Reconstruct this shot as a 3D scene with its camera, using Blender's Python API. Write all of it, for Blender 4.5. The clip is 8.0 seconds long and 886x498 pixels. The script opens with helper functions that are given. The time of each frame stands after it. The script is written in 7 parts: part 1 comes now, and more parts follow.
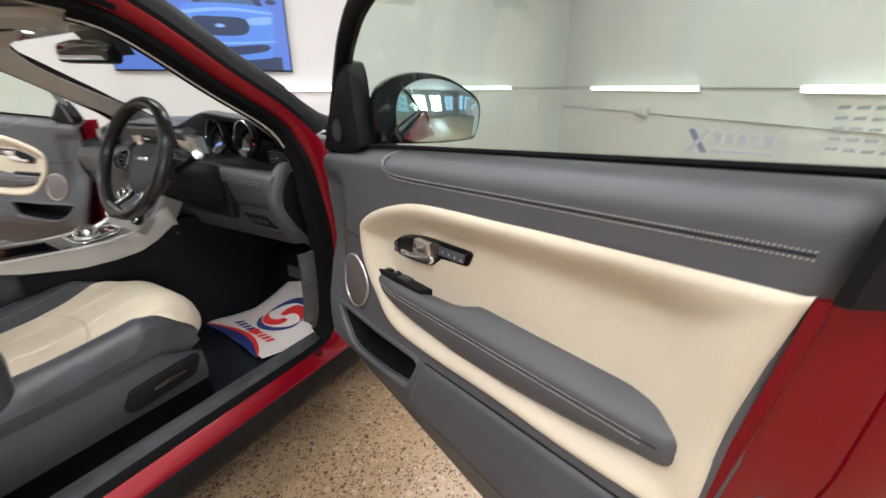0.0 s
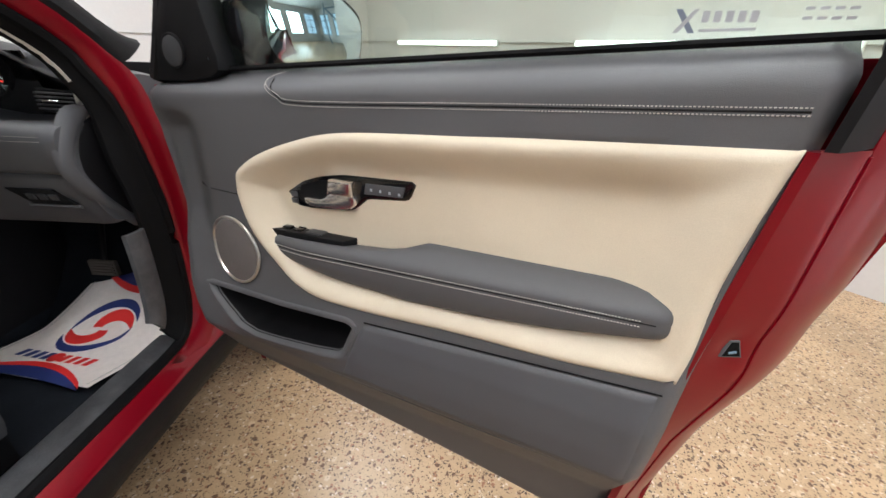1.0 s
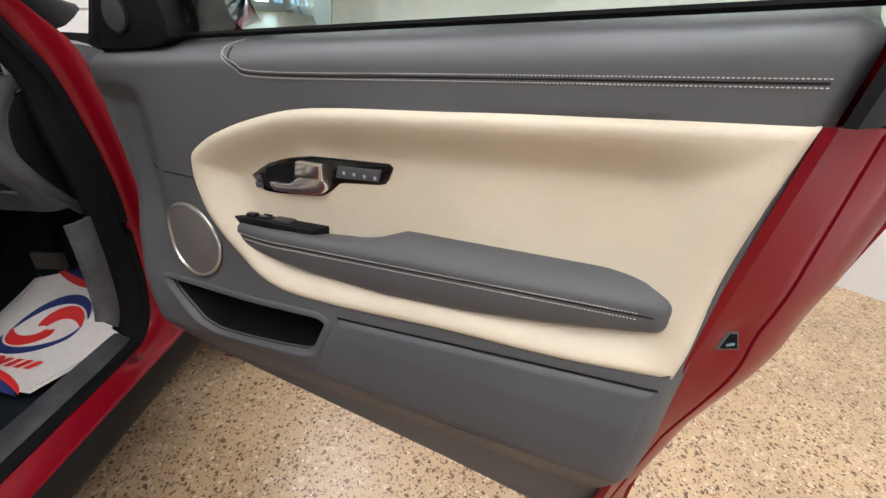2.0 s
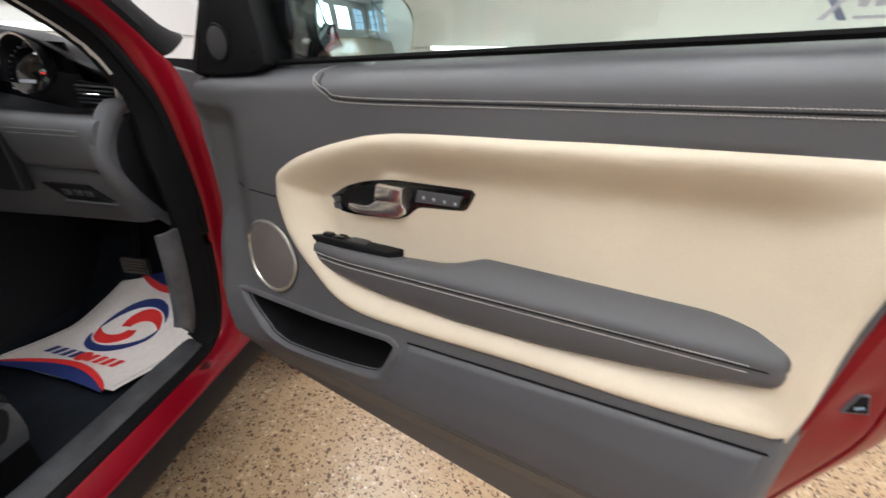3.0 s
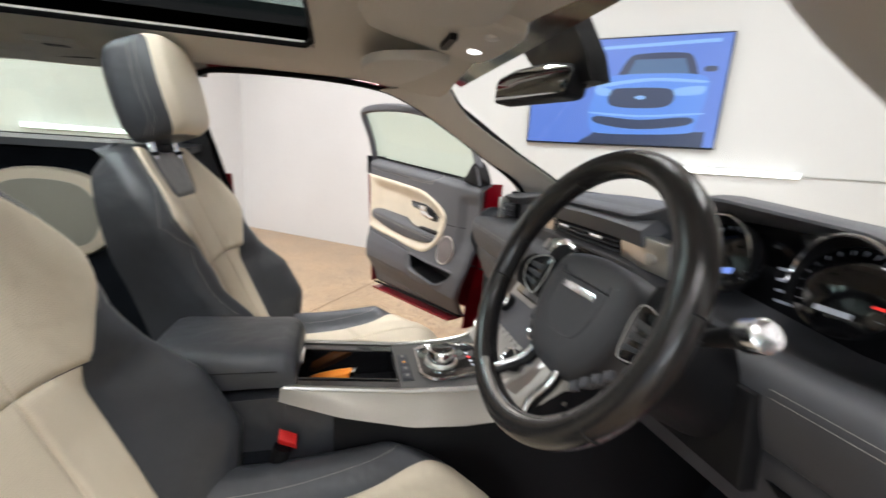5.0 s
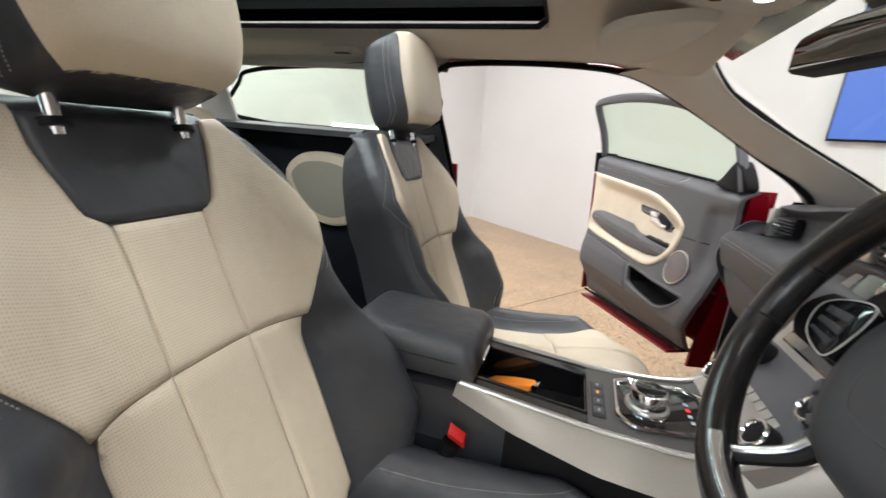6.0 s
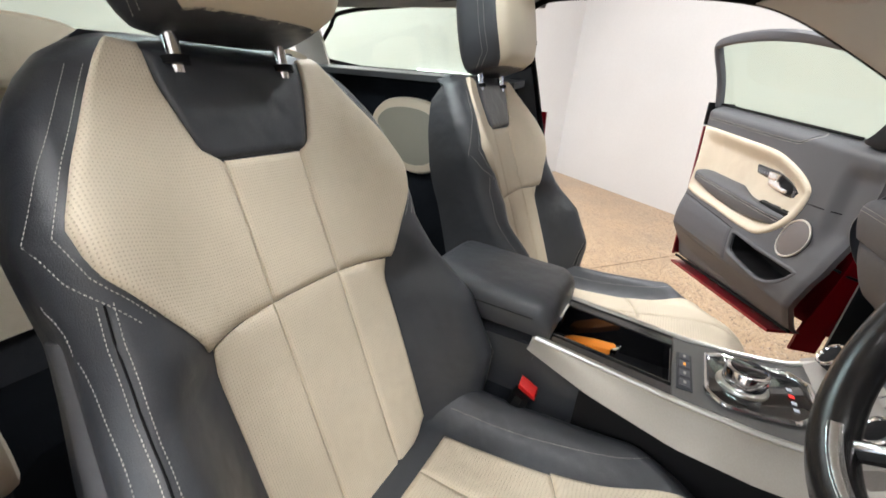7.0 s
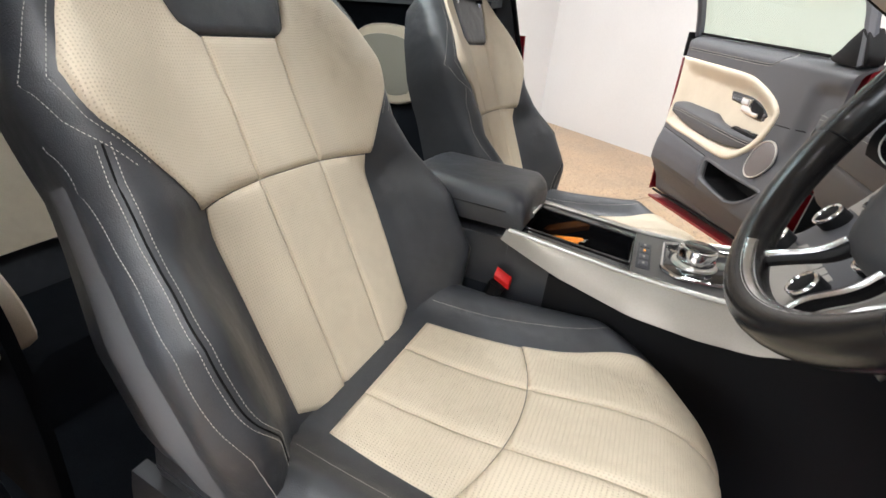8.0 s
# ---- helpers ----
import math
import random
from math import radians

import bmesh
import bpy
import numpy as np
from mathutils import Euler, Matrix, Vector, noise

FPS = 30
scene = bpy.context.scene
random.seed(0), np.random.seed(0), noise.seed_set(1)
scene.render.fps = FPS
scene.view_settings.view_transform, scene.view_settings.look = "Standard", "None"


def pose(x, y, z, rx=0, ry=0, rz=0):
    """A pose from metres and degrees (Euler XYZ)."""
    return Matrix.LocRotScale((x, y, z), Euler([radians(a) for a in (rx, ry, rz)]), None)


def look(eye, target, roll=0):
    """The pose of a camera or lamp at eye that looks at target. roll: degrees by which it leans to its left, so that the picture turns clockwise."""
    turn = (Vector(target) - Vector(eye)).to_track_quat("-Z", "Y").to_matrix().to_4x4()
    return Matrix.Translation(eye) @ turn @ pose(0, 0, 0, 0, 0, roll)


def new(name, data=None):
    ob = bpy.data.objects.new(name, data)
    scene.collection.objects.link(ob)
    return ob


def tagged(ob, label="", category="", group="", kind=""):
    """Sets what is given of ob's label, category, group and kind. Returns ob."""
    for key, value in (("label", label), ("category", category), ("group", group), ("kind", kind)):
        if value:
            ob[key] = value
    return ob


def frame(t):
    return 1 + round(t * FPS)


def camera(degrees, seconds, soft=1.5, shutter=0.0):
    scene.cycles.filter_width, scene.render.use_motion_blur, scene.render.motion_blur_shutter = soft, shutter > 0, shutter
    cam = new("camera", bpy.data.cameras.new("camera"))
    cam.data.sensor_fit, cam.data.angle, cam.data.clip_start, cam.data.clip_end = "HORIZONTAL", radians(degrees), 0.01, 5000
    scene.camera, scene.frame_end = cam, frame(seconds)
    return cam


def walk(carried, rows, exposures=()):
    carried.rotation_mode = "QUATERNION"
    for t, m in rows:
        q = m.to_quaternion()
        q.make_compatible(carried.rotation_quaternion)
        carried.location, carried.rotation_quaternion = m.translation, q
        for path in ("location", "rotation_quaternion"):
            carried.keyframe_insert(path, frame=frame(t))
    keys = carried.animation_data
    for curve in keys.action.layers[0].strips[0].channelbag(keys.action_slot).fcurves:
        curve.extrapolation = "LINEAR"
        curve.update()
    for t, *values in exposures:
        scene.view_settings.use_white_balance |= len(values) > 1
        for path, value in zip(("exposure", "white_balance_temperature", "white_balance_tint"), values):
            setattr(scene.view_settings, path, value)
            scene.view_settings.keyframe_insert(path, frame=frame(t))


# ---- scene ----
cam = camera(94.3, 8.0, shutter=0.35)
PATH = [
    (0, (1.813, -0.61, 1.352), (0.858, 0.986, 0.618), -0.3),
    (0.6, (1.619, -0.646, 1.283), (1.179, 1.12, 0.454), -0.0),
    (1, (1.583, -0.619, 1.26), (1.463, 1.176, 0.385), 1.5),
    (2.4, (1.563, -0.564, 1.23), (1.564, 1.212, 0.311), 2.9),
    (2.5, (1.554, -0.562, 1.234), (1.544, 1.213, 0.313), 2.8),
    (3, (1.518, -0.552, 1.239), (1.298, 1.245, 0.389), 2.4),
    (3.2, (1.484, -0.545, 1.256), (1.15, 1.249, 0.436), 2.2),
    (3.5, (1.411, -0.511, 1.278), (0.86, 1.255, 0.516), 2.0),
    (3.8, (1.275, -0.434, 1.271), (0.457, 1.253, 0.574), 1.9),
    (4, (1.175, -0.371, 1.259), (0.103, 1.202, 0.645), 1.7),
    (4.2, (1.067, -0.314, 1.273), (-0.258, 1.073, 0.708), 1.9),
    (4.4, (0.985, -0.29, 1.289), (-0.546, 0.887, 0.768), 2.1),
    (4.5, (0.956, -0.295, 1.296), (-0.651, 0.785, 0.795), 2.6),
    (4.9, (0.839, -0.287, 1.309), (-1.014, 0.319, 0.861), 3.5),
    (5, (0.822, -0.285, 1.307), (-1.072, 0.185, 0.87), 3.7),
    (6.3, (0.721, -0.254, 1.28), (-1.062, -0.96, 0.715), 4.9),
    (6.5, (0.721, -0.262, 1.278), (-1.02, -1.04, 0.675), 5.0),
    (7, (0.722, -0.272, 1.275), (-0.931, -1.103, 0.517), 5.2),
    (7.4, (0.746, -0.247, 1.246), (-0.868, -1.03, 0.363), 5.7),
    (7.5, (0.757, -0.237, 1.229), (-0.858, -1.016, 0.343), 5.3),
    (8, (0.788, -0.213, 1.194), (-0.826, -0.935, 0.259), 4.8),
]
walk(cam, [(t, look(eye, target, roll)) for t, eye, target, roll in PATH], [(0.0, -0.02), (1.2, -0.08), (3.5, 0.03), (4.5, 0.15), (5.2, 0.15), (6.5, 0.22), (8.0, 0.33)])

# ---- world and large lights ----
world = bpy.data.worlds.new("world")
scene.world = world
world.use_nodes = True
wn = world.node_tree.nodes
sky = wn.new("ShaderNodeTexSky")
sky.sky_type = "NISHITA"
sky.sun_disc = False
sky.sun_elevation, sky.sun_rotation = radians(35), radians(200)
wn["Background"].inputs[1].default_value = 0.1
world.node_tree.links.new(sky.outputs[0], wn["Background"].inputs[0])

LAMP_POWER = 62.0
TUBE_GLOW = 2.6


# ---- materials ----
def material(name, base, rough=0.5, metal=0.0, coat=0.0, grain=0.0, grain_size=400.0, bump=0.0, stain=0.0, stain_size=6.0, spec=0.5, emit=None, glow=0.0, sag=0.0):
    m = bpy.data.materials.new(name)
    m.use_nodes = True
    nt = m.node_tree
    b = nt.nodes["Principled BSDF"]
    b.inputs["Base Color"].default_value = (*base, 1)
    b.inputs["Roughness"].default_value = rough
    b.inputs["Metallic"].default_value = metal
    b.inputs["Coat Weight"].default_value = coat
    b.inputs["Coat Roughness"].default_value = 0.06
    b.inputs["Specular IOR Level"].default_value = spec
    if emit:
        b.inputs["Emission Color"].default_value = (*emit, 1)
        b.inputs["Emission Strength"].default_value = glow
    tc = nt.nodes.new("ShaderNodeTexCoord")
    col = None
    if grain or bump:
        n1 = nt.nodes.new("ShaderNodeTexNoise")
        n1.inputs["Scale"].default_value = grain_size
        n1.inputs["Detail"].default_value = 3
        nt.links.new(tc.outputs["Object"], n1.inputs["Vector"])
    if stain or grain:
        n2 = nt.nodes.new("ShaderNodeTexNoise")
        n2.inputs["Scale"].default_value = stain_size
        n2.inputs["Detail"].default_value = 4
        nt.links.new(tc.outputs["Object"], n2.inputs["Vector"])
        mr = nt.nodes.new("ShaderNodeMapRange")
        mr.inputs["From Min"].default_value, mr.inputs["From Max"].default_value = 0.3, 0.7
        mr.inputs["To Min"].default_value, mr.inputs["To Max"].default_value = 1 - stain, 1 + stain
        nt.links.new(n2.outputs["Fac"], mr.inputs["Value"])
        fac = mr.outputs["Result"]
        if grain:
            mg = nt.nodes.new("ShaderNodeMapRange")
            mg.inputs["From Min"].default_value, mg.inputs["From Max"].default_value = 0.3, 0.7
            mg.inputs["To Min"].default_value, mg.inputs["To Max"].default_value = 1 - grain, 1 + grain
            nt.links.new(n1.outputs["Fac"], mg.inputs["Value"])
            mm = nt.nodes.new("ShaderNodeMath")
            mm.operation = "MULTIPLY"
            nt.links.new(fac, mm.inputs[0])
            nt.links.new(mg.outputs["Result"], mm.inputs[1])
            fac = mm.outputs[0]
        sc = nt.nodes.new("ShaderNodeVectorMath")
        sc.operation = "SCALE"
        sc.inputs[0].default_value = base
        nt.links.new(fac, sc.inputs["Scale"])
        nt.links.new(sc.outputs[0], b.inputs["Base Color"])
        mr2 = nt.nodes.new("ShaderNodeMapRange")
        mr2.inputs["To Min"].default_value, mr2.inputs["To Max"].default_value = max(rough - 0.07, 0.02), min(rough + 0.07, 1)
        nt.links.new(n2.outputs["Fac"], mr2.inputs["Value"])
        nt.links.new(mr2.outputs["Result"], b.inputs["Roughness"])
    if bump:
        bp = nt.nodes.new("ShaderNodeBump")
        bp.inputs["Strength"].default_value = bump
        bp.inputs["Distance"].default_value = 0.002
        nt.links.new(n1.outputs["Fac"], bp.inputs["Height"])
        nt.links.new(bp.outputs["Normal"], b.inputs["Normal"])
        if sag:
            n3 = nt.nodes.new("ShaderNodeTexNoise")
            n3.inputs["Scale"].default_value, n3.inputs["Detail"].default_value = 16.0, 2
            nt.links.new(tc.outputs["Object"], n3.inputs["Vector"])
            b2 = nt.nodes.new("ShaderNodeBump")
            b2.inputs["Strength"].default_value, b2.inputs["Distance"].default_value = sag, 0.02
            nt.links.new(n3.outputs["Fac"], b2.inputs["Height"])
            nt.links.new(b2.outputs["Normal"], bp.inputs["Normal"])
    return m


GREY = material("grey soft-touch trim", (0.089, 0.090, 0.097), 0.52, grain=0.06, grain_size=900, bump=0.25, stain=0.06)
GREY_LOW = material("grey moulded plastic", (0.080, 0.082, 0.092), 0.5, grain=0.05, grain_size=1200, bump=0.2, stain=0.06)
DASH = material("slate dashboard leather", (0.070, 0.072, 0.080), 0.5, grain=0.07, grain_size=800, bump=0.3, stain=0.08)
MOULD = material("charcoal moulding", (0.036, 0.038, 0.043), 0.5, grain=0.08, grain_size=1200, bump=0.2)
BRIGHT = material("bright satin metal", (0.90, 0.90, 0.91), 0.24, 1.0, grain=0.03, grain_size=600)
INK = material("gloss black casing", (0.006, 0.006, 0.007), 0.22, spec=0.28)
# Seat side grey, lightened to carry the light from the open driver door.
LIT_GREY = material("grey trim lightened for door light", (0.15, 0.152, 0.165), 0.42, grain=0.06, grain_size=700, bump=0.2, stain=0.08)
DARK = material("charcoal leather", (0.045, 0.048, 0.055), 0.35, grain=0.1, grain_size=700, bump=0.25, stain=0.12, stain_size=9.0, sag=0.3, spec=0.6)
CREAM = material("cream leather", (0.70, 0.615, 0.48), 0.48, grain=0.04, grain_size=700, bump=0.25, stain=0.05, stain_size=5.0, sag=0.2)
BLACK = material("black plastic", (0.007, 0.007, 0.008), 0.55, grain=0.1, grain_size=800, bump=0.2, spec=0.16)
HIDE = material("polished black leather", (0.014, 0.013, 0.013), 0.24, grain=0.1, grain_size=1500, bump=0.06, stain=0.05, stain_size=3.0)
RUBBER = material("black rubber seal", (0.005, 0.005, 0.0055), 0.7, grain=0.1, grain_size=300, bump=0.1, spec=0.1)
GLOSS = material("piano black", (0.006, 0.006, 0.007), 0.08, coat=0.5)
CHROME = material("chrome", (0.85, 0.85, 0.86), 0.12, 1.0)
SATIN = material("satin aluminium", (0.72, 0.70, 0.66), 0.32, 1.0, grain=0.05, grain_size=600)
MESH = material("speaker mesh", (0.22, 0.20, 0.20), 0.45, 0.6, grain=0.25, grain_size=1500, bump=0.5)
RED = material("red metallic paint", (0.205, 0.001, 0.009), 0.32, 0.25, coat=0.3, grain=0.12, grain_size=2500, spec=0.25)
CARPET = material("dark carpet", (0.015, 0.0175, 0.022), 0.95, grain=0.35, grain_size=900, bump=0.9, stain=0.25, spec=0.05)
HEADLINER = material("stone headliner cloth", (0.60, 0.572, 0.525), 0.9, grain=0.06, grain_size=1500, bump=0.3)
STITCH = material("pale stitching thread", (0.52, 0.50, 0.465), 0.7)
ORANGE = material("orange plastic", (0.88, 0.28, 0.03), 0.4)
BUCKLE = material("red buckle button", (0.75, 0.02, 0.02), 0.4)
WALL = material("white painted wall", (0.635, 0.627, 0.62), 0.42, grain=0.015, grain_size=40, bump=0.05, stain=0.04, stain_size=0.8)
CEIL = material("white ceiling", (0.75, 0.75, 0.745), 0.8, stain=0.04)
LINE = material("grey conduit", (0.50, 0.50, 0.48), 0.5)
PAPER = material("white mat paper", (0.80, 0.74, 0.71), 0.7, grain=0.04, grain_size=60, bump=0.1)
NAVY = material("navy print", (0.02, 0.035, 0.16), 0.6)
SCARLET = material("scarlet print", (0.75, 0.03, 0.03), 0.6)
LIGHT = material("lit diffuser", (0.9, 0.9, 0.9), 0.5, emit=(0.97, 0.985, 1.0), glow=TUBE_GLOW)
LED_BLUE = material("blue display glow", (0.02, 0.03, 0.1), 0.3, emit=(0.25, 0.4, 1.0), glow=0.8)
LED_RED = material("red display glow", (0.1, 0.0, 0.0), 0.3, emit=(1.0, 0.05, 0.04), glow=0.9)
LED_AMBER = material("amber switch glow", (0.1, 0.04, 0.0), 0.3, emit=(1.0, 0.4, 0.05), glow=1.0)
LED_WHITE = material("white dial print", (0.4, 0.42, 0.45), 0.4, emit=(0.7, 0.8, 1.0), glow=0.12)
SCUFF = material("scuffed grey sill plastic", (0.060, 0.062, 0.068), 0.55, grain=0.25, grain_size=500, bump=0.4, stain=0.35, stain_size=22.0)
FASCIA = material("brushed fascia metal", (0.40, 0.385, 0.36), 0.42, 0.6, grain=0.06, grain_size=700)
STEEL = material("blue-grey steel", (0.18, 0.26, 0.33), 0.5, 0.3, stain=0.1)


def glass(name, tint, shine):
    m = bpy.data.materials.new(name)
    m.use_nodes = True
    nt = m.node_tree
    nt.nodes.clear()
    out, mix = nt.nodes.new("ShaderNodeOutputMaterial"), nt.nodes.new("ShaderNodeMixShader")
    tr, gl = nt.nodes.new("ShaderNodeBsdfTransparent"), nt.nodes.new("ShaderNodeBsdfGlossy")
    tr.inputs[0].default_value = (*tint, 1)
    gl.inputs["Roughness"].default_value = 0.02
    mix.inputs[0].default_value = shine
    nt.links.new(tr.outputs[0], mix.inputs[1])
    nt.links.new(gl.outputs[0], mix.inputs[2])
    nt.links.new(mix.outputs[0], out.inputs[0])
    return m


GLASS = glass("tinted window glass", (0.87, 0.935, 0.88), 0.06)
SCREEN_GLASS = glass("windscreen glass", (0.97, 0.985, 0.97), 0.03)
ROOF_GLASS = glass("green tinted roof glass", (0.66, 0.76, 0.75), 0.06)
MIRROR = material("mirror", (0.60, 0.70, 0.77), 0.01, 1.0)
# Dark tint stands in for the reflection of the dark cabin.
DARKENED_MIRROR = material("mirror darkened for its reflection", (0.30, 0.31, 0.30), 0.03, 1.0)


def perforated(name, base):
    """Leather with rows of small punched holes."""
    m = material(name, base, 0.52, grain=0.04, grain_size=700, bump=0.1, stain=0.06, stain_size=7.0, sag=0.35)
    nt = m.node_tree
    b = nt.nodes["Principled BSDF"]
    tc = nt.nodes.new("ShaderNodeTexCoord")
    sep = nt.nodes.new("ShaderNodeSeparateXYZ")
    nt.links.new(tc.outputs["Object"], sep.inputs[0])

    def calc(op, a, c):
        n = nt.nodes.new("ShaderNodeMath")
        n.operation = op
        for k, v in enumerate((a, c)):
            if isinstance(v, (int, float)):
                n.inputs[k].default_value = v
            elif v is not None:
                nt.links.new(v, n.inputs[k])
        return n.outputs[0]

    up = calc("SUBTRACT", sep.outputs[2], sep.outputs[1])
    p = calc("ADD", calc("MULTIPLY", sep.outputs[0], 900.0), calc("MULTIPLY", up, 640.0))
    q = calc("SUBTRACT", calc("MULTIPLY", sep.outputs[0], 900.0), calc("MULTIPLY", up, 640.0))
    dots = calc("MULTIPLY", calc("SINE", p, None), calc("SINE", q, None))
    ramp = nt.nodes.new("ShaderNodeMapRange")
    ramp.inputs["From Min"].default_value, ramp.inputs["From Max"].default_value = 0.85, 0.45
    nt.links.new(dots, ramp.inputs["Value"])
    bp = nt.nodes.new("ShaderNodeBump")
    bp.inputs["Strength"].default_value, bp.inputs["Distance"].default_value = 0.5, 0.002
    nt.links.new(ramp.outputs["Result"], bp.inputs["Height"])
    nt.links.new(b.inputs["Normal"].links[0].from_socket, bp.inputs["Normal"])
    nt.links.new(bp.outputs["Normal"], b.inputs["Normal"])
    old = b.inputs["Base Color"].links[0].from_socket
    mx = nt.nodes.new("ShaderNodeMix")
    mx.data_type = "RGBA"
    mx.inputs["A"].default_value = (base[0] * 0.78, base[1] * 0.75, base[2] * 0.7, 1)
    nt.links.new(ramp.outputs["Result"], mx.inputs["Factor"])
    nt.links.new(old, mx.inputs["B"])
    nt.links.new(mx.outputs["Result"], b.inputs["Base Color"])
    return m


PERF = perforated("perforated cream leather", (0.69, 0.60, 0.465))


def terrazzo():
    """Buff terrazzo with light and dark stone chips at two sizes."""
    m = material("buff terrazzo", (0.43, 0.30, 0.18), 0.33, grain=0.10, grain_size=120, stain=0.16, stain_size=2.2)
    nt = m.node_tree
    b = nt.nodes["Principled BSDF"]
    tc = nt.nodes.new("ShaderNodeTexCoord")
    last = b.inputs["Base Color"].links[0].from_socket
    wob = nt.nodes.new("ShaderNodeTexNoise")
    wob.inputs["Scale"].default_value = 60
    nt.links.new(tc.outputs["Object"], wob.inputs["Vector"])
    small = nt.nodes.new("ShaderNodeVectorMath")
    small.operation = "SCALE"
    small.inputs["Scale"].default_value = 0.022
    nt.links.new(wob.outputs["Color"], small.inputs[0])
    warp = nt.nodes.new("ShaderNodeVectorMath")
    warp.operation = "ADD"
    nt.links.new(tc.outputs["Object"], warp.inputs[0])
    nt.links.new(small.outputs[0], warp.inputs[1])
    for scale, lo, hi, dark, share in ((38, 0.38, 0.43, (0.52, 0.39, 0.26), 0.20), (52, 0.34, 0.39, (0.12, 0.062, 0.035), 0.26), (70, 0.34, 0.39, (0.26, 0.12, 0.065), 0.20), (80, 0.33, 0.39, (0.60, 0.49, 0.38), 0.14), (95, 0.33, 0.38, (0.075, 0.048, 0.034), 0.26), (150, 0.33, 0.40, (0.11, 0.07, 0.045), 0.34)):
        vo = nt.nodes.new("ShaderNodeTexVoronoi")
        vo.inputs["Scale"].default_value = scale
        off = nt.nodes.new("ShaderNodeVectorMath")
        off.operation = "ADD"
        off.inputs[1].default_value = (scale * 0.37, scale * 0.11, 0)
        nt.links.new(warp.outputs[0], off.inputs[0])
        nt.links.new(off.outputs[0], vo.inputs["Vector"])
        edge = nt.nodes.new("ShaderNodeMapRange")
        edge.inputs["From Min"].default_value, edge.inputs["From Max"].default_value = lo, hi
        edge.inputs["To Min"].default_value, edge.inputs["To Max"].default_value = 1, 0
        nt.links.new(vo.outputs["Distance"], edge.inputs["Value"])
        sep = nt.nodes.new("ShaderNodeSeparateColor")
        nt.links.new(vo.outputs["Color"], sep.inputs[0])
        few = nt.nodes.new("ShaderNodeMath")
        few.operation = "LESS_THAN"
        few.inputs[1].default_value = share
        nt.links.new(sep.outputs[0], few.inputs[0])
        both = nt.nodes.new("ShaderNodeMath")
        both.operation = "MULTIPLY"
        nt.links.new(edge.outputs["Result"], both.inputs[0])
        nt.links.new(few.outputs[0], both.inputs[1])
        mx = nt.nodes.new("ShaderNodeMix")
        mx.data_type = "RGBA"
        mx.inputs["B"].default_value = (*dark, 1)
        nt.links.new(both.outputs[0], mx.inputs["Factor"])
        nt.links.new(last, mx.inputs["A"])
        last = mx.outputs["Result"]
    nt.links.new(last, b.inputs["Base Color"])
    return m


TERRAZZO = terrazzo()


# ---- mesh helpers ----
def part(name, geo, mat, parent=None, label="", sharp=42):
    """Link verts and faces as one mesh object under parent."""
    verts, faces = geo
    me = bpy.data.meshes.new(name)
    me.from_pydata([tuple(v) for v in verts], [], [tuple(f) for f in faces])
    bm = bmesh.new()
    bm.from_mesh(me)
    bmesh.ops.remove_doubles(bm, verts=bm.verts, dist=1e-5)
    bmesh.ops.recalc_face_normals(bm, faces=bm.faces)
    bm.to_mesh(me)
    bm.free()
    me.materials.append(mat)
    me.shade_smooth()
    me.set_sharp_from_angle(angle=radians(sharp))
    ob = new(name, me)
    if parent:
        ob.parent = parent
    if label:
        ob["label"] = label
    return ob


def join(*geos):
    verts, faces = [], []
    for v, f in geos:
        n = len(verts)
        verts += list(v)
        faces += [tuple(i + n for i in q) for q in f]
    return verts, faces


def crom(pts, n=8, closed=False):
    """A smooth curve through points of any dimension."""
    p = [np.array(q, float) for q in pts]
    k = len(p)
    out = []
    for i in range(k if closed else k - 1):
        a, b, c, d = (p[(i + j) % k] if closed else p[min(max(i + j, 0), k - 1)] for j in (-1, 0, 1, 2))
        for s in range(n):
            t = s / n
            out.append(0.5 * (2 * b + (c - a) * t + (2 * a - 5 * b + 4 * c - d) * t * t + (3 * b - a - 3 * c + d) * t ** 3))
    if not closed:
        out.append(p[-1])
    return out


def lerp_table(table, x):
    xs, ys = zip(*table)
    return float(np.interp(x, xs, ys))


def smooth(x):
    x = min(max(x, 0.0), 1.0)
    return x * x * (3 - 2 * x)


def loft(rings, closed=True, caps=True):
    """Skin rings of equal length."""
    n = len(rings[0])
    verts = [v for r in rings for v in r]
    faces = []
    for i in range(len(rings) - 1):
        for j in range(n if closed else n - 1):
            a, b = i * n + j, i * n + (j + 1) % n
            faces.append((a, b, b + n, a + n))
    if caps and closed:
        faces.append(tuple(range(n)))
        faces.append(tuple(range((len(rings) - 1) * n, len(rings) * n)))
    return verts, faces


def slab(rows, back):
    """A surface of rows of points, given depth by moving a copy along back."""
    nr, nc = len(rows), len(rows[0])
    front = [np.array(v, float) for r in rows for v in r]
    back = np.array(back, float)
    verts = front + [v + back for v in front]
    m = nr * nc
    faces = []
    for i in range(nr - 1):
        for j in range(nc - 1):
            a = i * nc + j
            faces.append((a, a + 1, a + nc + 1, a + nc))
            faces.append((m + a, m + a + nc, m + a + nc + 1, m + a + 1))
    rim = [j for j in range(nc)] + [i * nc + nc - 1 for i in range(1, nr)] + [(nr - 1) * nc + j for j in range(nc - 2, -1, -1)] + [i * nc for i in range(nr - 2, 0, -1)]
    for a, b in zip(rim, rim[1:] + rim[:1]):
        faces.append((a, b, b + m, a + m))
    return verts, faces


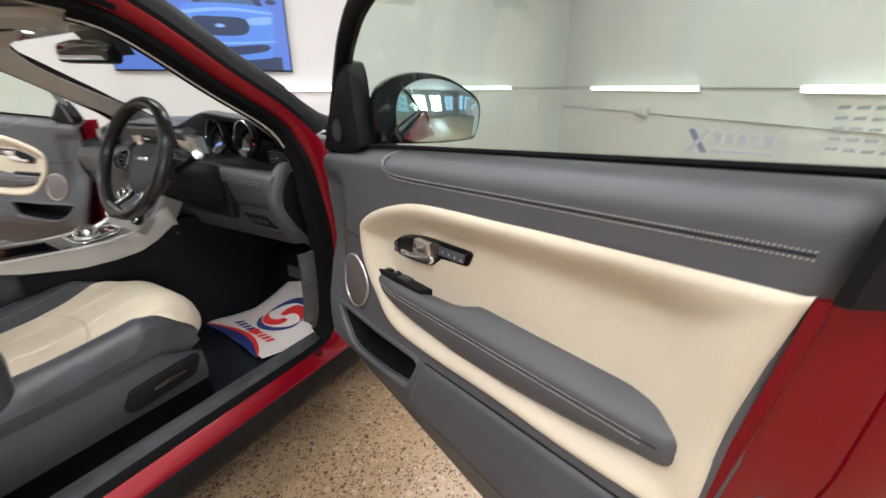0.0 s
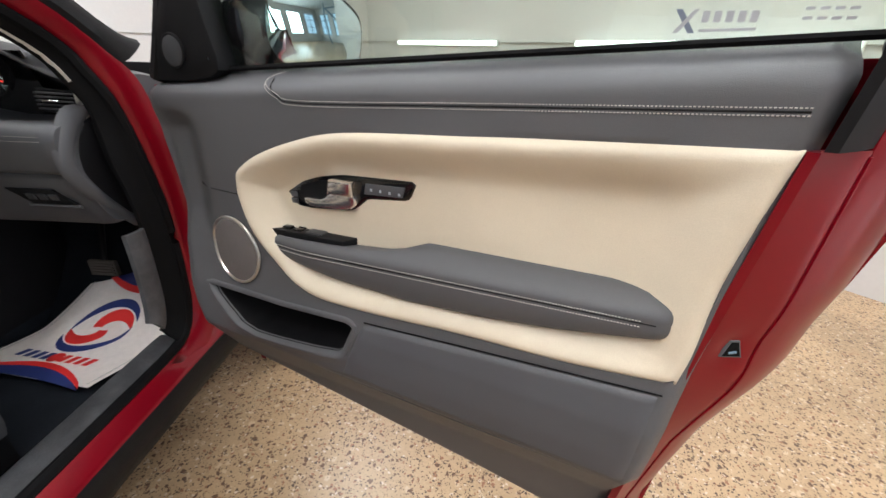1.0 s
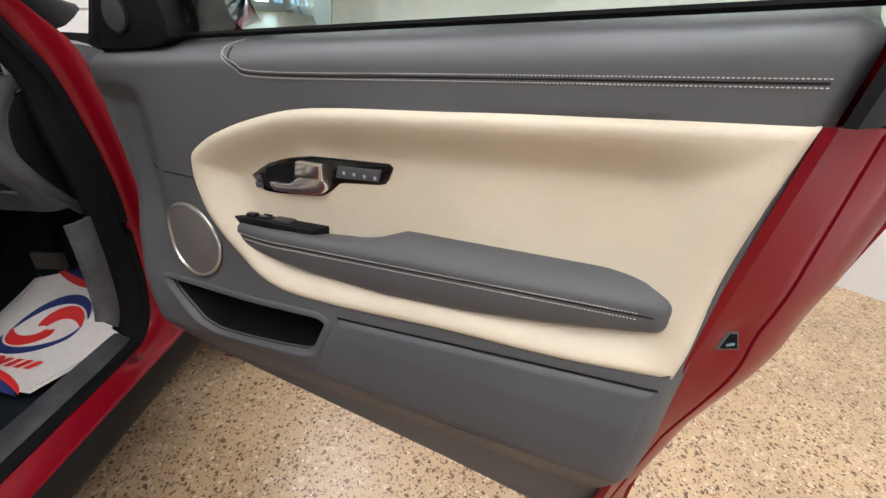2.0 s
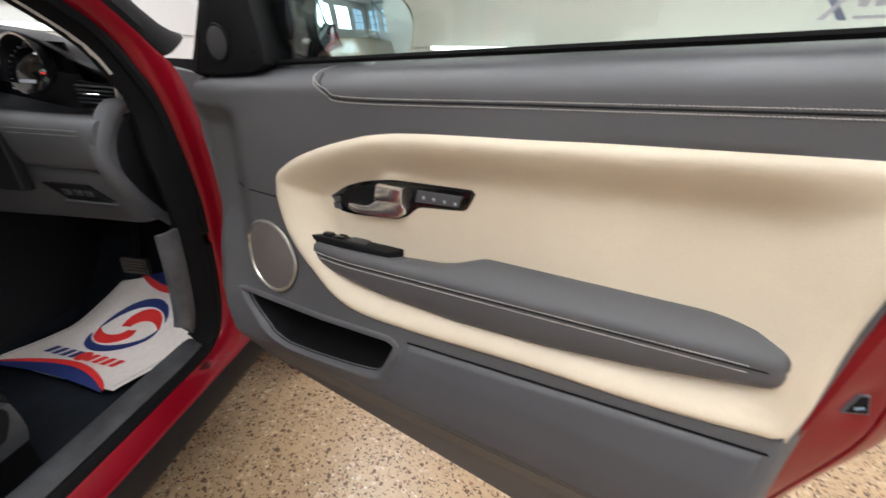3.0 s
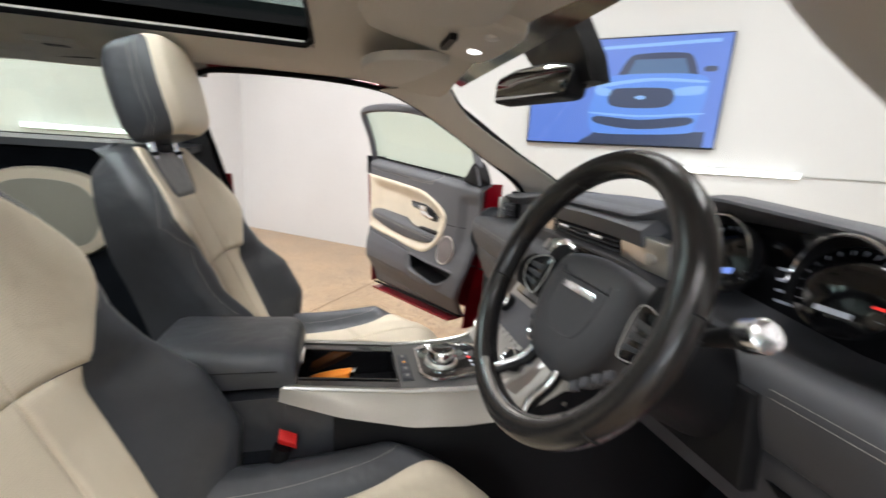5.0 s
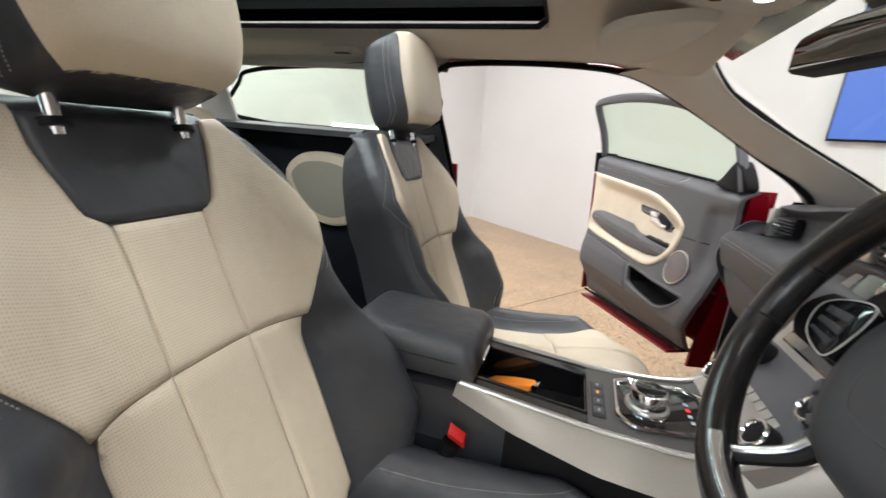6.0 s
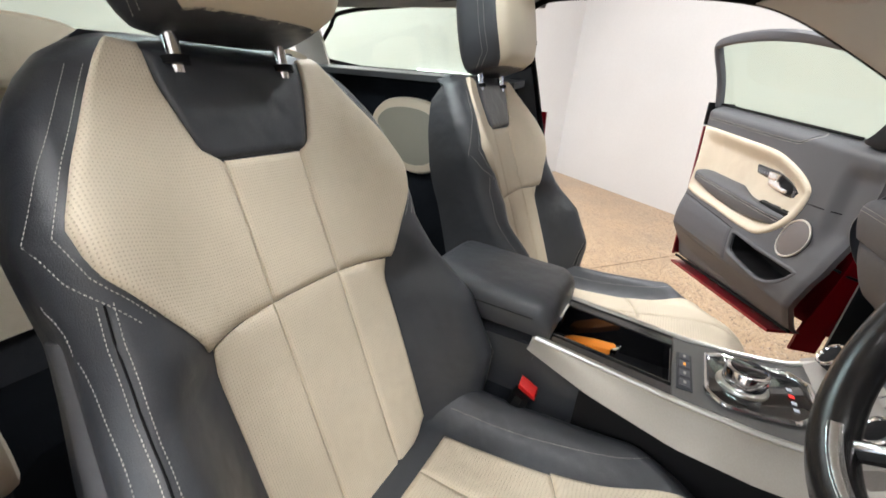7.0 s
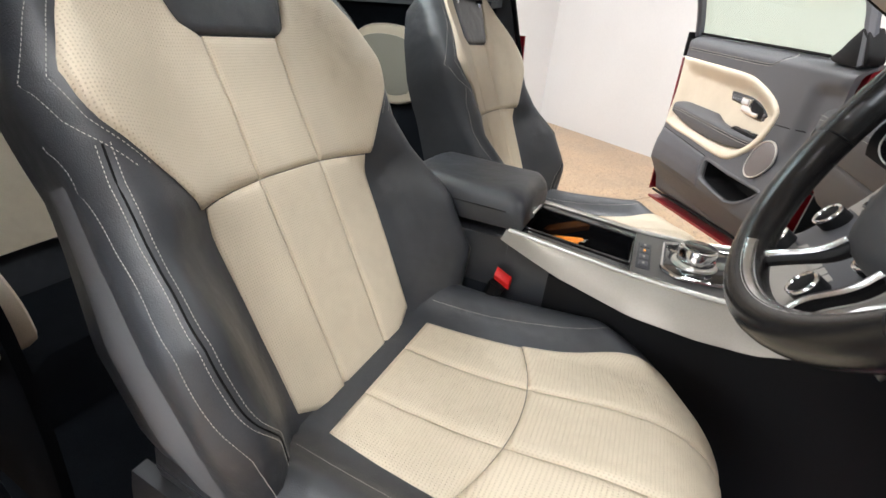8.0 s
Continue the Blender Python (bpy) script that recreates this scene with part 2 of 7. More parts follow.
def sweep(path, radius, sides=8, closed=False, flat=1.0, up=(0, 0, 1)):
    """A tube along a path; flat squeezes it across up."""
    p = [np.array(q, float) for q in path]
    rings = []
    k = len(p)
    for i in range(k):
        a, b = (p[(i - 1) % k], p[(i + 1) % k]) if closed else (p[max(i - 1, 0)], p[min(i + 1, k - 1)])
        t = (b - a) / (np.linalg.norm(b - a) + 1e-9)
        s = np.cross(t, up)
        if np.linalg.norm(s) < 1e-3:
            s = np.cross(t, (0, 1, 0.01))
        s /= np.linalg.norm(s)
        u = np.cross(s, t)
        r = radius[i] if isinstance(radius, (list, tuple)) else radius
        rings.append([p[i] + r * (math.cos(q) * s + flat * math.sin(q) * u) for q in np.linspace(0, 2 * math.pi, sides, endpoint=False)])
    if closed:
        rings.append(rings[0])
    return loft(rings, caps=not closed)


def inset(poly, d):
    """Shrink a polygon by about d."""
    p = np.array(poly, float)
    area = 0.5 * sum(p[i - 1][0] * p[i][1] - p[i][0] * p[i - 1][1] for i in range(len(p)))
    sign = 1 if area > 0 else -1
    out = []
    for i in range(len(p)):
        a, b = p[i] - p[i - 1], p[(i + 1) % len(p)] - p[i]
        n1, n2 = (np.array((-e[1], e[0])) / (np.linalg.norm(e) + 1e-9) for e in (a, b))
        n = n1 + n2
        n = n / max(np.linalg.norm(n), 0.5)
        out.append(p[i] + sign * d * n)
    return out


def prism(poly, place, d0, d1, bevel=0.0):
    """A plate: a polygon pushed from depth d0 to d1, its outer edge bevelled. place(a, b, d) gives the world point."""
    rings = [[place(*q, d0) for q in poly]]
    if bevel:
        s = 1 if d1 > d0 else -1
        rings += [[place(*q, d1 - s * bevel) for q in poly], [place(*q, d1 - s * bevel * 0.3) for q in inset(poly, bevel * 0.3)], [place(*q, d1) for q in inset(poly, bevel)]]
    else:
        rings += [[place(*q, d1) for q in poly]]
    return loft(rings)


def box(lo, hi, bevel=0.004):
    return prism([(lo[0], lo[1]), (hi[0], lo[1]), (hi[0], hi[1]), (lo[0], hi[1])], lambda a, b, d: (a, b, d), lo[2], hi[2], bevel)


def disc(centre, normal, r, depth, bevel=0.002, sides=32):
    n = Vector(normal).normalized()
    a = n.orthogonal().normalized()
    b = n.cross(a)
    c = Vector(centre)
    return prism([(r * math.cos(q), r * math.sin(q)) for q in np.linspace(0, 2 * math.pi, sides, endpoint=False)], lambda x, y, d: c + a * x + b * y + n * d, 0, depth, bevel)


def ring(centre, normal, r, thick, sides=40):
    n = Vector(normal).normalized()
    a = n.orthogonal().normalized()
    b = n.cross(a)
    c = Vector(centre)
    return sweep([c + r * (math.cos(q) * a + math.sin(q) * b) for q in np.linspace(0, 2 * math.pi, sides, endpoint=False)], thick, 8, True, up=tuple(n))


def resample(curve, n):
    p = np.array(curve, float)
    d = np.r_[0, np.cumsum(np.linalg.norm(np.diff(p, axis=0), axis=1))]
    s = np.linspace(0, d[-1], n)
    return np.stack([np.interp(s, d, p[:, k]) for k in range(p.shape[1])], 1)


def coons(low, high, left, right, n=24, m=18):
    """Plane points that fill the four edges; low and high run from left to right, left and right from low to high."""
    c0, c1, d0, d1 = resample(low, n), resample(high, n), resample(left, m), resample(right, m)
    out = []
    for j in range(m):
        t = j / (m - 1)
        row = []
        for i in range(n):
            s = i / (n - 1)
            ruled = (1 - t) * c0[i] + t * c1[i] + (1 - s) * d0[j] + s * d1[j]
            corner = (1 - s) * (1 - t) * c0[0] + s * (1 - t) * c0[-1] + (1 - s) * t * c1[0] + s * t * c1[-1]
            row.append((*(ruled - corner), s, t))
        out.append(row)
    return out


def pad(patch, surface, lift, puff, roll=0.18):
    """A stuffed panel over surface(a, b) -> depth: its rim sinks into the seam. Gives rows of (a, b, depth)."""
    rows = []
    for row in patch:
        r = []
        for a, b, s, t in row:
            e = min(min(s, 1 - s), min(t, 1 - t)) / roll
            q = math.sqrt(max(0.0, 1 - (1 - min(e, 1.0)) ** 2))
            r.append((a, b, surface(a, b) + lift + puff * q))
        rows.append(r)
    return rows


def stitches(path, parent, length=0.0028, gap=0.0015, r=0.00042, name="stitching"):
    """A row of short threads along a path."""
    p = resample(path, max(3, int(sum(np.linalg.norm(np.diff(np.array(path, float), axis=0), axis=1)) / (length + gap)) * 2))
    geos = []
    for i in range(0, len(p) - 1, 2):
        geos.append(sweep([p[i], p[i] + (p[i + 1] - p[i]) * 1.15], r, 4))
    return part(name, join(*geos), STITCH, parent)


def empty(name, label, category, kind="", group=""):
    return tagged(new(name), label, category, group, kind)
# ---- the room ----
CORNER, LEFT_END, REAR_END = (-0.03, 6.02), (-6.38, -1.85), (3.85, -10.0)
RIGHT_END, HALL_A, HALL_B = (4.55, 0.97), (9.0, 5.05), (13.6, 0.1)
HIGH = 3.9


def wall_piece(name, a, b, z0, z1, parent=None):
    """A straight wall from a to b, 0.15 m thick on its left-hand side."""
    a, b = np.array(a, float), np.array(b, float)
    e = (b - a) / np.linalg.norm(b - a)
    n = np.array((-e[1], e[0])) * 0.15
    poly = [a, b, b + n, a + n]
    return part(name, prism(poly, lambda x, y, d: (x, y, d), z0, z1), WALL, parent)


def along(a, b, s):
    a, b = np.array(a, float), np.array(b, float)
    return a + (b - a) / np.linalg.norm(b - a) * s


for nm, a, b in (("wall_front", LEFT_END, CORNER), ("wall_right", CORNER, RIGHT_END), ("wall_side", RIGHT_END, HALL_A), ("wall_left", REAR_END, LEFT_END)):
    tagged(wall_piece(nm, a, b, 0, HIGH), "plain white painted showroom wall", "wall", kind="structure")


def window_wall(nm, a, b, first):
    """A wall with a row of tall framed windows."""
    span = float(np.linalg.norm(np.subtract(b, a)))
    wall = tagged(wall_piece(nm, a, b, 0, 0.9), "white wall with a row of tall windows", "wall", kind="structure")
    wall_piece("lintel", a, b, 3.2, HIGH, wall)
    cuts = [0.0]
    while cuts[-1] + 2.2 < span:
        cuts += [cuts[-1] + 0.6, cuts[-1] + 2.1]
    cuts.append(span)
    for i in range(0, len(cuts) - 1, 2):
        wall_piece("pier", along(a, b, cuts[i]), along(a, b, cuts[i + 1]), 0.9, 3.2, wall)
    for i in range(1, len(cuts) - 1, 2):
        w0, w1 = along(a, b, cuts[i]), along(a, b, cuts[i + 1])
        wide = cuts[i + 1] - cuts[i]
        win = tagged(new("window_%d" % (first + i // 2)), "tall window in a pale steel frame", "window", kind="structure")
        for s in (0.03, wide / 2, wide - 0.03):
            part("window_post", sweep([(*along(w0, w1, s), 0.9), (*along(w0, w1, s), 3.2)], 0.03, 4), STEEL, win)
        for z in (0.93, 1.7, 2.5, 3.17):
            part("window_rail", sweep([(*w0, z), (*w1, z)], 0.03, 4), STEEL, win)


window_wall("wall_hall", HALL_A, HALL_B, 1)
window_wall("wall_rear", HALL_B, REAR_END, 4)
for a, b in (((8.6, 3.4, 0.0), (8.6, 3.4, HIGH)), ((10.6, 1.0, 0.0), (10.6, 1.0, HIGH)), ((8.6, 3.4, 0.6), (10.6, 1.0, HIGH - 0.4)), ((8.6, 3.4, HIGH - 0.5), (10.6, 1.0, HIGH - 0.5))):
    tagged(part("steel_brace", sweep([a, b], 0.07, 4), STEEL), "blue-grey steel post or brace of the hall frame", "brace", group="hall steelwork")
floor_poly = [CORNER, RIGHT_END, HALL_A, HALL_B, REAR_END, LEFT_END]
tagged(part("floor", prism(floor_poly, lambda x, y, d: (x, y, d), -0.12, 0.0), TERRAZZO), "polished buff terrazzo floor with stone chips", "floor", kind="structure")
tagged(part("ceiling", prism(floor_poly, lambda x, y, d: (x, y, d), HIGH, HIGH + 0.12), CEIL), "plain white ceiling", "ceiling", kind="structure")
joint = [(-0.95, -1.66, 0.001), (-3.6, 0.25, 0.001)]
tagged(part("floor_joint", sweep(joint, 0.005, 4, flat=0.3), material("dark joint filler", (0.12, 0.075, 0.045), 0.7)), "thin dark expansion joint in the floor", "joint", kind="structure")


def on_wall(a, b):
    """Place in a wall's own axes: along it, up, and out into the room."""
    a, b = np.array(a, float), np.array(b, float)
    e = (b - a) / np.linalg.norm(b - a)
    n = np.array((-e[1], e[0]))
    return lambda s, z, d: (*(a + e * s + n * d), z)


ON_A = on_wall(CORNER, LEFT_END)
_B = on_wall(CORNER, RIGHT_END)


def ON_B(s, z, d):
    return _B(s, z, -d)


def wall_lamp(place, s0, s1, z):
    lamp = empty("wall_lamp", "slim white tube light on the wall, switched on", "lamp", group="tube lights along the walls")
    part("housing", prism([(s0, z - 0.03), (s1, z - 0.03), (s1, z + 0.03), (s0, z + 0.03)], place, 0.002, 0.03, 0.006), CEIL, lamp)
    part("tube", sweep([place(s, z, 0.05) for s in np.linspace(s0 + 0.01, s1 - 0.01, 6)], 0.026, 10), LIGHT, lamp)
    return lamp


LAMP_Z = 1.335
for s0, s1 in ((0.92, 2.46), (3.16, 4.70)):
    wall_lamp(ON_A, s0, s1, LAMP_Z)
for s0, s1 in ((0.9, 2.7), (3.65, 5.45)):
    wall_lamp(ON_B, s0, s1, LAMP_Z - 0.01)
_L = on_wall(LEFT_END, REAR_END)
wall_lamp(lambda s, z, d: _L(s, z, d), 1.35, 2.6, 1.36)
for place, s1 in ((ON_A, 4.75), (ON_B, 6.7)):
    tagged(part("conduit", sweep([place(s, LAMP_Z, 0.012) for s in np.linspace(0.02, s1, 12)], 0.008, 6), LINE), "thin grey cable conduit linking the wall lamps", "conduit", kind="structure")
tagged(part("conduit", sweep([ON_B(s, 1.08, 0.012) for s in np.linspace(0.02, 6.7, 10)], 0.007, 6), LINE), "thin grey cable conduit low on the wall", "conduit", kind="structure")
socket = empty("socket_box", "small grey surface-mounted socket box on the wall", "socket")
part("case", prism([(1.87, 1.04), (2.03, 1.04), (2.03, 1.13), (1.87, 1.13)], ON_B, 0.002, 0.05, 0.01), LINE, socket)
part("cover", prism([(1.89, 1.055), (2.01, 1.055), (2.01, 1.115), (1.89, 1.115)], ON_B, 0.05, 0.056, 0.003), WALL, socket)


def wall_grille(place, s0, s1, z):
    g = empty("wall_vent", "narrow slotted white vent high on the wall", "vent", group="wall vents")
    part("backing", prism([(s0, z - 0.07), (s1, z - 0.07), (s1, z + 0.03), (s0, z + 0.03)], place, 0.001, 0.006, 0.002), WALL, g)
    for dz in (0.0, -0.025, -0.05):
        part("slat", prism([(s0 + 0.02, z + dz - 0.004), (s1 - 0.02, z + dz - 0.004), (s1 - 0.02, z + dz + 0.004), (s0 + 0.02, z + dz + 0.004)], place, 0.006, 0.012, 0.002), LINE, g)


wall_grille(ON_A, 0.68, 1.22, 2.4)
wall_grille(ON_A, 2.3, 2.76, 2.36)
wall_grille(ON_B, 1.4, 1.9, 2.42)

SKYLIGHT = material("pale outdoor haze", (0.5, 0.6, 0.7), 0.9, emit=(0.62, 0.80, 1.0), glow=1.1)
for a, b in ((HALL_A, HALL_B), (HALL_B, REAR_END)):
    e = np.subtract(b, a) / np.linalg.norm(np.subtract(b, a))
    n = np.array((-e[1], e[0])) * (1 if np.array((-e[1], e[0])) @ np.subtract(a, (0, 0)) > 0 else -1)
    p, q = np.array(a) + n * 4 - e * 6, np.array(b) + n * 4 + e * 6
    tagged(part("backdrop", prism([p, q, q + n * 0.1, p + n * 0.1], lambda x, y, d: (x, y, d), -1.0, 6.0), SKYLIGHT), "pale hazy daylight outside the hall windows", "backdrop", kind="structure")

# ---- the television, its picture of a blue car drawn in flat shapes ----
TV = empty("television", "large wall-mounted television showing a blue car", "television")
part("frame", prism([(3.83, 1.525), (5.58, 1.525), (5.58, 2.53), (3.83, 2.53)], ON_A, 0.01, 0.06, 0.01), BLACK, TV)


def glow(name, c, s=1.0):
    return material(name, (0.01, 0.01, 0.01), 0.3, emit=c, glow=s)


def screen_shape(name, poly, d, m):
    """Screen axes: 0..1 across (from the viewer's left) and 0..1 up."""
    return part(name, prism(poly, lambda a, b, e: ON_A(5.565 - a * 1.72, 1.54 + b * 0.975, e), d - 0.002, d), m, TV)


BLUE_BG, BLUE_CAR, BLUE_HI, BLUE_DK = glow("screen blue", (0.10, 0.21, 0.72)), glow("screen car blue", (0.10, 0.27, 0.85)), glow("screen pale blue", (0.25, 0.48, 0.95)), glow("screen dark", (0.012, 0.03, 0.10))
screen_shape("screen", [(0, 0), (1, 0), (1, 1), (0, 1)], 0.064, BLUE_BG)
screen_shape("floor_shade", [(0.30, 0.0), (0.95, 0.0), (0.95, 0.14), (0.40, 0.12)], 0.066, BLUE_DK)
screen_shape("roof_streak", [(0.02, 0.62), (0.30, 0.80), (0.33, 0.97), (0.05, 0.95)], 0.066, BLUE_HI)
screen_shape("roof_streak", [(0.35, 0.9), (0.95, 0.93), (0.95, 0.96), (0.35, 0.93)], 0.066, BLUE_HI)
screen_shape("cabin", crom([(0.47, 0.62), (0.52, 0.80), (0.58, 0.85), (0.78, 0.85), (0.84, 0.80), (0.88, 0.62)], 4), 0.068, BLUE_DK)
screen_shape("windscreen", [(0.52, 0.63), (0.56, 0.80), (0.80, 0.80), (0.84, 0.63)], 0.070, glow("screen glass", (0.05, 0.13, 0.30)))
screen_shape("car_front", crom([(0.36, 0.16), (0.35, 0.40), (0.40, 0.60), (0.48, 0.66), (0.70, 0.67), (0.90, 0.64), (0.93, 0.50), (0.90, 0.20), (0.85, 0.12), (0.45, 0.10)], 4, True), 0.072, BLUE_CAR)
screen_shape("bonnet_line", crom([(0.40, 0.58), (0.65, 0.63), (0.90, 0.60), (0.90, 0.58), (0.65, 0.60), (0.40, 0.55)], 4, True), 0.074, BLUE_HI)
screen_shape("grille", crom([(0.46, 0.38), (0.46, 0.52), (0.60, 0.54), (0.76, 0.52), (0.76, 0.38), (0.62, 0.35)], 4, True), 0.074, BLUE_DK)
screen_shape("grille_badge", crom([(0.58, 0.45), (0.61, 0.47), (0.64, 0.45), (0.61, 0.43)], 4, True), 0.076, BLUE_HI)
screen_shape("lower_intake", crom([(0.40, 0.20), (0.39, 0.27), (0.62, 0.24), (0.86, 0.27), (0.86, 0.20), (0.62, 0.15)], 4, True), 0.074, BLUE_DK)
screen_shape("bumper_line", crom([(0.37, 0.31), (0.62, 0.285), (0.90, 0.31), (0.90, 0.295), (0.62, 0.265), (0.37, 0.295)], 4, True), 0.074, BLUE_HI)
screen_shape("head_lamp", crom([(0.38, 0.48), (0.37, 0.55), (0.45, 0.53), (0.45, 0.47)], 4, True), 0.074, BLUE_HI)
screen_shape("head_lamp", crom([(0.78, 0.47), (0.78, 0.53), (0.91, 0.55), (0.90, 0.48)], 4, True), 0.074, BLUE_HI)
screen_shape("wing_mirror", crom([(0.90, 0.68), (0.90, 0.72), (0.95, 0.72), (0.95, 0.68)], 4, True), 0.074, BLUE_DK)

# ---- ceiling lamps ----
# Placed to light seats and doors; the last is added for the passenger door.
for cx, cy, rz in ((1.2, -1.6, 52), (-1.5, 0.2, 52), (2.6, 1.1, 52), (-2.7, -1.9, 52), (0.3, 2.5, 52), (3.6, -4.0, 52), (-0.9, -2.7, 52), (3.3, -0.5, 52), (-2.6, -3.6, 52)):
    m = Matrix.Translation((cx, cy, 0)) @ Matrix.Rotation(radians(rz), 4, "Z")
    lamp = empty("ceiling_lamp", "long white ceiling light, switched on", "lamp", group="ceiling lights")
    part("frame", prism([(-0.78, -0.17), (0.78, -0.17), (0.78, 0.17), (-0.78, 0.17)], lambda a, b, d: m @ Vector((a, b, d)), HIGH - 0.03, HIGH - 0.004), CEIL, lamp)
    part("diffuser", prism([(-0.75, -0.14), (0.75, -0.14), (0.75, 0.14), (-0.75, 0.14)], lambda a, b, d: m @ Vector((a, b, d)), HIGH - 0.04, HIGH - 0.03), LIGHT, lamp)
    data = bpy.data.lights.new("ceiling_light", "AREA")
    data.shape, data.size, data.size_y, data.energy, data.color = "RECTANGLE", 1.5, 0.3, LAMP_POWER, (0.965, 0.98, 1.0)
    light = new("ceiling_light", data)
    light.matrix_world = m @ Matrix.Translation((0, 0, HIGH - 0.06))

# daylight lamps added in two rear windows to brighten the driver seat bolster
for s in (3.45, 5.55):
    p = along(HALL_B, REAR_END, s)
    e = np.subtract(REAR_END, HALL_B) / np.linalg.norm(np.subtract(REAR_END, HALL_B))
    data = bpy.data.lights.new("window_light", "AREA")
    data.shape, data.size, data.size_y, data.energy, data.color = "RECTANGLE", 1.4, 2.2, 130.0, (0.90, 0.95, 1.0)
    light = new("window_light", data)
    inward = Vector((e[1], -e[0], 0)) if Vector((e[1], -e[0])).dot(Vector(-p)) > 0 else Vector((-e[1], e[0], 0))
    light.matrix_world = Matrix.Translation((p[0], p[1], 2.05)) @ inward.to_track_quat("-Z", "Y").to_matrix().to_4x4()

# ---- the car ----
CAR = empty("car", "red two-door car with both doors wide open", "car")
CAR.location = (0, 0, 0)


# ---- doors ----
def belt(u):
    return 1.213 + 0.072 * (u - 0.15)


def door_rear(v):
    return 1.032 + 0.13 * (v - 0.86)


def door_front(v):
    return lerp_table([(0.50, 0.06), (0.60, 0.045), (0.72, 0.012), (0.79, -0.004), (0.83, -0.010), (0.88, -0.013), (0.98, -0.022), (1.06, -0.029), (1.12, -0.032), (1.15, -0.035), (1.20, -0.033), (1.26, -0.03)], v)


CREAM_TOP = [(0.192, 1.01), (0.20, 1.035), (0.254, 1.071), (0.351, 1.108), (0.46, 1.133), (0.675, 1.149), (0.872, 1.162), (1.064, 1.173)]
CREAM_LOW = [(0.192, 1.01), (0.194, 0.978), (0.217, 0.917), (0.271, 0.859), (0.356, 0.811), (0.48, 0.806), (0.694, 0.82), (0.871, 0.827), (1.02, 0.842)]
CREAM_SHAPE = np.array([*crom(CREAM_TOP, 6), *crom([(1.064, 1.173), (1.046, 1.08), (1.033, 0.993), (1.028, 0.89), (1.02, 0.842)], 4)[1:], *crom(CREAM_LOW, 6)[::-1][1:-1]])


def depth_inside(poly, p):
    """How far p lies inside a polygon (negative: outside)."""
    a, b = poly, np.roll(poly, -1, 0)
    e, q = b - a, p - a
    t = np.clip((q * e).sum(1) / ((e * e).sum(1) + 1e-12), 0, 1)
    dist = np.sqrt(((q - e * t[:, None]) ** 2).sum(1)).min()
    cross = ((a[:, 1] > p[1]) != (b[:, 1] > p[1])) & (p[0] < (b[:, 0] - a[:, 0]) * (p[1] - a[:, 1]) / (b[:, 1] - a[:, 1] + 1e-12) + a[:, 0])
    return dist if cross.sum() % 2 else -dist


def panel_w(u, v):
    """How far the grey door card stands into the cabin."""
    top = belt(u)
    w = lerp_table([(0.33, -0.060), (0.45, -0.048), (0.55, -0.026), (0.640, 0.024), (0.652, 0.031), (0.70, 0.030), (0.755, 0.022), (0.80, 0.008), (0.86, -0.006), (1.0, -0.014), (1.15, -0.018), (1.30, -0.02)], v)
    w -= 0.055 * smooth((v - (top - 0.05)) / 0.05) ** 2
    w -= 0.020 * smooth((0.11 - u) / 0.06) * smooth((u + 0.045) / 0.035) * smooth((v - 0.84) / 0.1) * smooth((1.145 - v) / 0.05)
    return w


POCKET = np.array([(0.078, 0.764), (0.30, 0.766), (0.462, 0.775), (0.476, 0.768), (0.452, 0.708), (0.438, 0.699), (0.38, 0.690), (0.28, 0.680), (0.215, 0.676), (0.17, 0.686), (0.13, 0.710), (0.10, 0.735)])


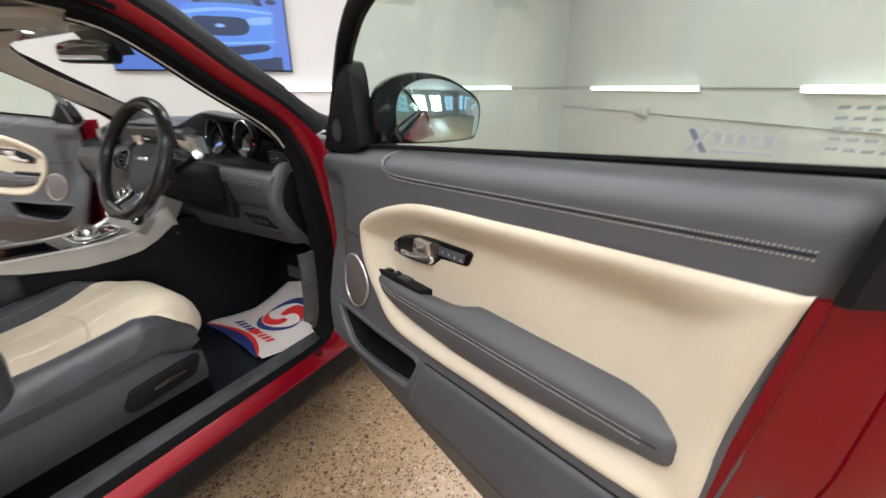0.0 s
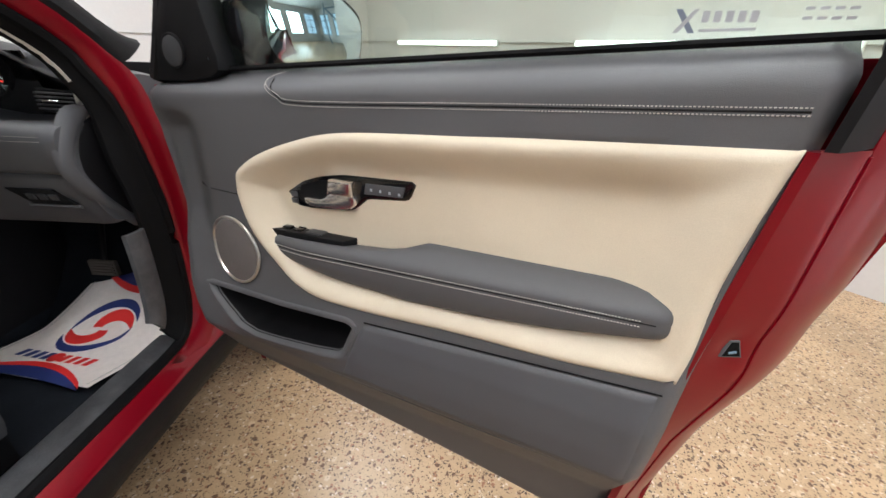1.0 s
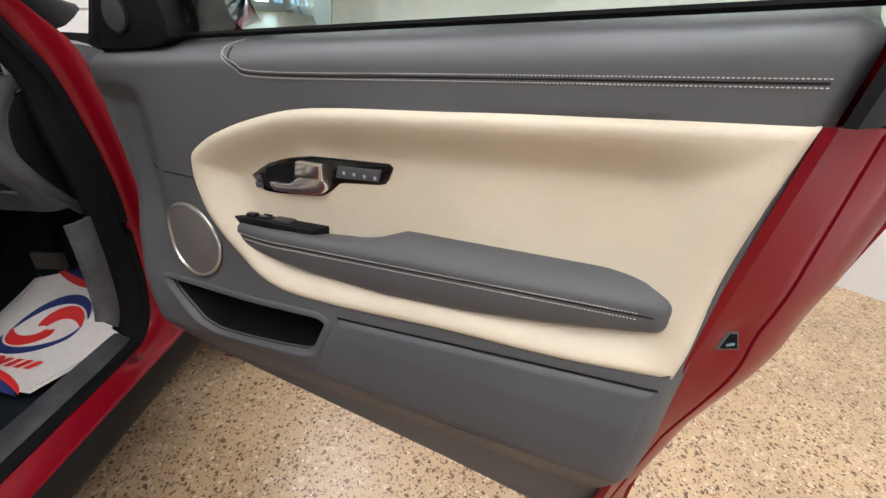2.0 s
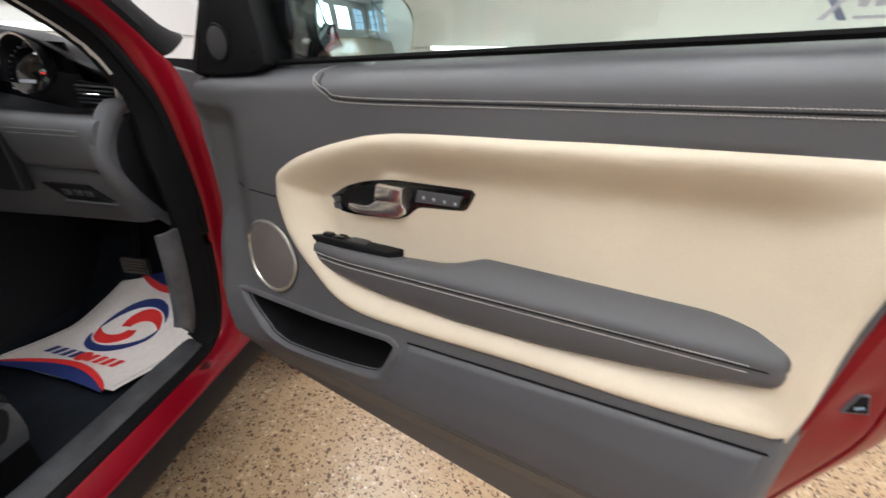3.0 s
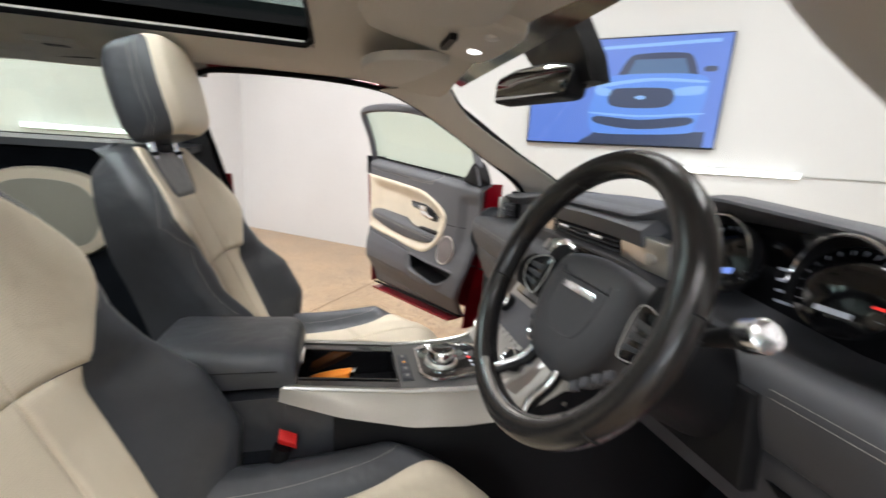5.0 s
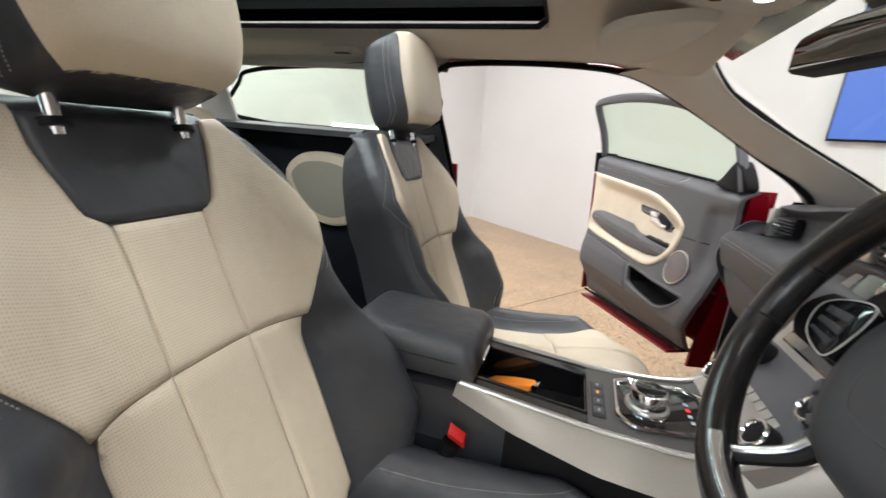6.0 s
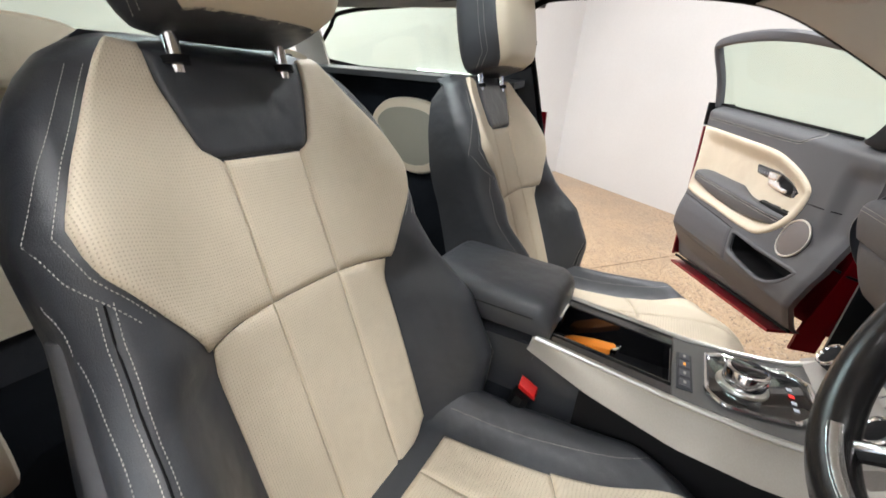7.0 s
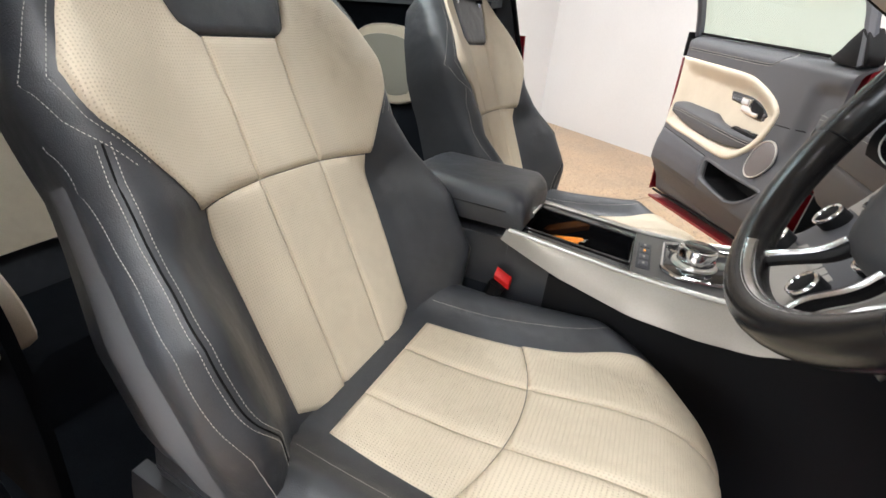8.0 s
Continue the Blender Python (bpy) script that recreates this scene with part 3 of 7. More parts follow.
def car_door(side, hinge, angle, driver):
    """A front door on the given side (1: right), opened by angle degrees from shut."""
    a = radians(angle - 90)
    ux, uy = math.cos(a), math.sin(a)

    def P(u, v, w):
        return (side * (hinge[0] + ux * u + uy * w), hinge[1] + uy * u - ux * w, v)

    def door_low(u):
        return 0.545 - 0.165 * u if driver else 0.552 - 0.09 * u

    def crease_u(v):
        """Where the rear shut face of the driver door folds into its outer flange."""
        return lerp_table([(0.47, 1.012), (0.57, 1.032), (0.68, 1.055), (0.73, 1.073), (0.81, 1.102), (0.85, 1.110), (0.91, 1.114), (0.97, 1.123), (1.11, 1.131), (1.30, 1.142)], v)

    def flange_u(v):
        return crease_u(v) + lerp_table([(0.47, 0.050), (0.68, 0.064), (0.76, 0.070), (0.93, 0.086), (1.01, 0.094), (1.30, 0.12)], v)

    reach = 0.03
    # outer shell, the parent of the rest
    rows = []
    for v in np.linspace(0, 1, 16):
        row = []
        for u in np.linspace(0, 1, 14):
            uu = -0.03 + u * 1.12
            vv = door_low(uu) + 0.01 + v * (belt(uu) - door_low(uu) - 0.02)
            if driver:
                uu = -0.03 + u * (flange_u(vv) + 0.03)
            row.append(P(uu if driver else uu + 0.1 * (vv - 0.9) * smooth((uu - 0.8) / 0.3), vv, -0.145 - 0.035 * math.sin(math.pi * min(max((vv - 0.45) / 0.8, 0), 1)) + 0.02 * smooth((vv - 1.0) / 0.3)))
        rows.append(row)
    back = np.array(P(0, 0, 0.012)) - np.array(P(0, 0, 0))
    door = part("car_door", slab(rows, back), RED, CAR, "open red car door trimmed in grey and cream")
    # red shut face at the rear and bottom rim
    if driver:
        face = [(0.0, -0.018), (0.02, -0.030), (0.30, -0.040), (0.70, -0.054), (0.93, -0.062), (1.0, -0.066)]

        def shut(a_, b_, d):
            """On the shut face: a_ outwards across it (0..1), b_ up, d proud of it."""
            w = float(np.interp(a_, [q[0] for q in face], [q[1] for q in face]))
            dent = 0.010 * math.exp(-((a_ - 0.62) / 0.30) ** 2 - ((b_ - 0.893) / 0.030) ** 2)
            return P(door_rear(b_) + 0.004 + (crease_u(b_) - door_rear(b_) - 0.004) * a_ - dent + d, b_, w + 0.3 * d)

        zs = [*np.linspace(0.365, 0.82, 17), *np.linspace(0.83, 0.96, 14), *np.linspace(0.98, 1.172, 8)]
        part("shut_face", slab([[shut(a_, v, 0) for a_ in (0.0, 0.02, 0.1, 0.2, 0.3, 0.4, 0.5, 0.6, 0.7, 0.8, 0.93, 1.0)] for v in zs], np.array(P(-0.012, 0, 0)) - np.array(P(0, 0, 0))), RED, door, "red painted door edge", sharp=50)
        flange = [[P(crease_u(v) + 0.002 + (flange_u(v) - crease_u(v) - 0.002) * q + 0.010 * math.sin(math.pi * q), v, -0.070 - 0.096 * q ** 1.2) for q in np.linspace(0, 1, 7)] for v in np.linspace(0.365, 1.20, 30)]
        part("outer_flange", slab(flange, np.array(P(-0.008, 0, -0.004)) - np.array(P(0, 0, 0))), RED, door, "red painted outer flange", sharp=50)
        # Black strip stands in for the dark of the upper crease gap.
        part("flange_gap_shade", sweep([P(crease_u(v) + 0.010, v, -0.080) for v in np.linspace(0.965, 1.17, 12)], 0.0045, 8), RUBBER, door, "black strip for the shaded gap along the door edge")
        part("lower_bead", sweep([shut(1.0, v, 0.001) for v in np.linspace(0.49, 1.165, 30)], 0.0022, 6), RED, door)
        pocket_edge = [(0.46, 0.878), (0.54, 0.907), (0.70, 0.907), (0.82, 0.878)]
        latch = part("latch", prism(pocket_edge, shut, -0.012, 0.0025, 0.002), GREY_LOW, door, "grey door latch surround")
        part("latch_mouth", prism(inset([np.array(q) * (0.10, 1) for q in pocket_edge], 0.0035), lambda a_, b_, d: shut(a_ * 10, b_, d), 0.0, 0.0032, 0.0), RUBBER, latch, "black latch opening")
        part("latch_bolt", sweep([shut(0.58, 0.886, 0.005), shut(0.70, 0.888, 0.005)], 0.002, 6), STEEL, latch)
    else:
        rear_rows = [[P(door_rear(v) + 0.014 + reach * q ** 0.8 + 0.012 * math.sin(math.pi * min(q * 1.6, 1)), v, -0.014 - 0.135 * q) for q in np.linspace(0, 1, 8)] for v in np.linspace(0.47, 1.165, 24)]
        part("shut_face", slab(rear_rows, np.array(P(-0.012, 0, 0)) - np.array(P(0, 0, 0))), RED, door, "red painted door edge")
    top_reach = 0.095 if driver else 0.02
    top_rows = [[P(door_rear(v) + 0.015 + top_reach * q ** 0.8, v, -0.012 - 0.14 * q) for q in np.linspace(0, 1, 6)] for v in np.linspace(1.174, 1.285, 6)]
    part("lock_trim", slab(top_rows, np.array(P(-0.012, 0, 0)) - np.array(P(0, 0, 0))), BLACK, door)
    low_rows = [[P(u, door_low(u) + 0.004 + 0.006 * q - (0.0 if driver else 0.03), (-0.10 if driver else -0.012) - (0.05 if driver else 0.11) * q) for q in np.linspace(0, 1, 5)] for u in np.linspace(0.12, 0.97, 20)]
    part("bottom_rim", slab(low_rows, (0, 0, -0.012)), RED, door)
    front_rows = [[P(door_front(v) + 0.012 - 0.01 * q, v, -0.075 - 0.085 * q) for q in np.linspace(0, 1, 4)] for v in np.linspace(0.47, 1.2, 12)]
    part("hinge_face", slab(front_rows, np.array(P(0.012, 0, 0)) - np.array(P(0, 0, 0))), RED, door)
    part("rubber_seal", sweep([P(u, door_low(u) + 0.006, -0.112 if driver else -0.03) for u in np.linspace(0.97, 0.05, 14)], 0.007, 6), RUBBER, door)

    def card_w(u, v):
        d = depth_inside(CREAM_SHAPE, np.array((u, v)))
        w = panel_w(u, v) - 0.075 * smooth((d - 0.006) / 0.02)
        k = depth_inside(POCKET, np.array((u, v)))
        return w + 0.006 * smooth((k + 0.03) / 0.03) * smooth((0.71 - v) / 0.03)

    # inner card
    rows = []
    for t in np.linspace(0, 1, 84):
        row = []
        for s in np.linspace(0, 1, 100):
            um = s * 1.07
            v = door_low(um) + t * (belt(um) - door_low(um))
            u = door_front(v) + s * (door_rear(v) + 0.008 - door_front(v))
            v = door_low(u) + t * (belt(u) - door_low(u))
            w = card_w(u, v)
            w -= 0.02 * (1 - smooth((1 - s) / 0.02)) + 0.008 * (1 - smooth(s / 0.02)) + 0.02 * (1 - smooth(t / 0.02))
            row.append(P(u, v, w))
        rows.append(row)
    verts, faces = slab(rows, np.array(P(0, 0, -0.02)) - np.array(P(0, 0, 0)))

    def in_pocket(q):
        ca, cb = side * q[0] - hinge[0], q[1] - hinge[1]
        u = ux * ca + uy * cb
        return 0.06 < u < 0.50 and 0.66 < q[2] < 0.79 and depth_inside(POCKET, np.array((u, q[2]))) > -0.001

    cut = [in_pocket(q) for q in verts]
    faces = [f for f in faces if not any(cut[i] for i in f)]
    card = part("door_card", (verts, faces), GREY, door, "grey soft-touch door card", sharp=60)
    # map pocket: a rolled rim and a bowl coloured black for its deep shade
    rim = [tuple(q) for q in resample([*POCKET, POCKET[0]], 91)[:-1]]

    def pocket_ring(d, w):
        return [P(a_, b_, card_w(a_, b_) + w) for a_, b_ in inset(rim, d)]

    part("pocket_rim", loft([pocket_ring(*q) for q in ((-0.013, -0.004), (-0.011, 0.0015), (-0.006, 0.003), (-0.001, 0.002), (0.003, -0.004), (0.004, -0.014))], caps=False), GREY, door, "rolled grey pocket edge")
    bowl, faces = loft([pocket_ring(*q) for q in ((0.0035, -0.008), (0.006, -0.05), (0.010, -0.088), (0.020, -0.098))], caps=False)
    part("pocket_bowl", (bowl, faces + [tuple(range(270, 360))]), BLACK, door, "map pocket bowl, black for its deep shade")
    # cream insert, hollowed behind the handle
    patch = coons(crom(CREAM_LOW, 6), crom(CREAM_TOP, 6), [(0.192, 1.01)] * 2, crom([(1.02, 0.842), (1.028, 0.89), (1.033, 0.993), (1.046, 1.08), (1.064, 1.173)], 4), 64, 44)
    rows = []
    for row in patch:
        r = []
        for u, v, s, t in row:
            d = max(depth_inside(CREAM_SHAPE, np.array((u, v))), 0.0)
            lip = math.sqrt(max(0.0, 1 - (1 - min(d / 0.014, 1)) ** 2)) * 0.009 - 0.0005
            hollow = 0.042 * smooth((d - 0.008) / 0.075)
            if u > 0.9:
                hollow *= 1 - 0.6 * smooth((u - 0.9) / 0.12)
            r.append(P(u, v, panel_w(u, v) + lip - hollow))
        rows.append(r)
    part("cream_insert", slab(rows, np.array(P(0, 0, -0.006)) - np.array(P(0, 0, 0))), CREAM, door, "cream leather door insert", sharp=70)
    # lower moulding: a separate panel below a stepped line, from the pocket to the rear edge
    def mould_top(u):
        return 0.752 + 0.067 * u

    left_edge = crom([(0.445, 0.656), (0.462, 0.700), (0.486, 0.760), (0.497, mould_top(0.497))], 4)
    patch = coons([(u, 0.654 - 0.006 * (u - 0.44)) for u in np.linspace(0.445, 0.992, 20)], [(u, mould_top(u)) for u in np.linspace(0.497, 1.008, 20)], left_edge, [(0.992, 0.651), (1.0, 0.74), (1.008, mould_top(1.008))], 40, 24)
    rows = []
    for row in patch:
        r = []
        for u, v, a_, b_ in row:
            e = min(a_ / 0.03, (1 - a_) / 0.02, b_ / 0.06, (1 - b_) / 0.05, 1.0)
            r.append(P(u, v, card_w(u, v) - 0.003 + 0.0085 * math.sqrt(max(0.0, 1 - (1 - e) ** 2))))
        rows.append(r)
    part("lower_panel", slab(rows, np.array(P(0, 0, -0.006)) - np.array(P(0, 0, 0))), GREY_LOW, door, "grey moulded lower door panel", sharp=55)
    # Thin black sweep draws the shadow line along the panel step.
    part("step_shadow_line", sweep([P(u, mould_top(u) + 0.0012, card_w(u, mould_top(u)) + 0.0006) for u in np.linspace(0.50, 1.008, 20)], 0.0016, 5), RUBBER, door)
    part("fold_line", sweep([P(u, 0.640 + 0.002 * math.sin(7 * u), card_w(u, 0.640) + 0.0002) for u in np.linspace(0.20, 0.985, 24)], 0.0009, 5), GREY_LOW, door)
    # armrest: a top that slopes to a rounded front edge, stitched below it, wider behind the switches
    def arm_seam(u):
        return 0.8765 + 0.0545 * u

    rings = []
    for u in [0.205, 0.21, 0.22, 0.24, *np.linspace(0.26, 0.52, 12), *np.linspace(0.535, 0.635, 9), *np.linspace(0.66, 0.93, 10), 0.955, 0.975, 0.985, 0.993, 0.998, 1.001]:
        q = math.sqrt(max(0.0, 1 - (1 - min((u - 0.195) / 0.06, 1)) ** 2)) * math.sqrt(max(0.0, 1 - (1 - min((1.002 - u) / 0.024, 1)) ** 2))
        vs, wf = arm_seam(u), -0.016 + 0.018 * smooth((u - 0.20) / 0.18)
        vl = lerp_table([(0.20, 0.876), (0.30, 0.866), (0.43, 0.852), (0.585, 0.849), (0.73, 0.860), (0.85, 0.877), (0.99, 0.905)], u)
        wb = lerp_table([(0.2, -0.035), (0.46, -0.026), (0.530, -0.020), (0.56, -0.026), (0.615, -0.048), (0.99, -0.050)], u)
        vb = lerp_table([(0.2, 0.892), (0.3, 0.906), (0.46, 0.922), (0.530, 0.932), (0.56, 0.938), (0.615, 0.957), (0.85, 0.964), (0.99, 0.968)], u)
        prof = [(wb - 0.02, vb - 0.004), (wb, vb), (wb * 0.55 + wf * 0.45 - 0.004, vb * 0.55 + (vs + 0.021) * 0.45 + 0.0015), (wf - 0.010, vs + 0.021), (wf - 0.004, vs + 0.015), (wf, vs + 0.006), (wf - 0.0016, vs), (wf + 0.0002, vs - 0.006), (wf - 0.001, vl + 0.010), (wf - 0.005, vl + 0.003), (wf - 0.013, vl), (wb - 0.02, vl + 0.004)]
        mid_w, mid_v = (wf + wb) / 2 - 0.01, (vs + vl) / 2 + 0.01
        k = (0.25 if u < 0.5 else 0.62) + (0.75 if u < 0.5 else 0.38) * q
        rings.append([P(u, mid_v + (v - mid_v) * k, mid_w + (w - mid_w) * (q if w > mid_w else 1.0)) for w, v in prof])
    arm = part("armrest", loft(rings), GREY, door, "padded grey armrest", sharp=55)
    part("armrest_seam", sweep([P(u, arm_seam(u), -0.0172 + 0.018 * smooth((u - 0.20) / 0.18)) for u in np.linspace(0.24, 0.975, 30)], 0.0012, 5), BLACK, arm)
    for dv in (0.004, -0.005):
        stitches([P(u, arm_seam(u) + dv, -0.0155 + 0.018 * smooth((u - 0.20) / 0.18)) for u in np.linspace(0.26, 0.955, 40)], arm, r=0.0008)
    # window switches
    def deck(a_, b_, d):
        return P(a_, 0.913 + 0.045 * (a_ - 0.25) + d, b_ - 0.018)

    sw = part("switch_panel", prism([(0.255, 0.0), (0.44, 0.0), (0.462, -0.035), (0.275, -0.04)], deck, -0.03, 0.010, 0.003), BLACK, door, "black window switch panel")
    for i, du in enumerate((0.285, 0.312)):
        for j in (-0.008, -0.024):
            part("switch", prism([(du, j), (du + 0.02, j), (du + 0.02, j - 0.012), (du, j - 0.012)], deck, 0.008, 0.016 - 0.003 * i, 0.003), GLOSS, sw)
    part("switch", prism([(0.345, -0.006), (0.385, -0.006), (0.385, -0.030), (0.345, -0.030)], deck, 0.008, 0.0125, 0.002), MOULD, sw)
    # handle bezel
    bez = [(0.291, 0.999), (0.336, 1.032), (0.376, 1.046), (0.434, 1.053), (0.574, 1.060), (0.583, 1.054), (0.572, 1.026), (0.562, 1.021), (0.484, 1.012), (0.462, 0.99), (0.445, 0.980), (0.352, 0.968), (0.314, 0.967)]
    bez = [tuple(q) for q in resample([*bez, bez[0]], 60)[:-1]]
    bezel = part("handle_bezel", prism(bez, P, -0.072, -0.046, 0.006), GLOSS, door, "gloss black door handle surround")
    part("handle_cup", prism(inset(bez[:0] + [(0.33, 1.02), (0.38, 1.036), (0.452, 1.042), (0.455, 0.995), (0.44, 0.985), (0.335, 0.978), (0.318, 0.99)], 0.002), P, -0.05, -0.0445, 0.001), BLACK, bezel)
    part("lever", prism([(0.405, 1.016), (0.411, 1.043), (0.462, 1.045), (0.46, 1.018)], P, -0.046, -0.026, 0.005), BRIGHT, bezel, "satin metal door lever")
    part("lever_arm", prism(crom([(0.345, 0.998), (0.385, 1.001), (0.41, 1.016), (0.458, 1.017), (0.452, 0.992), (0.38, 0.983), (0.352, 0.984)], 3, True), P, -0.046, -0.034, 0.004), BRIGHT, bezel, "satin metal pull")
    part("memory_panel", prism([(0.478, 1.023), (0.482, 1.043), (0.562, 1.047), (0.556, 1.028)], P, -0.046, -0.043, 0.001), GREY_LOW, bezel)
    for i in range(4):
        part("memory_mark", prism([(0.492 + 0.019 * i, 1.031), (0.496 + 0.019 * i, 1.031), (0.496 + 0.019 * i, 1.036), (0.492 + 0.019 * i, 1.036)], P, -0.043, -0.0424), LED_WHITE, bezel)
    for b_ in (0.983, 0.996):
        part("lock_button", prism([(0.305, b_ - 0.005), (0.318, b_ - 0.004), (0.318, b_ + 0.006), (0.303, b_ + 0.005)], P, -0.046, -0.042, 0.001), GREY_LOW, bezel)
    # speaker
    c = np.array((0.166, 0.862))
    el = [c + np.array((0.064 * math.cos(q) - 0.010 * math.sin(q), 0.069 * math.sin(q))) for q in np.linspace(0, 2 * math.pi, 40, endpoint=False)]
    sp = part("speaker_grille", prism(el, lambda a_, b_, d: P(a_, b_, d + panel_w(max(a_, 0.13), b_)), -0.05, 0.006, 0.004), MESH, door, "perforated grey speaker cover")
    part("speaker_ring", sweep([P(*q, panel_w(max(q[0], 0.13), q[1]) + 0.005) for q in el], 0.0035, 8, True), SATIN, sp, "thin bright speaker ring")
    # seam, stitching along the shoulder
    part("card_seam", sweep([P(u, 0.985 + 0.012 * (0.19 - u), panel_w(u, 0.985) - 0.002) for u in np.linspace(0.06, 0.19, 6)], 0.003, 5), BLACK, door)
    for off in (0.0, -0.008):
        path = crom([(0.318 - off, 1.222), (0.283 - off * 0.3, 1.206), (0.326, 1.186 + off), (0.379, 1.177 + off), (0.665, 1.193 + off), (0.916, 1.207 + off), (1.055, 1.215 + off)], 10)
        stitches([P(u, v, panel_w(u, v) + 0.001) for u, v in path], door, r=0.00065)
    part("shoulder_seam", sweep([P(u, v, panel_w(u, v)) for u, v in crom([(0.30, 1.206), (0.326, 1.182), (0.379, 1.173), (0.665, 1.189), (0.916, 1.203), (1.055, 1.211)], 8)], 0.0013, 5), BLACK, door)
    # window frame, glass, mirror sail
    far = 0.055 if driver else 0.015
    post = crom([(-0.015, 1.19, -0.05), (0.035, 1.30, -0.055), (0.085, 1.385, -0.05), (0.19, 1.455, -0.02), (0.34, 1.505, 0.02), (0.55, 1.54, 0.05), (0.80, 1.555, 0.06), (0.99 + far, 1.55, 0.055), (1.03 + far, 1.52, 0.04), (1.05 + far, 1.40, -0.02), (1.065 + far, 1.27, -0.06)], 6)
    part("window_frame", sweep([P(*q) for q in post], 0.022, 8, flat=0.8, up=P(0, 0, 1)), BLACK if driver else GREY_LOW, door, "dark window frame")
    inner = [np.array(q) for q in post]
    glass_rows = []
    for t in np.linspace(0, 1, 10):
        row = []
        for s in np.linspace(0, 1, 14):
            u = 0.02 + (1.035 + far) * s
            tops = [q for q in inner]
            zt = max(float(np.interp(u, [q[0] for q in tops[:44]], [q[2 - 1] for q in tops[:44]])), belt(u))
            zb = belt(u) - 0.03
            v = zb + t * (zt - zb)
            w = -0.068 + 0.11 * max(0.0, (v - 1.3) / 0.25) ** 1.3
            row.append(P(u, v, w))
        glass_rows.append(row)
    pane = part("window_pane", slab(glass_rows, np.array(P(0, 0, -0.004)) - np.array(P(0, 0, 0))), GLASS, door, "raised tinted side window")
    pane.visible_shadow = False
    part("belt_seal", sweep([P(u, belt(u) + 0.002, -0.064) for u in np.linspace(0.15, 1.115, 16)], 0.0055, 6), RUBBER, door)
    sail_poly = crom([(-0.03, 1.195), (0.0, 1.25), (0.07, 1.36), (0.11, 1.41), (0.145, 1.39), (0.16, 1.30), (0.175, 1.215), (0.08, 1.192)], 3, True)
    if not driver:
        sail_poly = crom([(-0.03, 1.195), (-0.02, 1.24), (0.025, 1.295), (0.055, 1.275), (0.085, 1.235), (0.11, 1.207), (0.05, 1.192)], 3, True)
    sail = part("mirror_sail", prism(sail_poly, P, -0.085, -0.035, 0.006), BLACK, door, "black corner trim with a small speaker")
    if driver:
        out = np.array(P(0, 0, 1)) - np.array(P(0, 0, 0))
        part("tweeter", disc(P(0.064, 1.245, -0.035), out, 0.027, 0.005, 0.002), MOULD, sail)
        part("tweeter_ring", ring(P(0.064, 1.245, -0.033), out, 0.029, 0.003), BLACK, sail)
    return door, P
# ---- seats ----
BACK_TILT = radians(22)
BV = np.array((0, -math.sin(BACK_TILT), math.cos(BACK_TILT)))
BN = np.array((0, math.cos(BACK_TILT), math.sin(BACK_TILT)))
BACK_W = [(-0.60, 0.22), (-0.56, 0.25), (-0.50, 0.272), (-0.42, 0.285), (-0.30, 0.282), (-0.20, 0.262), (-0.14, 0.252), (-0.05, 0.256), (0.03, 0.238), (0.09, 0.208), (0.125, 0.175), (0.15, 0.14)]
BACK_B = [(-0.60, 0.03), (-0.52, 0.07), (-0.42, 0.115), (-0.30, 0.105), (-0.20, 0.062), (-0.14, 0.050), (-0.05, 0.048), (0.05, 0.03), (0.12, 0.012), (0.16, 0.0)]


def back_depth(x, v):
    """The front of the backrest: flat in the middle, raised at the side bolsters."""
    a = abs(x)
    low = smooth((-0.17 - v) / 0.06)
    x0, x1 = 0.10 + 0.04 * low, 0.225 + 0.03 * low
    w = lerp_table(BACK_W, v)
    d = lerp_table(BACK_B, v) * smooth((a - x0) / (x1 - x0))
    over = max(0.0, (a - (w - 0.045)) / 0.045)
    return d - 0.05 * (1 - math.sqrt(max(0.0, 1 - min(over, 1) ** 2)))


def seat_edge(v):
    """Half the width of the cream part of the upper backrest."""
    return lerp_table([(-0.20, 0.154), (-0.175, 0.164), (-0.11, 0.206), (-0.085, 0.224), (-0.045, 0.234), (0.01, 0.209), (0.08, 0.167), (0.12, 0.142), (0.13, 0.132)], v)


def cushion_z(x, y):
    """Height of the cushion: x from its middle, y ahead of the wheel hub."""
    a = abs(x)
    z = 0.698 + 0.028 * smooth((y + 0.45) / 0.38)
    z += 0.048 * smooth((a - 0.15) / 0.075) * smooth((-0.015 - y) / 0.19)
    z += 0.020 * smooth((0.20 - a) / 0.14) * smooth((y + 0.34) / 0.24)
    front = max(0.0, (y + 0.10) / 0.115)
    z -= 0.115 * (1 - math.sqrt(max(0.0, 1 - min(front, 1) ** 2)))
    side = max(0.0, (a - 0.215) / 0.055)
    return z - 0.07 * (1 - math.sqrt(max(0.0, 1 - min(side, 1) ** 2)))


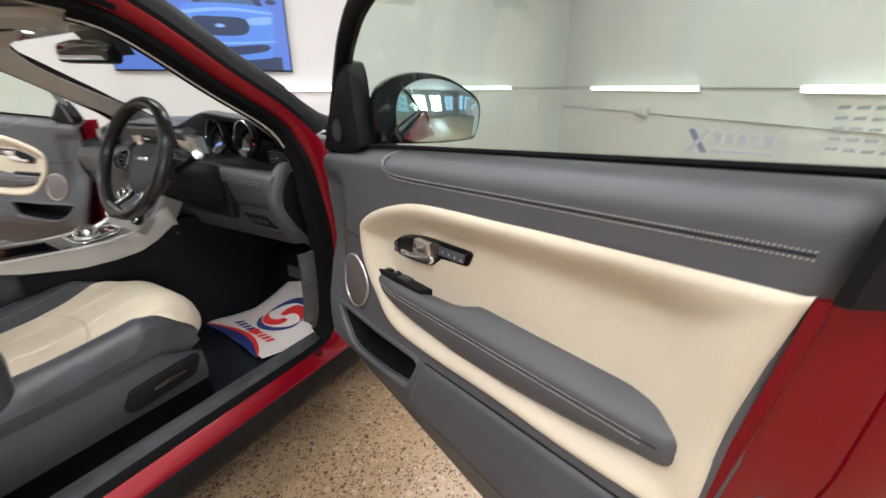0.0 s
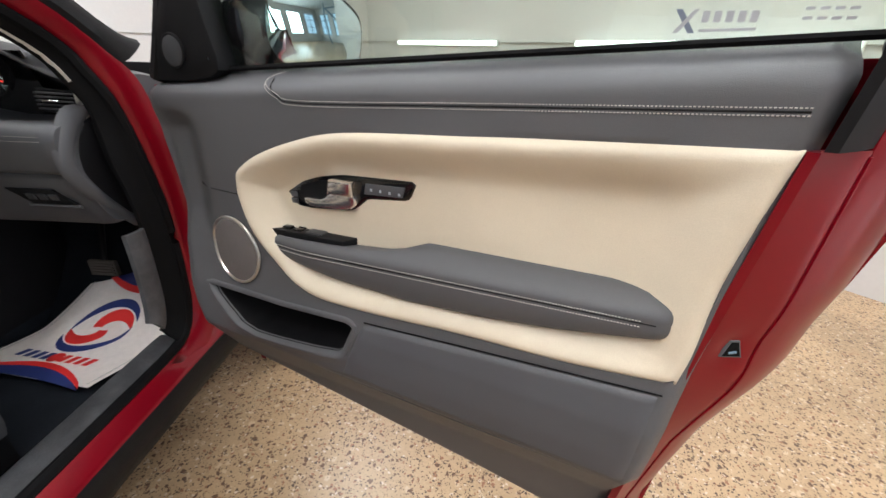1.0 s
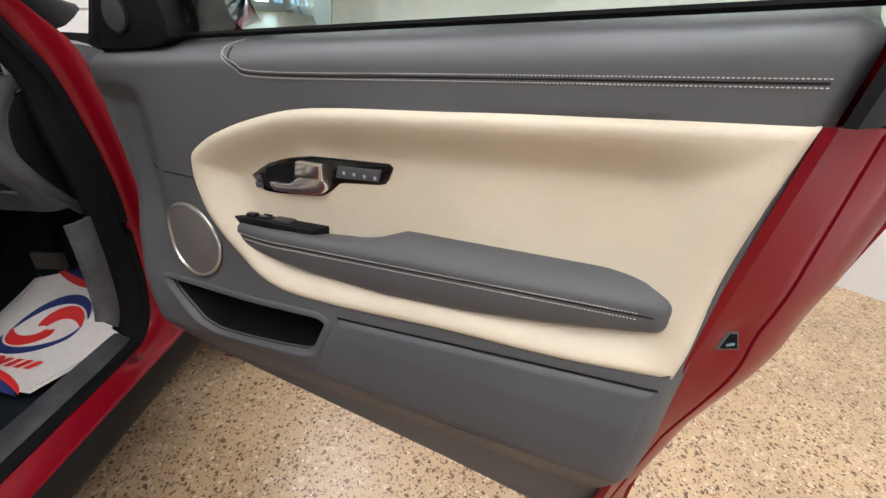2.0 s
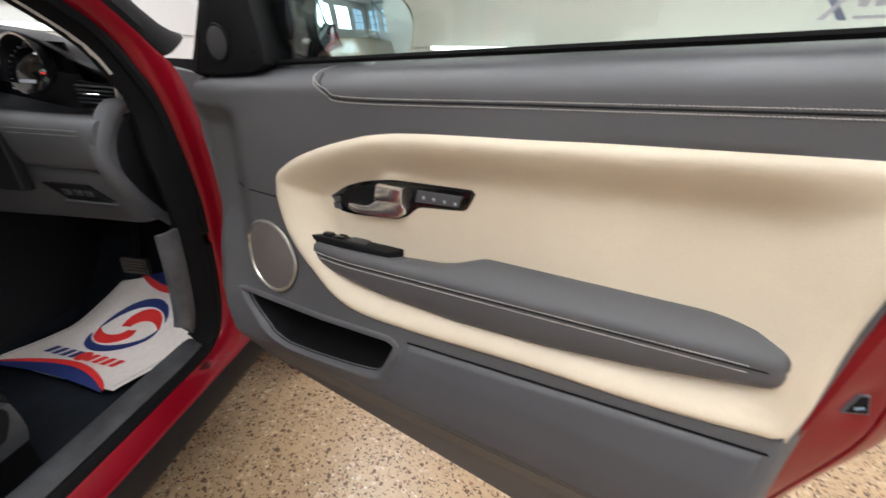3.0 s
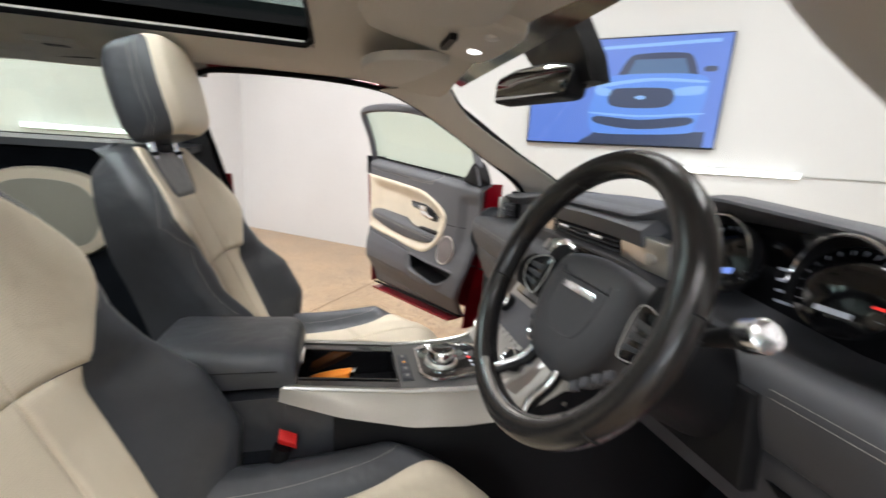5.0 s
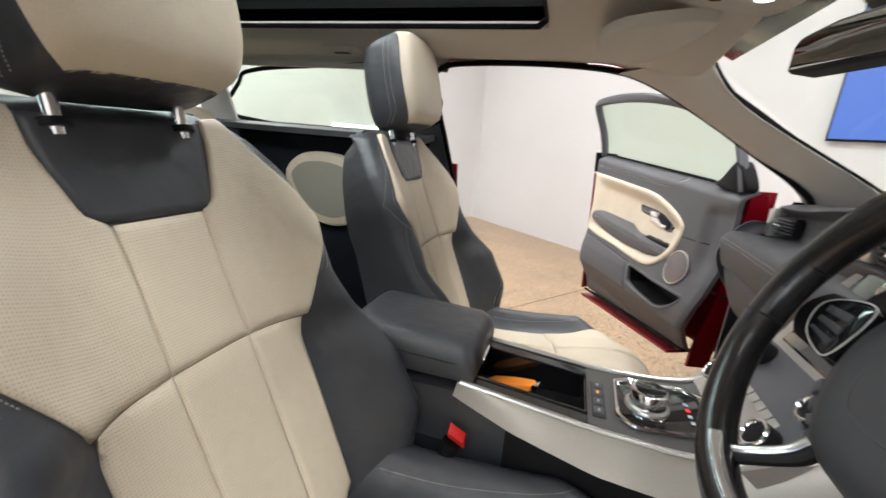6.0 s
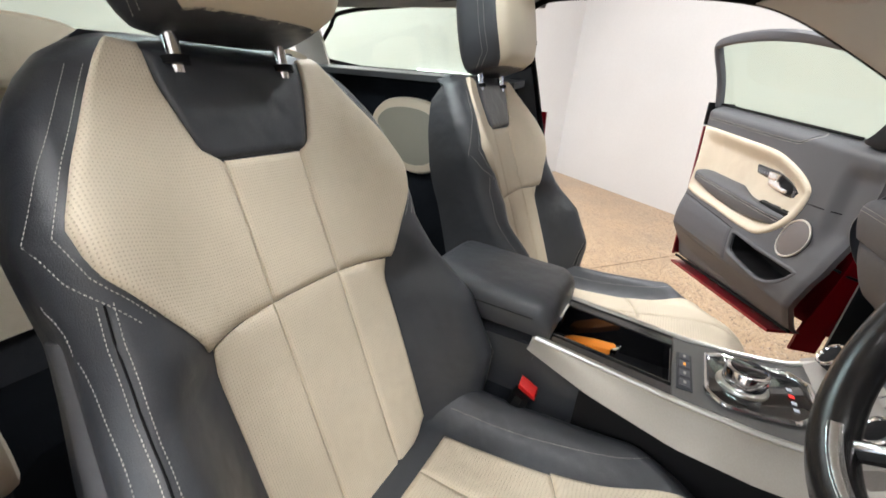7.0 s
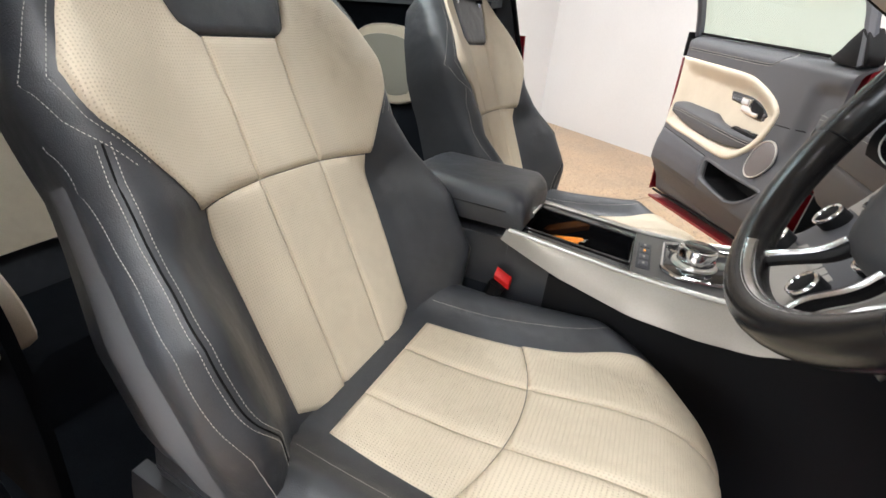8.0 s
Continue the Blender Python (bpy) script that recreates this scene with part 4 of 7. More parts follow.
def front_seat(cx, dy, label, outer):
    base = np.array((cx, -0.72 + dy, 1.165))

    def B(x, v, n):
        return base + np.array((x, 0, 0)) + BV * v + BN * n

    rings = []
    for v in [-0.60, -0.585, -0.55, *np.linspace(-0.52, 0.10, 30), 0.125, 0.142, 0.15]:
        w = lerp_table(BACK_W, v)
        xs = np.sin(np.linspace(-math.pi / 2, math.pi / 2, 33)) * w
        thick = lerp_table([(-0.60, 0.05), (-0.5, 0.10), (-0.1, 0.10), (0.10, 0.075), (0.15, 0.03)], v)
        drop = 0.0 if v < 0.11 else 0.03 * ((v - 0.11) / 0.04) ** 2
        rings.append([B(x, v, back_depth(x, v) - drop) for x in xs] + [B(x * 0.96, v, -thick - 0.02 * math.cos(x / w * 1.4)) for x in xs[::-1][1:-1]])
    seat = part("front_seat", loft(rings), DARK, CAR, label, sharp=65)

    def panel(name, patch, m, lift=0.003, puff=0.006, roll=0.12):
        rows = [[B(*q) for q in r] for r in pad(patch, back_depth, lift, puff, roll)]
        return part(name, slab(rows, -BN * 0.008), m, seat, sharp=75)

    yoke = lambda x: -0.176 - 0.75 * max(0.0, abs(x) - 0.02) ** 2
    panel("patch", coons([(-0.062, 0.004), (0.062, 0.004)], [(-0.102, 0.122), (0.102, 0.122)], crom([(-0.062, 0.004), (-0.078, 0.016), (-0.099, 0.085), (-0.102, 0.122)], 5), crom([(0.062, 0.004), (0.078, 0.016), (0.099, 0.085), (0.102, 0.122)], 5), 20, 14), DARK, 0.002, 0.004, 0.1)
    g = 0.0005
    panel("centre_upper", coons([(x, yoke(x) + g) for x in np.linspace(-0.058, 0.058, 9)], [(-0.056, 0.001), (0.056, 0.001)], [(-0.058, yoke(0.058) + g), (-0.055, -0.08), (-0.056, 0.001)], [(0.058, yoke(0.058) + g), (0.055, -0.08), (0.056, 0.001)], 20, 20), PERF, roll=0.035, puff=0.003)
    panel("centre_lower", coons([(-0.056, -0.545), (0.056, -0.545)], [(x, yoke(x) - g) for x in np.linspace(-0.058, 0.058, 9)], [(-0.056, -0.545), (-0.058, yoke(0.058) - g)], [(0.056, -0.545), (0.058, yoke(0.058) - g)], 20, 30), PERF, roll=0.035, puff=0.003)
    for s in (-1, 1):
        inner = [(s * 0.0584, yoke(0.059) + g), (s * 0.0556, -0.08), (s * 0.0566, 0.0), (s * 0.080, 0.016), (s * 0.101, 0.085), (s * 0.1045, 0.127)]
        outer_edge = [(s * seat_edge(v), v) for v in np.linspace(yoke(0.152) + g, 0.13, 16)]
        panel("shoulder", coons([(s * x, yoke(x) + g) for x in np.linspace(0.0584, 0.152, 7)], [(s * 0.1045, 0.127), (s * 0.135, 0.13)], inner, outer_edge, 24, 34), PERF, roll=0.03, puff=0.004)
        panel("waist", coons([(s * 0.0564, -0.545), (s * 0.146, -0.487)], [(s * x, yoke(x) - g) for x in np.linspace(0.0584, 0.150, 7)], [(s * 0.0564, -0.545), (s * 0.0584, yoke(0.059) - g)], [(s * 0.146, -0.487), (s * 0.149, -0.36), (s * 0.150, yoke(0.150) - g)], 18, 30), PERF, roll=0.035, puff=0.004)
        for off in (0.006, 0.019):
            stitches([B(s * (seat_edge(v) + off), v, back_depth(s * (seat_edge(v) + off), v) + 0.001) for v in np.linspace(-0.13, 0.10, 20)], seat)
        if (s > 0) == outer:
            twin = crom([(0.229, -0.106), (0.236, -0.17), (0.247, -0.241), (0.256, -0.289), (0.258, -0.343), (0.253, -0.387), (0.228, -0.435), (0.215, -0.50)], 8)
            for dx in (-0.005, 0.005):
                stitches([B(s * (x + dx), v, back_depth(s * (x + dx), v) + 0.0012) for x, v in twin], seat)
            part("bolster_seam", sweep([B(s * x, v, back_depth(s * x, v) - 0.0002) for x, v in twin], 0.0011, 5), BLACK, seat)
            edge_line = crom([(0.2545, -0.095), (0.2515, -0.128), (0.2535, -0.168), (0.262, -0.228), (0.275, -0.295), (0.277, -0.368), (0.268, -0.42), (0.25, -0.50)], 8)
            stitches([B(s * x, v, back_depth(s * x, v) + 0.0015) for x, v in edge_line], seat)
        else:
            stitches([B(s * x, v, back_depth(s * x, v) + 0.001) for x, v in crom([(0.232, -0.105), (0.243, -0.16), (0.262, -0.24), (0.27, -0.33), (0.262, -0.42), (0.235, -0.52)], 8)], seat)
        if not outer or s < 0:
            continue
        side_rows = []
        for v in np.linspace(-0.56, -0.13, 20):
            w, front = lerp_table(BACK_W, v), lerp_table(BACK_B, v) - 0.052
            side_rows.append([B(s * (w - 0.004 + 0.010 * math.sin(math.pi * t) - 0.012 * t), v, front + (-0.085 - front) * t) for t in np.linspace(0, 1, 8)])
        part("side_panel", slab(side_rows, (-s * 0.008, 0, 0)), LIT_GREY, seat, "grey outer panel of the side bolster", sharp=70)
    # headrest
    hz0, hz1, hp = 0.138, 0.352, 0.42

    def head_ring(t):
        e = (max(0.0, 1 - abs(2 * t - 1) ** 5)) ** 0.5
        return (0.112 + 0.018 * math.sin(math.pi * min(t * 1.1, 1))) * (0.80 + 0.20 * e), 0.068 * (0.62 + 0.38 * e), 0.035 + 0.035 * t

    rings = []
    for t in np.linspace(0, 1, 21):
        w, d, lean = head_ring(t)
        loop = []
        for q in np.linspace(0, 2 * math.pi, 96, endpoint=False):
            c, s_ = math.cos(q), math.sin(q)
            loop.append(B(w * math.copysign(abs(c) ** hp, c), hz0 + t * (hz1 - hz0), lean + d * math.copysign(abs(s_) ** hp, s_)))
        rings.append(loop)
    head = part("headrest", loft(rings), DARK, seat, "charcoal headrest with a cream face", sharp=70)
    rows = []
    for t in np.linspace(0.0, 1.0, 21):
        w, d, lean = head_ring(t)
        row = []
        for k in np.linspace(-0.955, 0.955, 34):
            s_ = math.sqrt(max(0.0, 1 - abs(k) ** (2 / hp)))
            rim = min(1.0, (1 - abs(k) / 0.955) * 9, t * 14, (1 - t) * 14)
            row.append(B(w * k, hz0 + t * (hz1 - hz0), lean + d * s_ ** hp + 0.004 + 0.006 * math.sqrt(max(0.0, 1 - (1 - rim) ** 2))))
        rows.append(row)
    part("headrest_face", slab(rows, -BN * 0.010), CREAM, head, "cream leather headrest face", sharp=75)
    for s in (-1, 1):
        for dn in (0.020, 0.006):
            stitches([B(s * (head_ring(t)[0] + 0.0008), hz0 + t * (hz1 - hz0), head_ring(t)[2] + dn - 0.035 * max(0.0, 0.16 - t) / 0.16) for t in np.linspace(0.04, 0.93, 22)], head)
    for s in (-1, 1):
        part("headrest_post", sweep([B(s * 0.072, 0.10, 0.0), B(s * 0.072, 0.215, 0.022)], 0.0085, 14), CHROME, seat, "chrome headrest post")
        part("post_collar", sweep([B(s * 0.072, 0.108, 0.001), B(s * 0.072, 0.116, 0.002)], 0.016, 14), BLACK, seat)
    # cushion
    def Cx(x, y, z):
        # the front corners are rounded off in plan
        y -= (0.078 if x * cx > 0 else 0.05) * min(max((abs(x) - 0.085) / 0.135, 0.0), 1.0) ** 2 * smooth((y + 0.26) / 0.2)
        return np.array((cx + x, y + dy, z))
    rings = []
    for y in [-0.66, -0.60, *np.linspace(-0.56, -0.12, 18), *np.linspace(-0.09, 0.005, 9), 0.0135]:
        xs = np.sin(np.linspace(-math.pi / 2, math.pi / 2, 31)) * (0.272 - 0.034 * smooth((y + 0.26) / 0.26))
        rings.append([Cx(x, y, cushion_z(x, y)) for x in xs] + [Cx(x * 0.97, min(y, -0.02), 0.60 - 0.012 * math.cos(x * 5)) for x in xs[::-1]])
    part("cushion", loft(rings), DARK, seat, "charcoal seat cushion base", sharp=65)

    def cpanel(name, patch, m, roll=0.035, puff=0.004):
        rows = [[Cx(*q) for q in r] for r in pad(patch, cushion_z, 0.002, puff, roll)]
        return part(name, slab(rows, (0, 0, -0.008)), m, seat, sharp=75)

    thigh = lambda x: -0.262 - 1.75 * x * x
    for s in (-1, 1):
        cpanel("rear_insert", coons([(s * 0.058, -0.487), (s * 0.14, -0.487)], [(s * x, thigh(x) - g) for x in np.linspace(0.058, 0.155, 7)], [(s * 0.058, -0.487), (s * 0.058, thigh(0.058) - g)], [(s * 0.14, -0.487), (s * 0.148, -0.40), (s * 0.155, thigh(0.155) - g)], 16, 22), PERF)
        cpanel("front_insert", coons([(s * x, thigh(x) + g) for x in np.linspace(0.058, 0.158, 7)], [(s * 0.058, 0.0125), (s * 0.200, 0.0125)], [(s * 0.058, thigh(0.058) + g), (s * 0.058, 0.0125)], crom([(s * 0.158, thigh(0.158) + g), (s * 0.168, -0.22), (s * 0.192, -0.12), (s * 0.213, -0.045), (s * 0.214, -0.015), (s * 0.200, 0.0125)], 5), 18, 30), PERF)
    cpanel("rear_centre", coons([(-0.057, -0.487), (0.057, -0.487)], [(x, thigh(x) - g) for x in np.linspace(-0.057, 0.057, 7)], [(-0.057, -0.487), (-0.057, thigh(0.057) - g)], [(0.057, -0.487), (0.057, thigh(0.057) - g)], 16, 22), PERF)
    cpanel("front_centre", coons([(x, thigh(x) + g) for x in np.linspace(-0.057, 0.057, 7)], [(-0.057, 0.0125), (0.057, 0.0125)], [(-0.057, thigh(0.057) + g), (-0.057, 0.0125)], [(0.057, thigh(0.057) + g), (0.057, 0.0125)], 16, 30), PERF)
    for s in (-1, 1):
        stitches([Cx(s * x, y, cushion_z(s * x, y) + 0.001) for x, y in crom([(0.185, -0.50), (0.19, -0.35), (0.205, -0.20), (0.225, -0.145)], 8)], seat)
        side_rows = [[Cx(s * (0.284 + 0.012 * math.sin(math.pi * t)), y, 0.515 + (0.135 - 0.05 * smooth((y + 0.15) / 0.2)) * t) for t in np.linspace(0, 1, 6)] for y in np.linspace(-0.70, -0.01, 18)]
        part("side_skirt", slab(side_rows, (-s * 0.02, 0, 0)), MOULD, seat, "dark grey plastic seat base trim")
    if outer:
        part("seat_control", prism(crom([(-0.31, 0.565), (-0.295, 0.60), (-0.27, 0.612), (-0.13, 0.622), (-0.105, 0.612), (-0.12, 0.572), (-0.145, 0.558), (-0.28, 0.548)], 4, True), lambda a, b, d: (cx + 0.29 + d, a + dy, b), 0, 0.014, 0.004), BLACK, seat, "black seat switch panel")
        part("seat_switch", prism(crom([(-0.24, 0.585), (-0.22, 0.598), (-0.16, 0.60), (-0.15, 0.59), (-0.20, 0.578)], 4, True), lambda a, b, d: (cx + 0.304 + d, a + dy, b), 0, 0.008, 0.003), GLOSS, seat)
    for s in (-1, 1):
        part("seat_runner", box((cx + s * 0.20 - 0.03, -0.62 + dy, 0.40), (cx + s * 0.20 + 0.03, -0.06 + dy, 0.60), 0.006), BLACK, seat)
    return seat


front_seat(0.362, 0.0, "cream and charcoal leather driver seat with headrest", True)
front_seat(-0.375, 0.035, "cream and charcoal leather passenger seat with headrest", False)

# ---- steering wheel ----
WC = np.array((0.385, -0.019, 1.158))
WN = np.array((0.0, -math.cos(radians(24.5)), math.sin(radians(24.5))))
WX = np.array((1.0, 0, 0))
WY = np.array((0.0, math.sin(radians(24.5)), math.cos(radians(24.5))))
RIM_R, HUB_X, HUB_N = 0.170, -0.006, -0.024


def Wp(x, y, n=0.0):
    return WC + WX * x + WY * y + WN * n


def on_rim(deg, r=RIM_R, n=0.0):
    return Wp(r * math.cos(radians(deg)), r * math.sin(radians(deg)), n)


def rim_section(deg):
    """The rim's cross-section: fuller at the thumb grips, a flat inner face, a soft ridge along the front."""
    grip = math.exp(-((deg - 35) / 22.0) ** 2) + math.exp(-((deg - 145) / 22.0) ** 2)
    loop = []
    for q in np.linspace(0, 2 * math.pi, 20, endpoint=False):
        c, d = math.cos(q), math.sin(q)
        a = (0.0165 + 0.002 * grip) * math.copysign(abs(c) ** 0.85, c)
        b = (0.0178 + 0.001 * grip) * math.copysign(abs(d) ** 0.9, d)
        loop.append(on_rim(deg, RIM_R + a, b))
    return loop


rim_rings = [rim_section(q) for q in np.linspace(-180, 180, 97)]
wheel = part("steering_wheel", loft(rim_rings, caps=False), HIDE, CAR, "black leather steering wheel with silver inlays")
for q in (-168, -34, 12, 60, 120, 168):
    part("rim_seam", ring(on_rim(q), np.cross(WN, on_rim(q) - WC), 0.0172, 0.0010, 20), BLACK, wheel)
part("inner_stitching", join(*[sweep([on_rim(q, RIM_R - 0.0166, 0.002), on_rim(q + 1.0, RIM_R - 0.0166, -0.002)], 0.0007, 4) for q in range(62, 119, 2)]), HIDE, wheel)


def dome(poly, levels):
    """A domed cover: rings of the outline, each inset and raised."""
    return loft([[Wp(HUB_X + x, y, n) for x, y in (inset(poly, d) if d else poly)] for d, n in levels])


pad_poly = resample([*crom([(-0.080, 0.036), (-0.060, 0.050), (0.0, 0.057), (0.060, 0.050), (0.080, 0.036), (0.091, 0.0), (0.084, -0.045), (0.058, -0.085), (0.030, -0.101), (-0.030, -0.101), (-0.058, -0.085), (-0.084, -0.045), (-0.091, 0.0)], 5, True), (-0.080, 0.036)], 80)[:-1]
hub = part("hub", dome(pad_poly, ((0, HUB_N - 0.05), (0, HUB_N - 0.016), (0.003, HUB_N - 0.009), (0.009, HUB_N - 0.004), (0.020, HUB_N - 0.0008), (0.034, HUB_N))), MOULD, wheel, "charcoal airbag cover")
part("hub_crease", sweep([Wp(HUB_X + x, y, HUB_N + 0.0002) for x, y in crom([(-0.050, 0.028), (-0.047, -0.020), (-0.032, -0.048), (0.0, -0.054), (0.032, -0.048), (0.047, -0.020), (0.050, 0.028)], 8)], 0.0008, 5), MOULD, wheel)
part("hub_badge", prism([(-0.036, 0.001), (0.036, 0.001), (0.036, 0.0115), (-0.036, 0.0115)], lambda a, b, d: Wp(HUB_X + a, b, HUB_N + d), -0.002, 0.0025, 0.001), BRIGHT, wheel, "plain bright bar badge")
for s in (-1, 1):
    # side spoke: a dark arm from the hub to the rim, with a gloss switch pad framed in silver
    arm = [[Wp(HUB_X + s * (0.066 + 0.088 * t), y * (1 - 0.25 * t) - 0.004 * t, HUB_N - 0.012 + 0.016 * t ** 1.5 - 0.012 * (abs(y + 0.004) / 0.036) ** 2) for y in np.linspace(-0.040, 0.034, 9)] for t in np.linspace(0, 1.05, 9)]
    part("spoke", slab(arm, -WN * 0.022), BLACK, wheel, "black side spoke")
    pad_shape = crom([(s * 0.094, 0.024), (s * 0.126, 0.022), (s * 0.148, 0.006), (s * 0.140, -0.020), (s * 0.112, -0.032), (s * 0.096, -0.026)], 5, True)
    sw_pad = part("spoke_switch", prism(pad_shape, lambda a, b, d: Wp(a, b, HUB_N - 0.004 + 0.09 * (abs(a) - 0.094) + d), -0.012, 0.003, 0.003), GLOSS, wheel, "gloss black switch pad")
    part("switch_rim", sweep([Wp(a, b, HUB_N - 0.002 + 0.09 * (abs(a) - 0.094)) for a, b in pad_shape], 0.0008, 5, True), LINE, sw_pad)
    for k in range(3):
        part("spoke_button", prism([(s * 0.103, 0.012 - 0.014 * k), (s * 0.134, 0.010 - 0.012 * k), (s * 0.134, 0.003 - 0.010 * k), (s * 0.103, 0.003 - 0.013 * k)], lambda a, b, d: Wp(a, b, HUB_N - 0.0008 + 0.09 * (abs(a) - 0.094) + d), 0.0, 0.0022, 0.001), MOULD, sw_pad)
    # bottom spoke: one silver strip each side of an open slot
    strip = crom([(HUB_X + s * 0.030, -0.092, HUB_N - 0.006), (HUB_X + s * 0.034, -0.112, HUB_N - 0.001), (HUB_X + s * 0.042, -0.136, -0.008), (HUB_X + s * 0.056, -0.156, 0.001), (HUB_X + s * 0.064, -0.162, 0.003)], 5)
    wide = [0.0085 + 0.003 * smooth((k - 10) / 10) for k in range(len(strip))]
    rows = [[np.array(Wp(*p)) + WX * (w * a) + WN * (-0.003 * a * a) for a in np.linspace(-1, 1, 5)] for p, w in zip(strip, wide)]
    part("spoke_blade", slab(rows, -WN * 0.006), BLACK, wheel, "black bottom spoke strip")
    part("blade_edge", sweep([np.array(Wp(*p)) + WX * (s * w * 0.55) + WN * 0.0015 for p, w in zip(strip, wide)], 0.0042, 8, flat=0.5, up=tuple(WN)), BRIGHT, wheel, "satin silver spoke strip")
    for k in range(4):
        part("spoke_button", prism([(s * (0.046 + 0.013 * k), -0.094 + 0.012 * k), (s * (0.056 + 0.013 * k), -0.086 + 0.012 * k), (s * (0.064 + 0.012 * k), -0.096 + 0.012 * k), (s * (0.054 + 0.012 * k), -0.104 + 0.012 * k)], lambda a, b, d: Wp(HUB_X + a, b, HUB_N - 0.022 + d), 0.0, 0.006, 0.002), GREY_LOW, wheel)
for q0, q1 in ((-116, -42), (-40, -16)):
    arc = np.linspace(q0, q1, 30)
    rows = [[on_rim(q, RIM_R - 0.0160 + 0.0085 * a, 0.0065 + 0.0075 * math.sin(math.pi * 0.5 * a)) for a in np.linspace(0, 1, 5)] for q in arc]
    part("rim_inlay", slab(rows, WN * 0.0018), BRIGHT, wheel, "satin silver rim inlay")
column = part("steering_column", loft([[Wp(r * math.cos(q), 0.9 * r * math.sin(q) - 0.03, n) for q in np.linspace(0, 2 * math.pi, 24, endpoint=False)] for n, r in ((-0.06, 0.045), (-0.07, 0.062), (-0.12, 0.072), (-0.22, 0.085), (-0.34, 0.095))]), BLACK, CAR, "black steering column shroud")
for s in (-1, 1):
    st = part("column_stalk", sweep([Wp(s * 0.05, -0.01, -0.095), Wp(s * 0.12, 0.025, -0.092), Wp(s * 0.158, 0.044, -0.086)], [0.011, 0.009, 0.012], 12), BLACK, column)
    part("stalk_tip", sweep([Wp(s * 0.156, 0.043, -0.086), Wp(s * 0.160, 0.045, -0.085), Wp(s * 0.178, 0.052, -0.081), Wp(s * 0.181, 0.053, -0.080)], [0.013, 0.0165, 0.0165, 0.013], 16), BRIGHT, column, "bright stalk end")
    part("shift_paddle", prism(crom([(s * 0.088, 0.05), (s * 0.125, 0.045), (s * 0.135, 0.0), (s * 0.095, -0.01)], 3, True), Wp, -0.042, -0.037, 0.002), BLACK, wheel, "black shift paddle")

# ---- dashboard ----
def dash_profile(x):
    """Outline (y, z) of the dashboard from the windscreen base over the lip and down to the knee."""
    a = abs(x)
    e = smooth((a - 0.10) / 0.55)
    hood = smooth((x - 0.15) / 0.16) * smooth((0.66 - x) / 0.20)
    c = smooth((0.17 - a) / 0.07)
    top = 1.232 - 0.045 * e
    lip = 0.24 + 0.085 * e
    pts = [(0.66, top - 0.03), (0.52, top + 0.0), (lip + 0.12, top + 0.008 + 0.03 * hood), (lip + 0.05, top + 0.004 + 0.055 * hood), (lip - 0.005 + 0.01 * hood, top - 0.006 + 0.06 * hood), (lip + 0.004 + 0.02 * hood, top - 0.02 + 0.055 * hood),
           (lip + 0.02 + 0.09 * hood, top - 0.035 + 0.02 * hood), (lip + 0.02 + 0.11 * hood, top - 0.085), (lip - 0.01 + 0.02 * hood, top - 0.098 - 0.02 * hood)]
    bulge = 0.185 + 0.015 * e
    pts += [(bulge + 0.05, 1.105 - 0.01 * e), (bulge + 0.012, 1.092), (bulge - 0.005, 1.068), (bulge - 0.004, 1.035), (bulge + 0.006, 1.0), (bulge + 0.012, 0.988), (bulge + 0.026, 0.982), (bulge + 0.022, 0.970), (bulge + 0.036, 0.92), (bulge + 0.066, 0.858), (bulge + 0.10, 0.833), (0.42, 0.82)]
    return pts


def dash_section(x):
    pts = crom(dash_profile(x), 3)
    k = 1 - 0.030 * smooth((abs(x) - 0.655) / 0.036) ** 2
    return [(x, 0.45 + (y - 0.45) * k, 1.03 + (z - 1.03) * (2 * k - 1)) for y, z in pts] + [(x, 0.66, 0.85)]


def dash_body(xs, name, label):
    return part(name, loft([dash_section(x) for x in xs]), DASH, CAR, label, sharp=50)


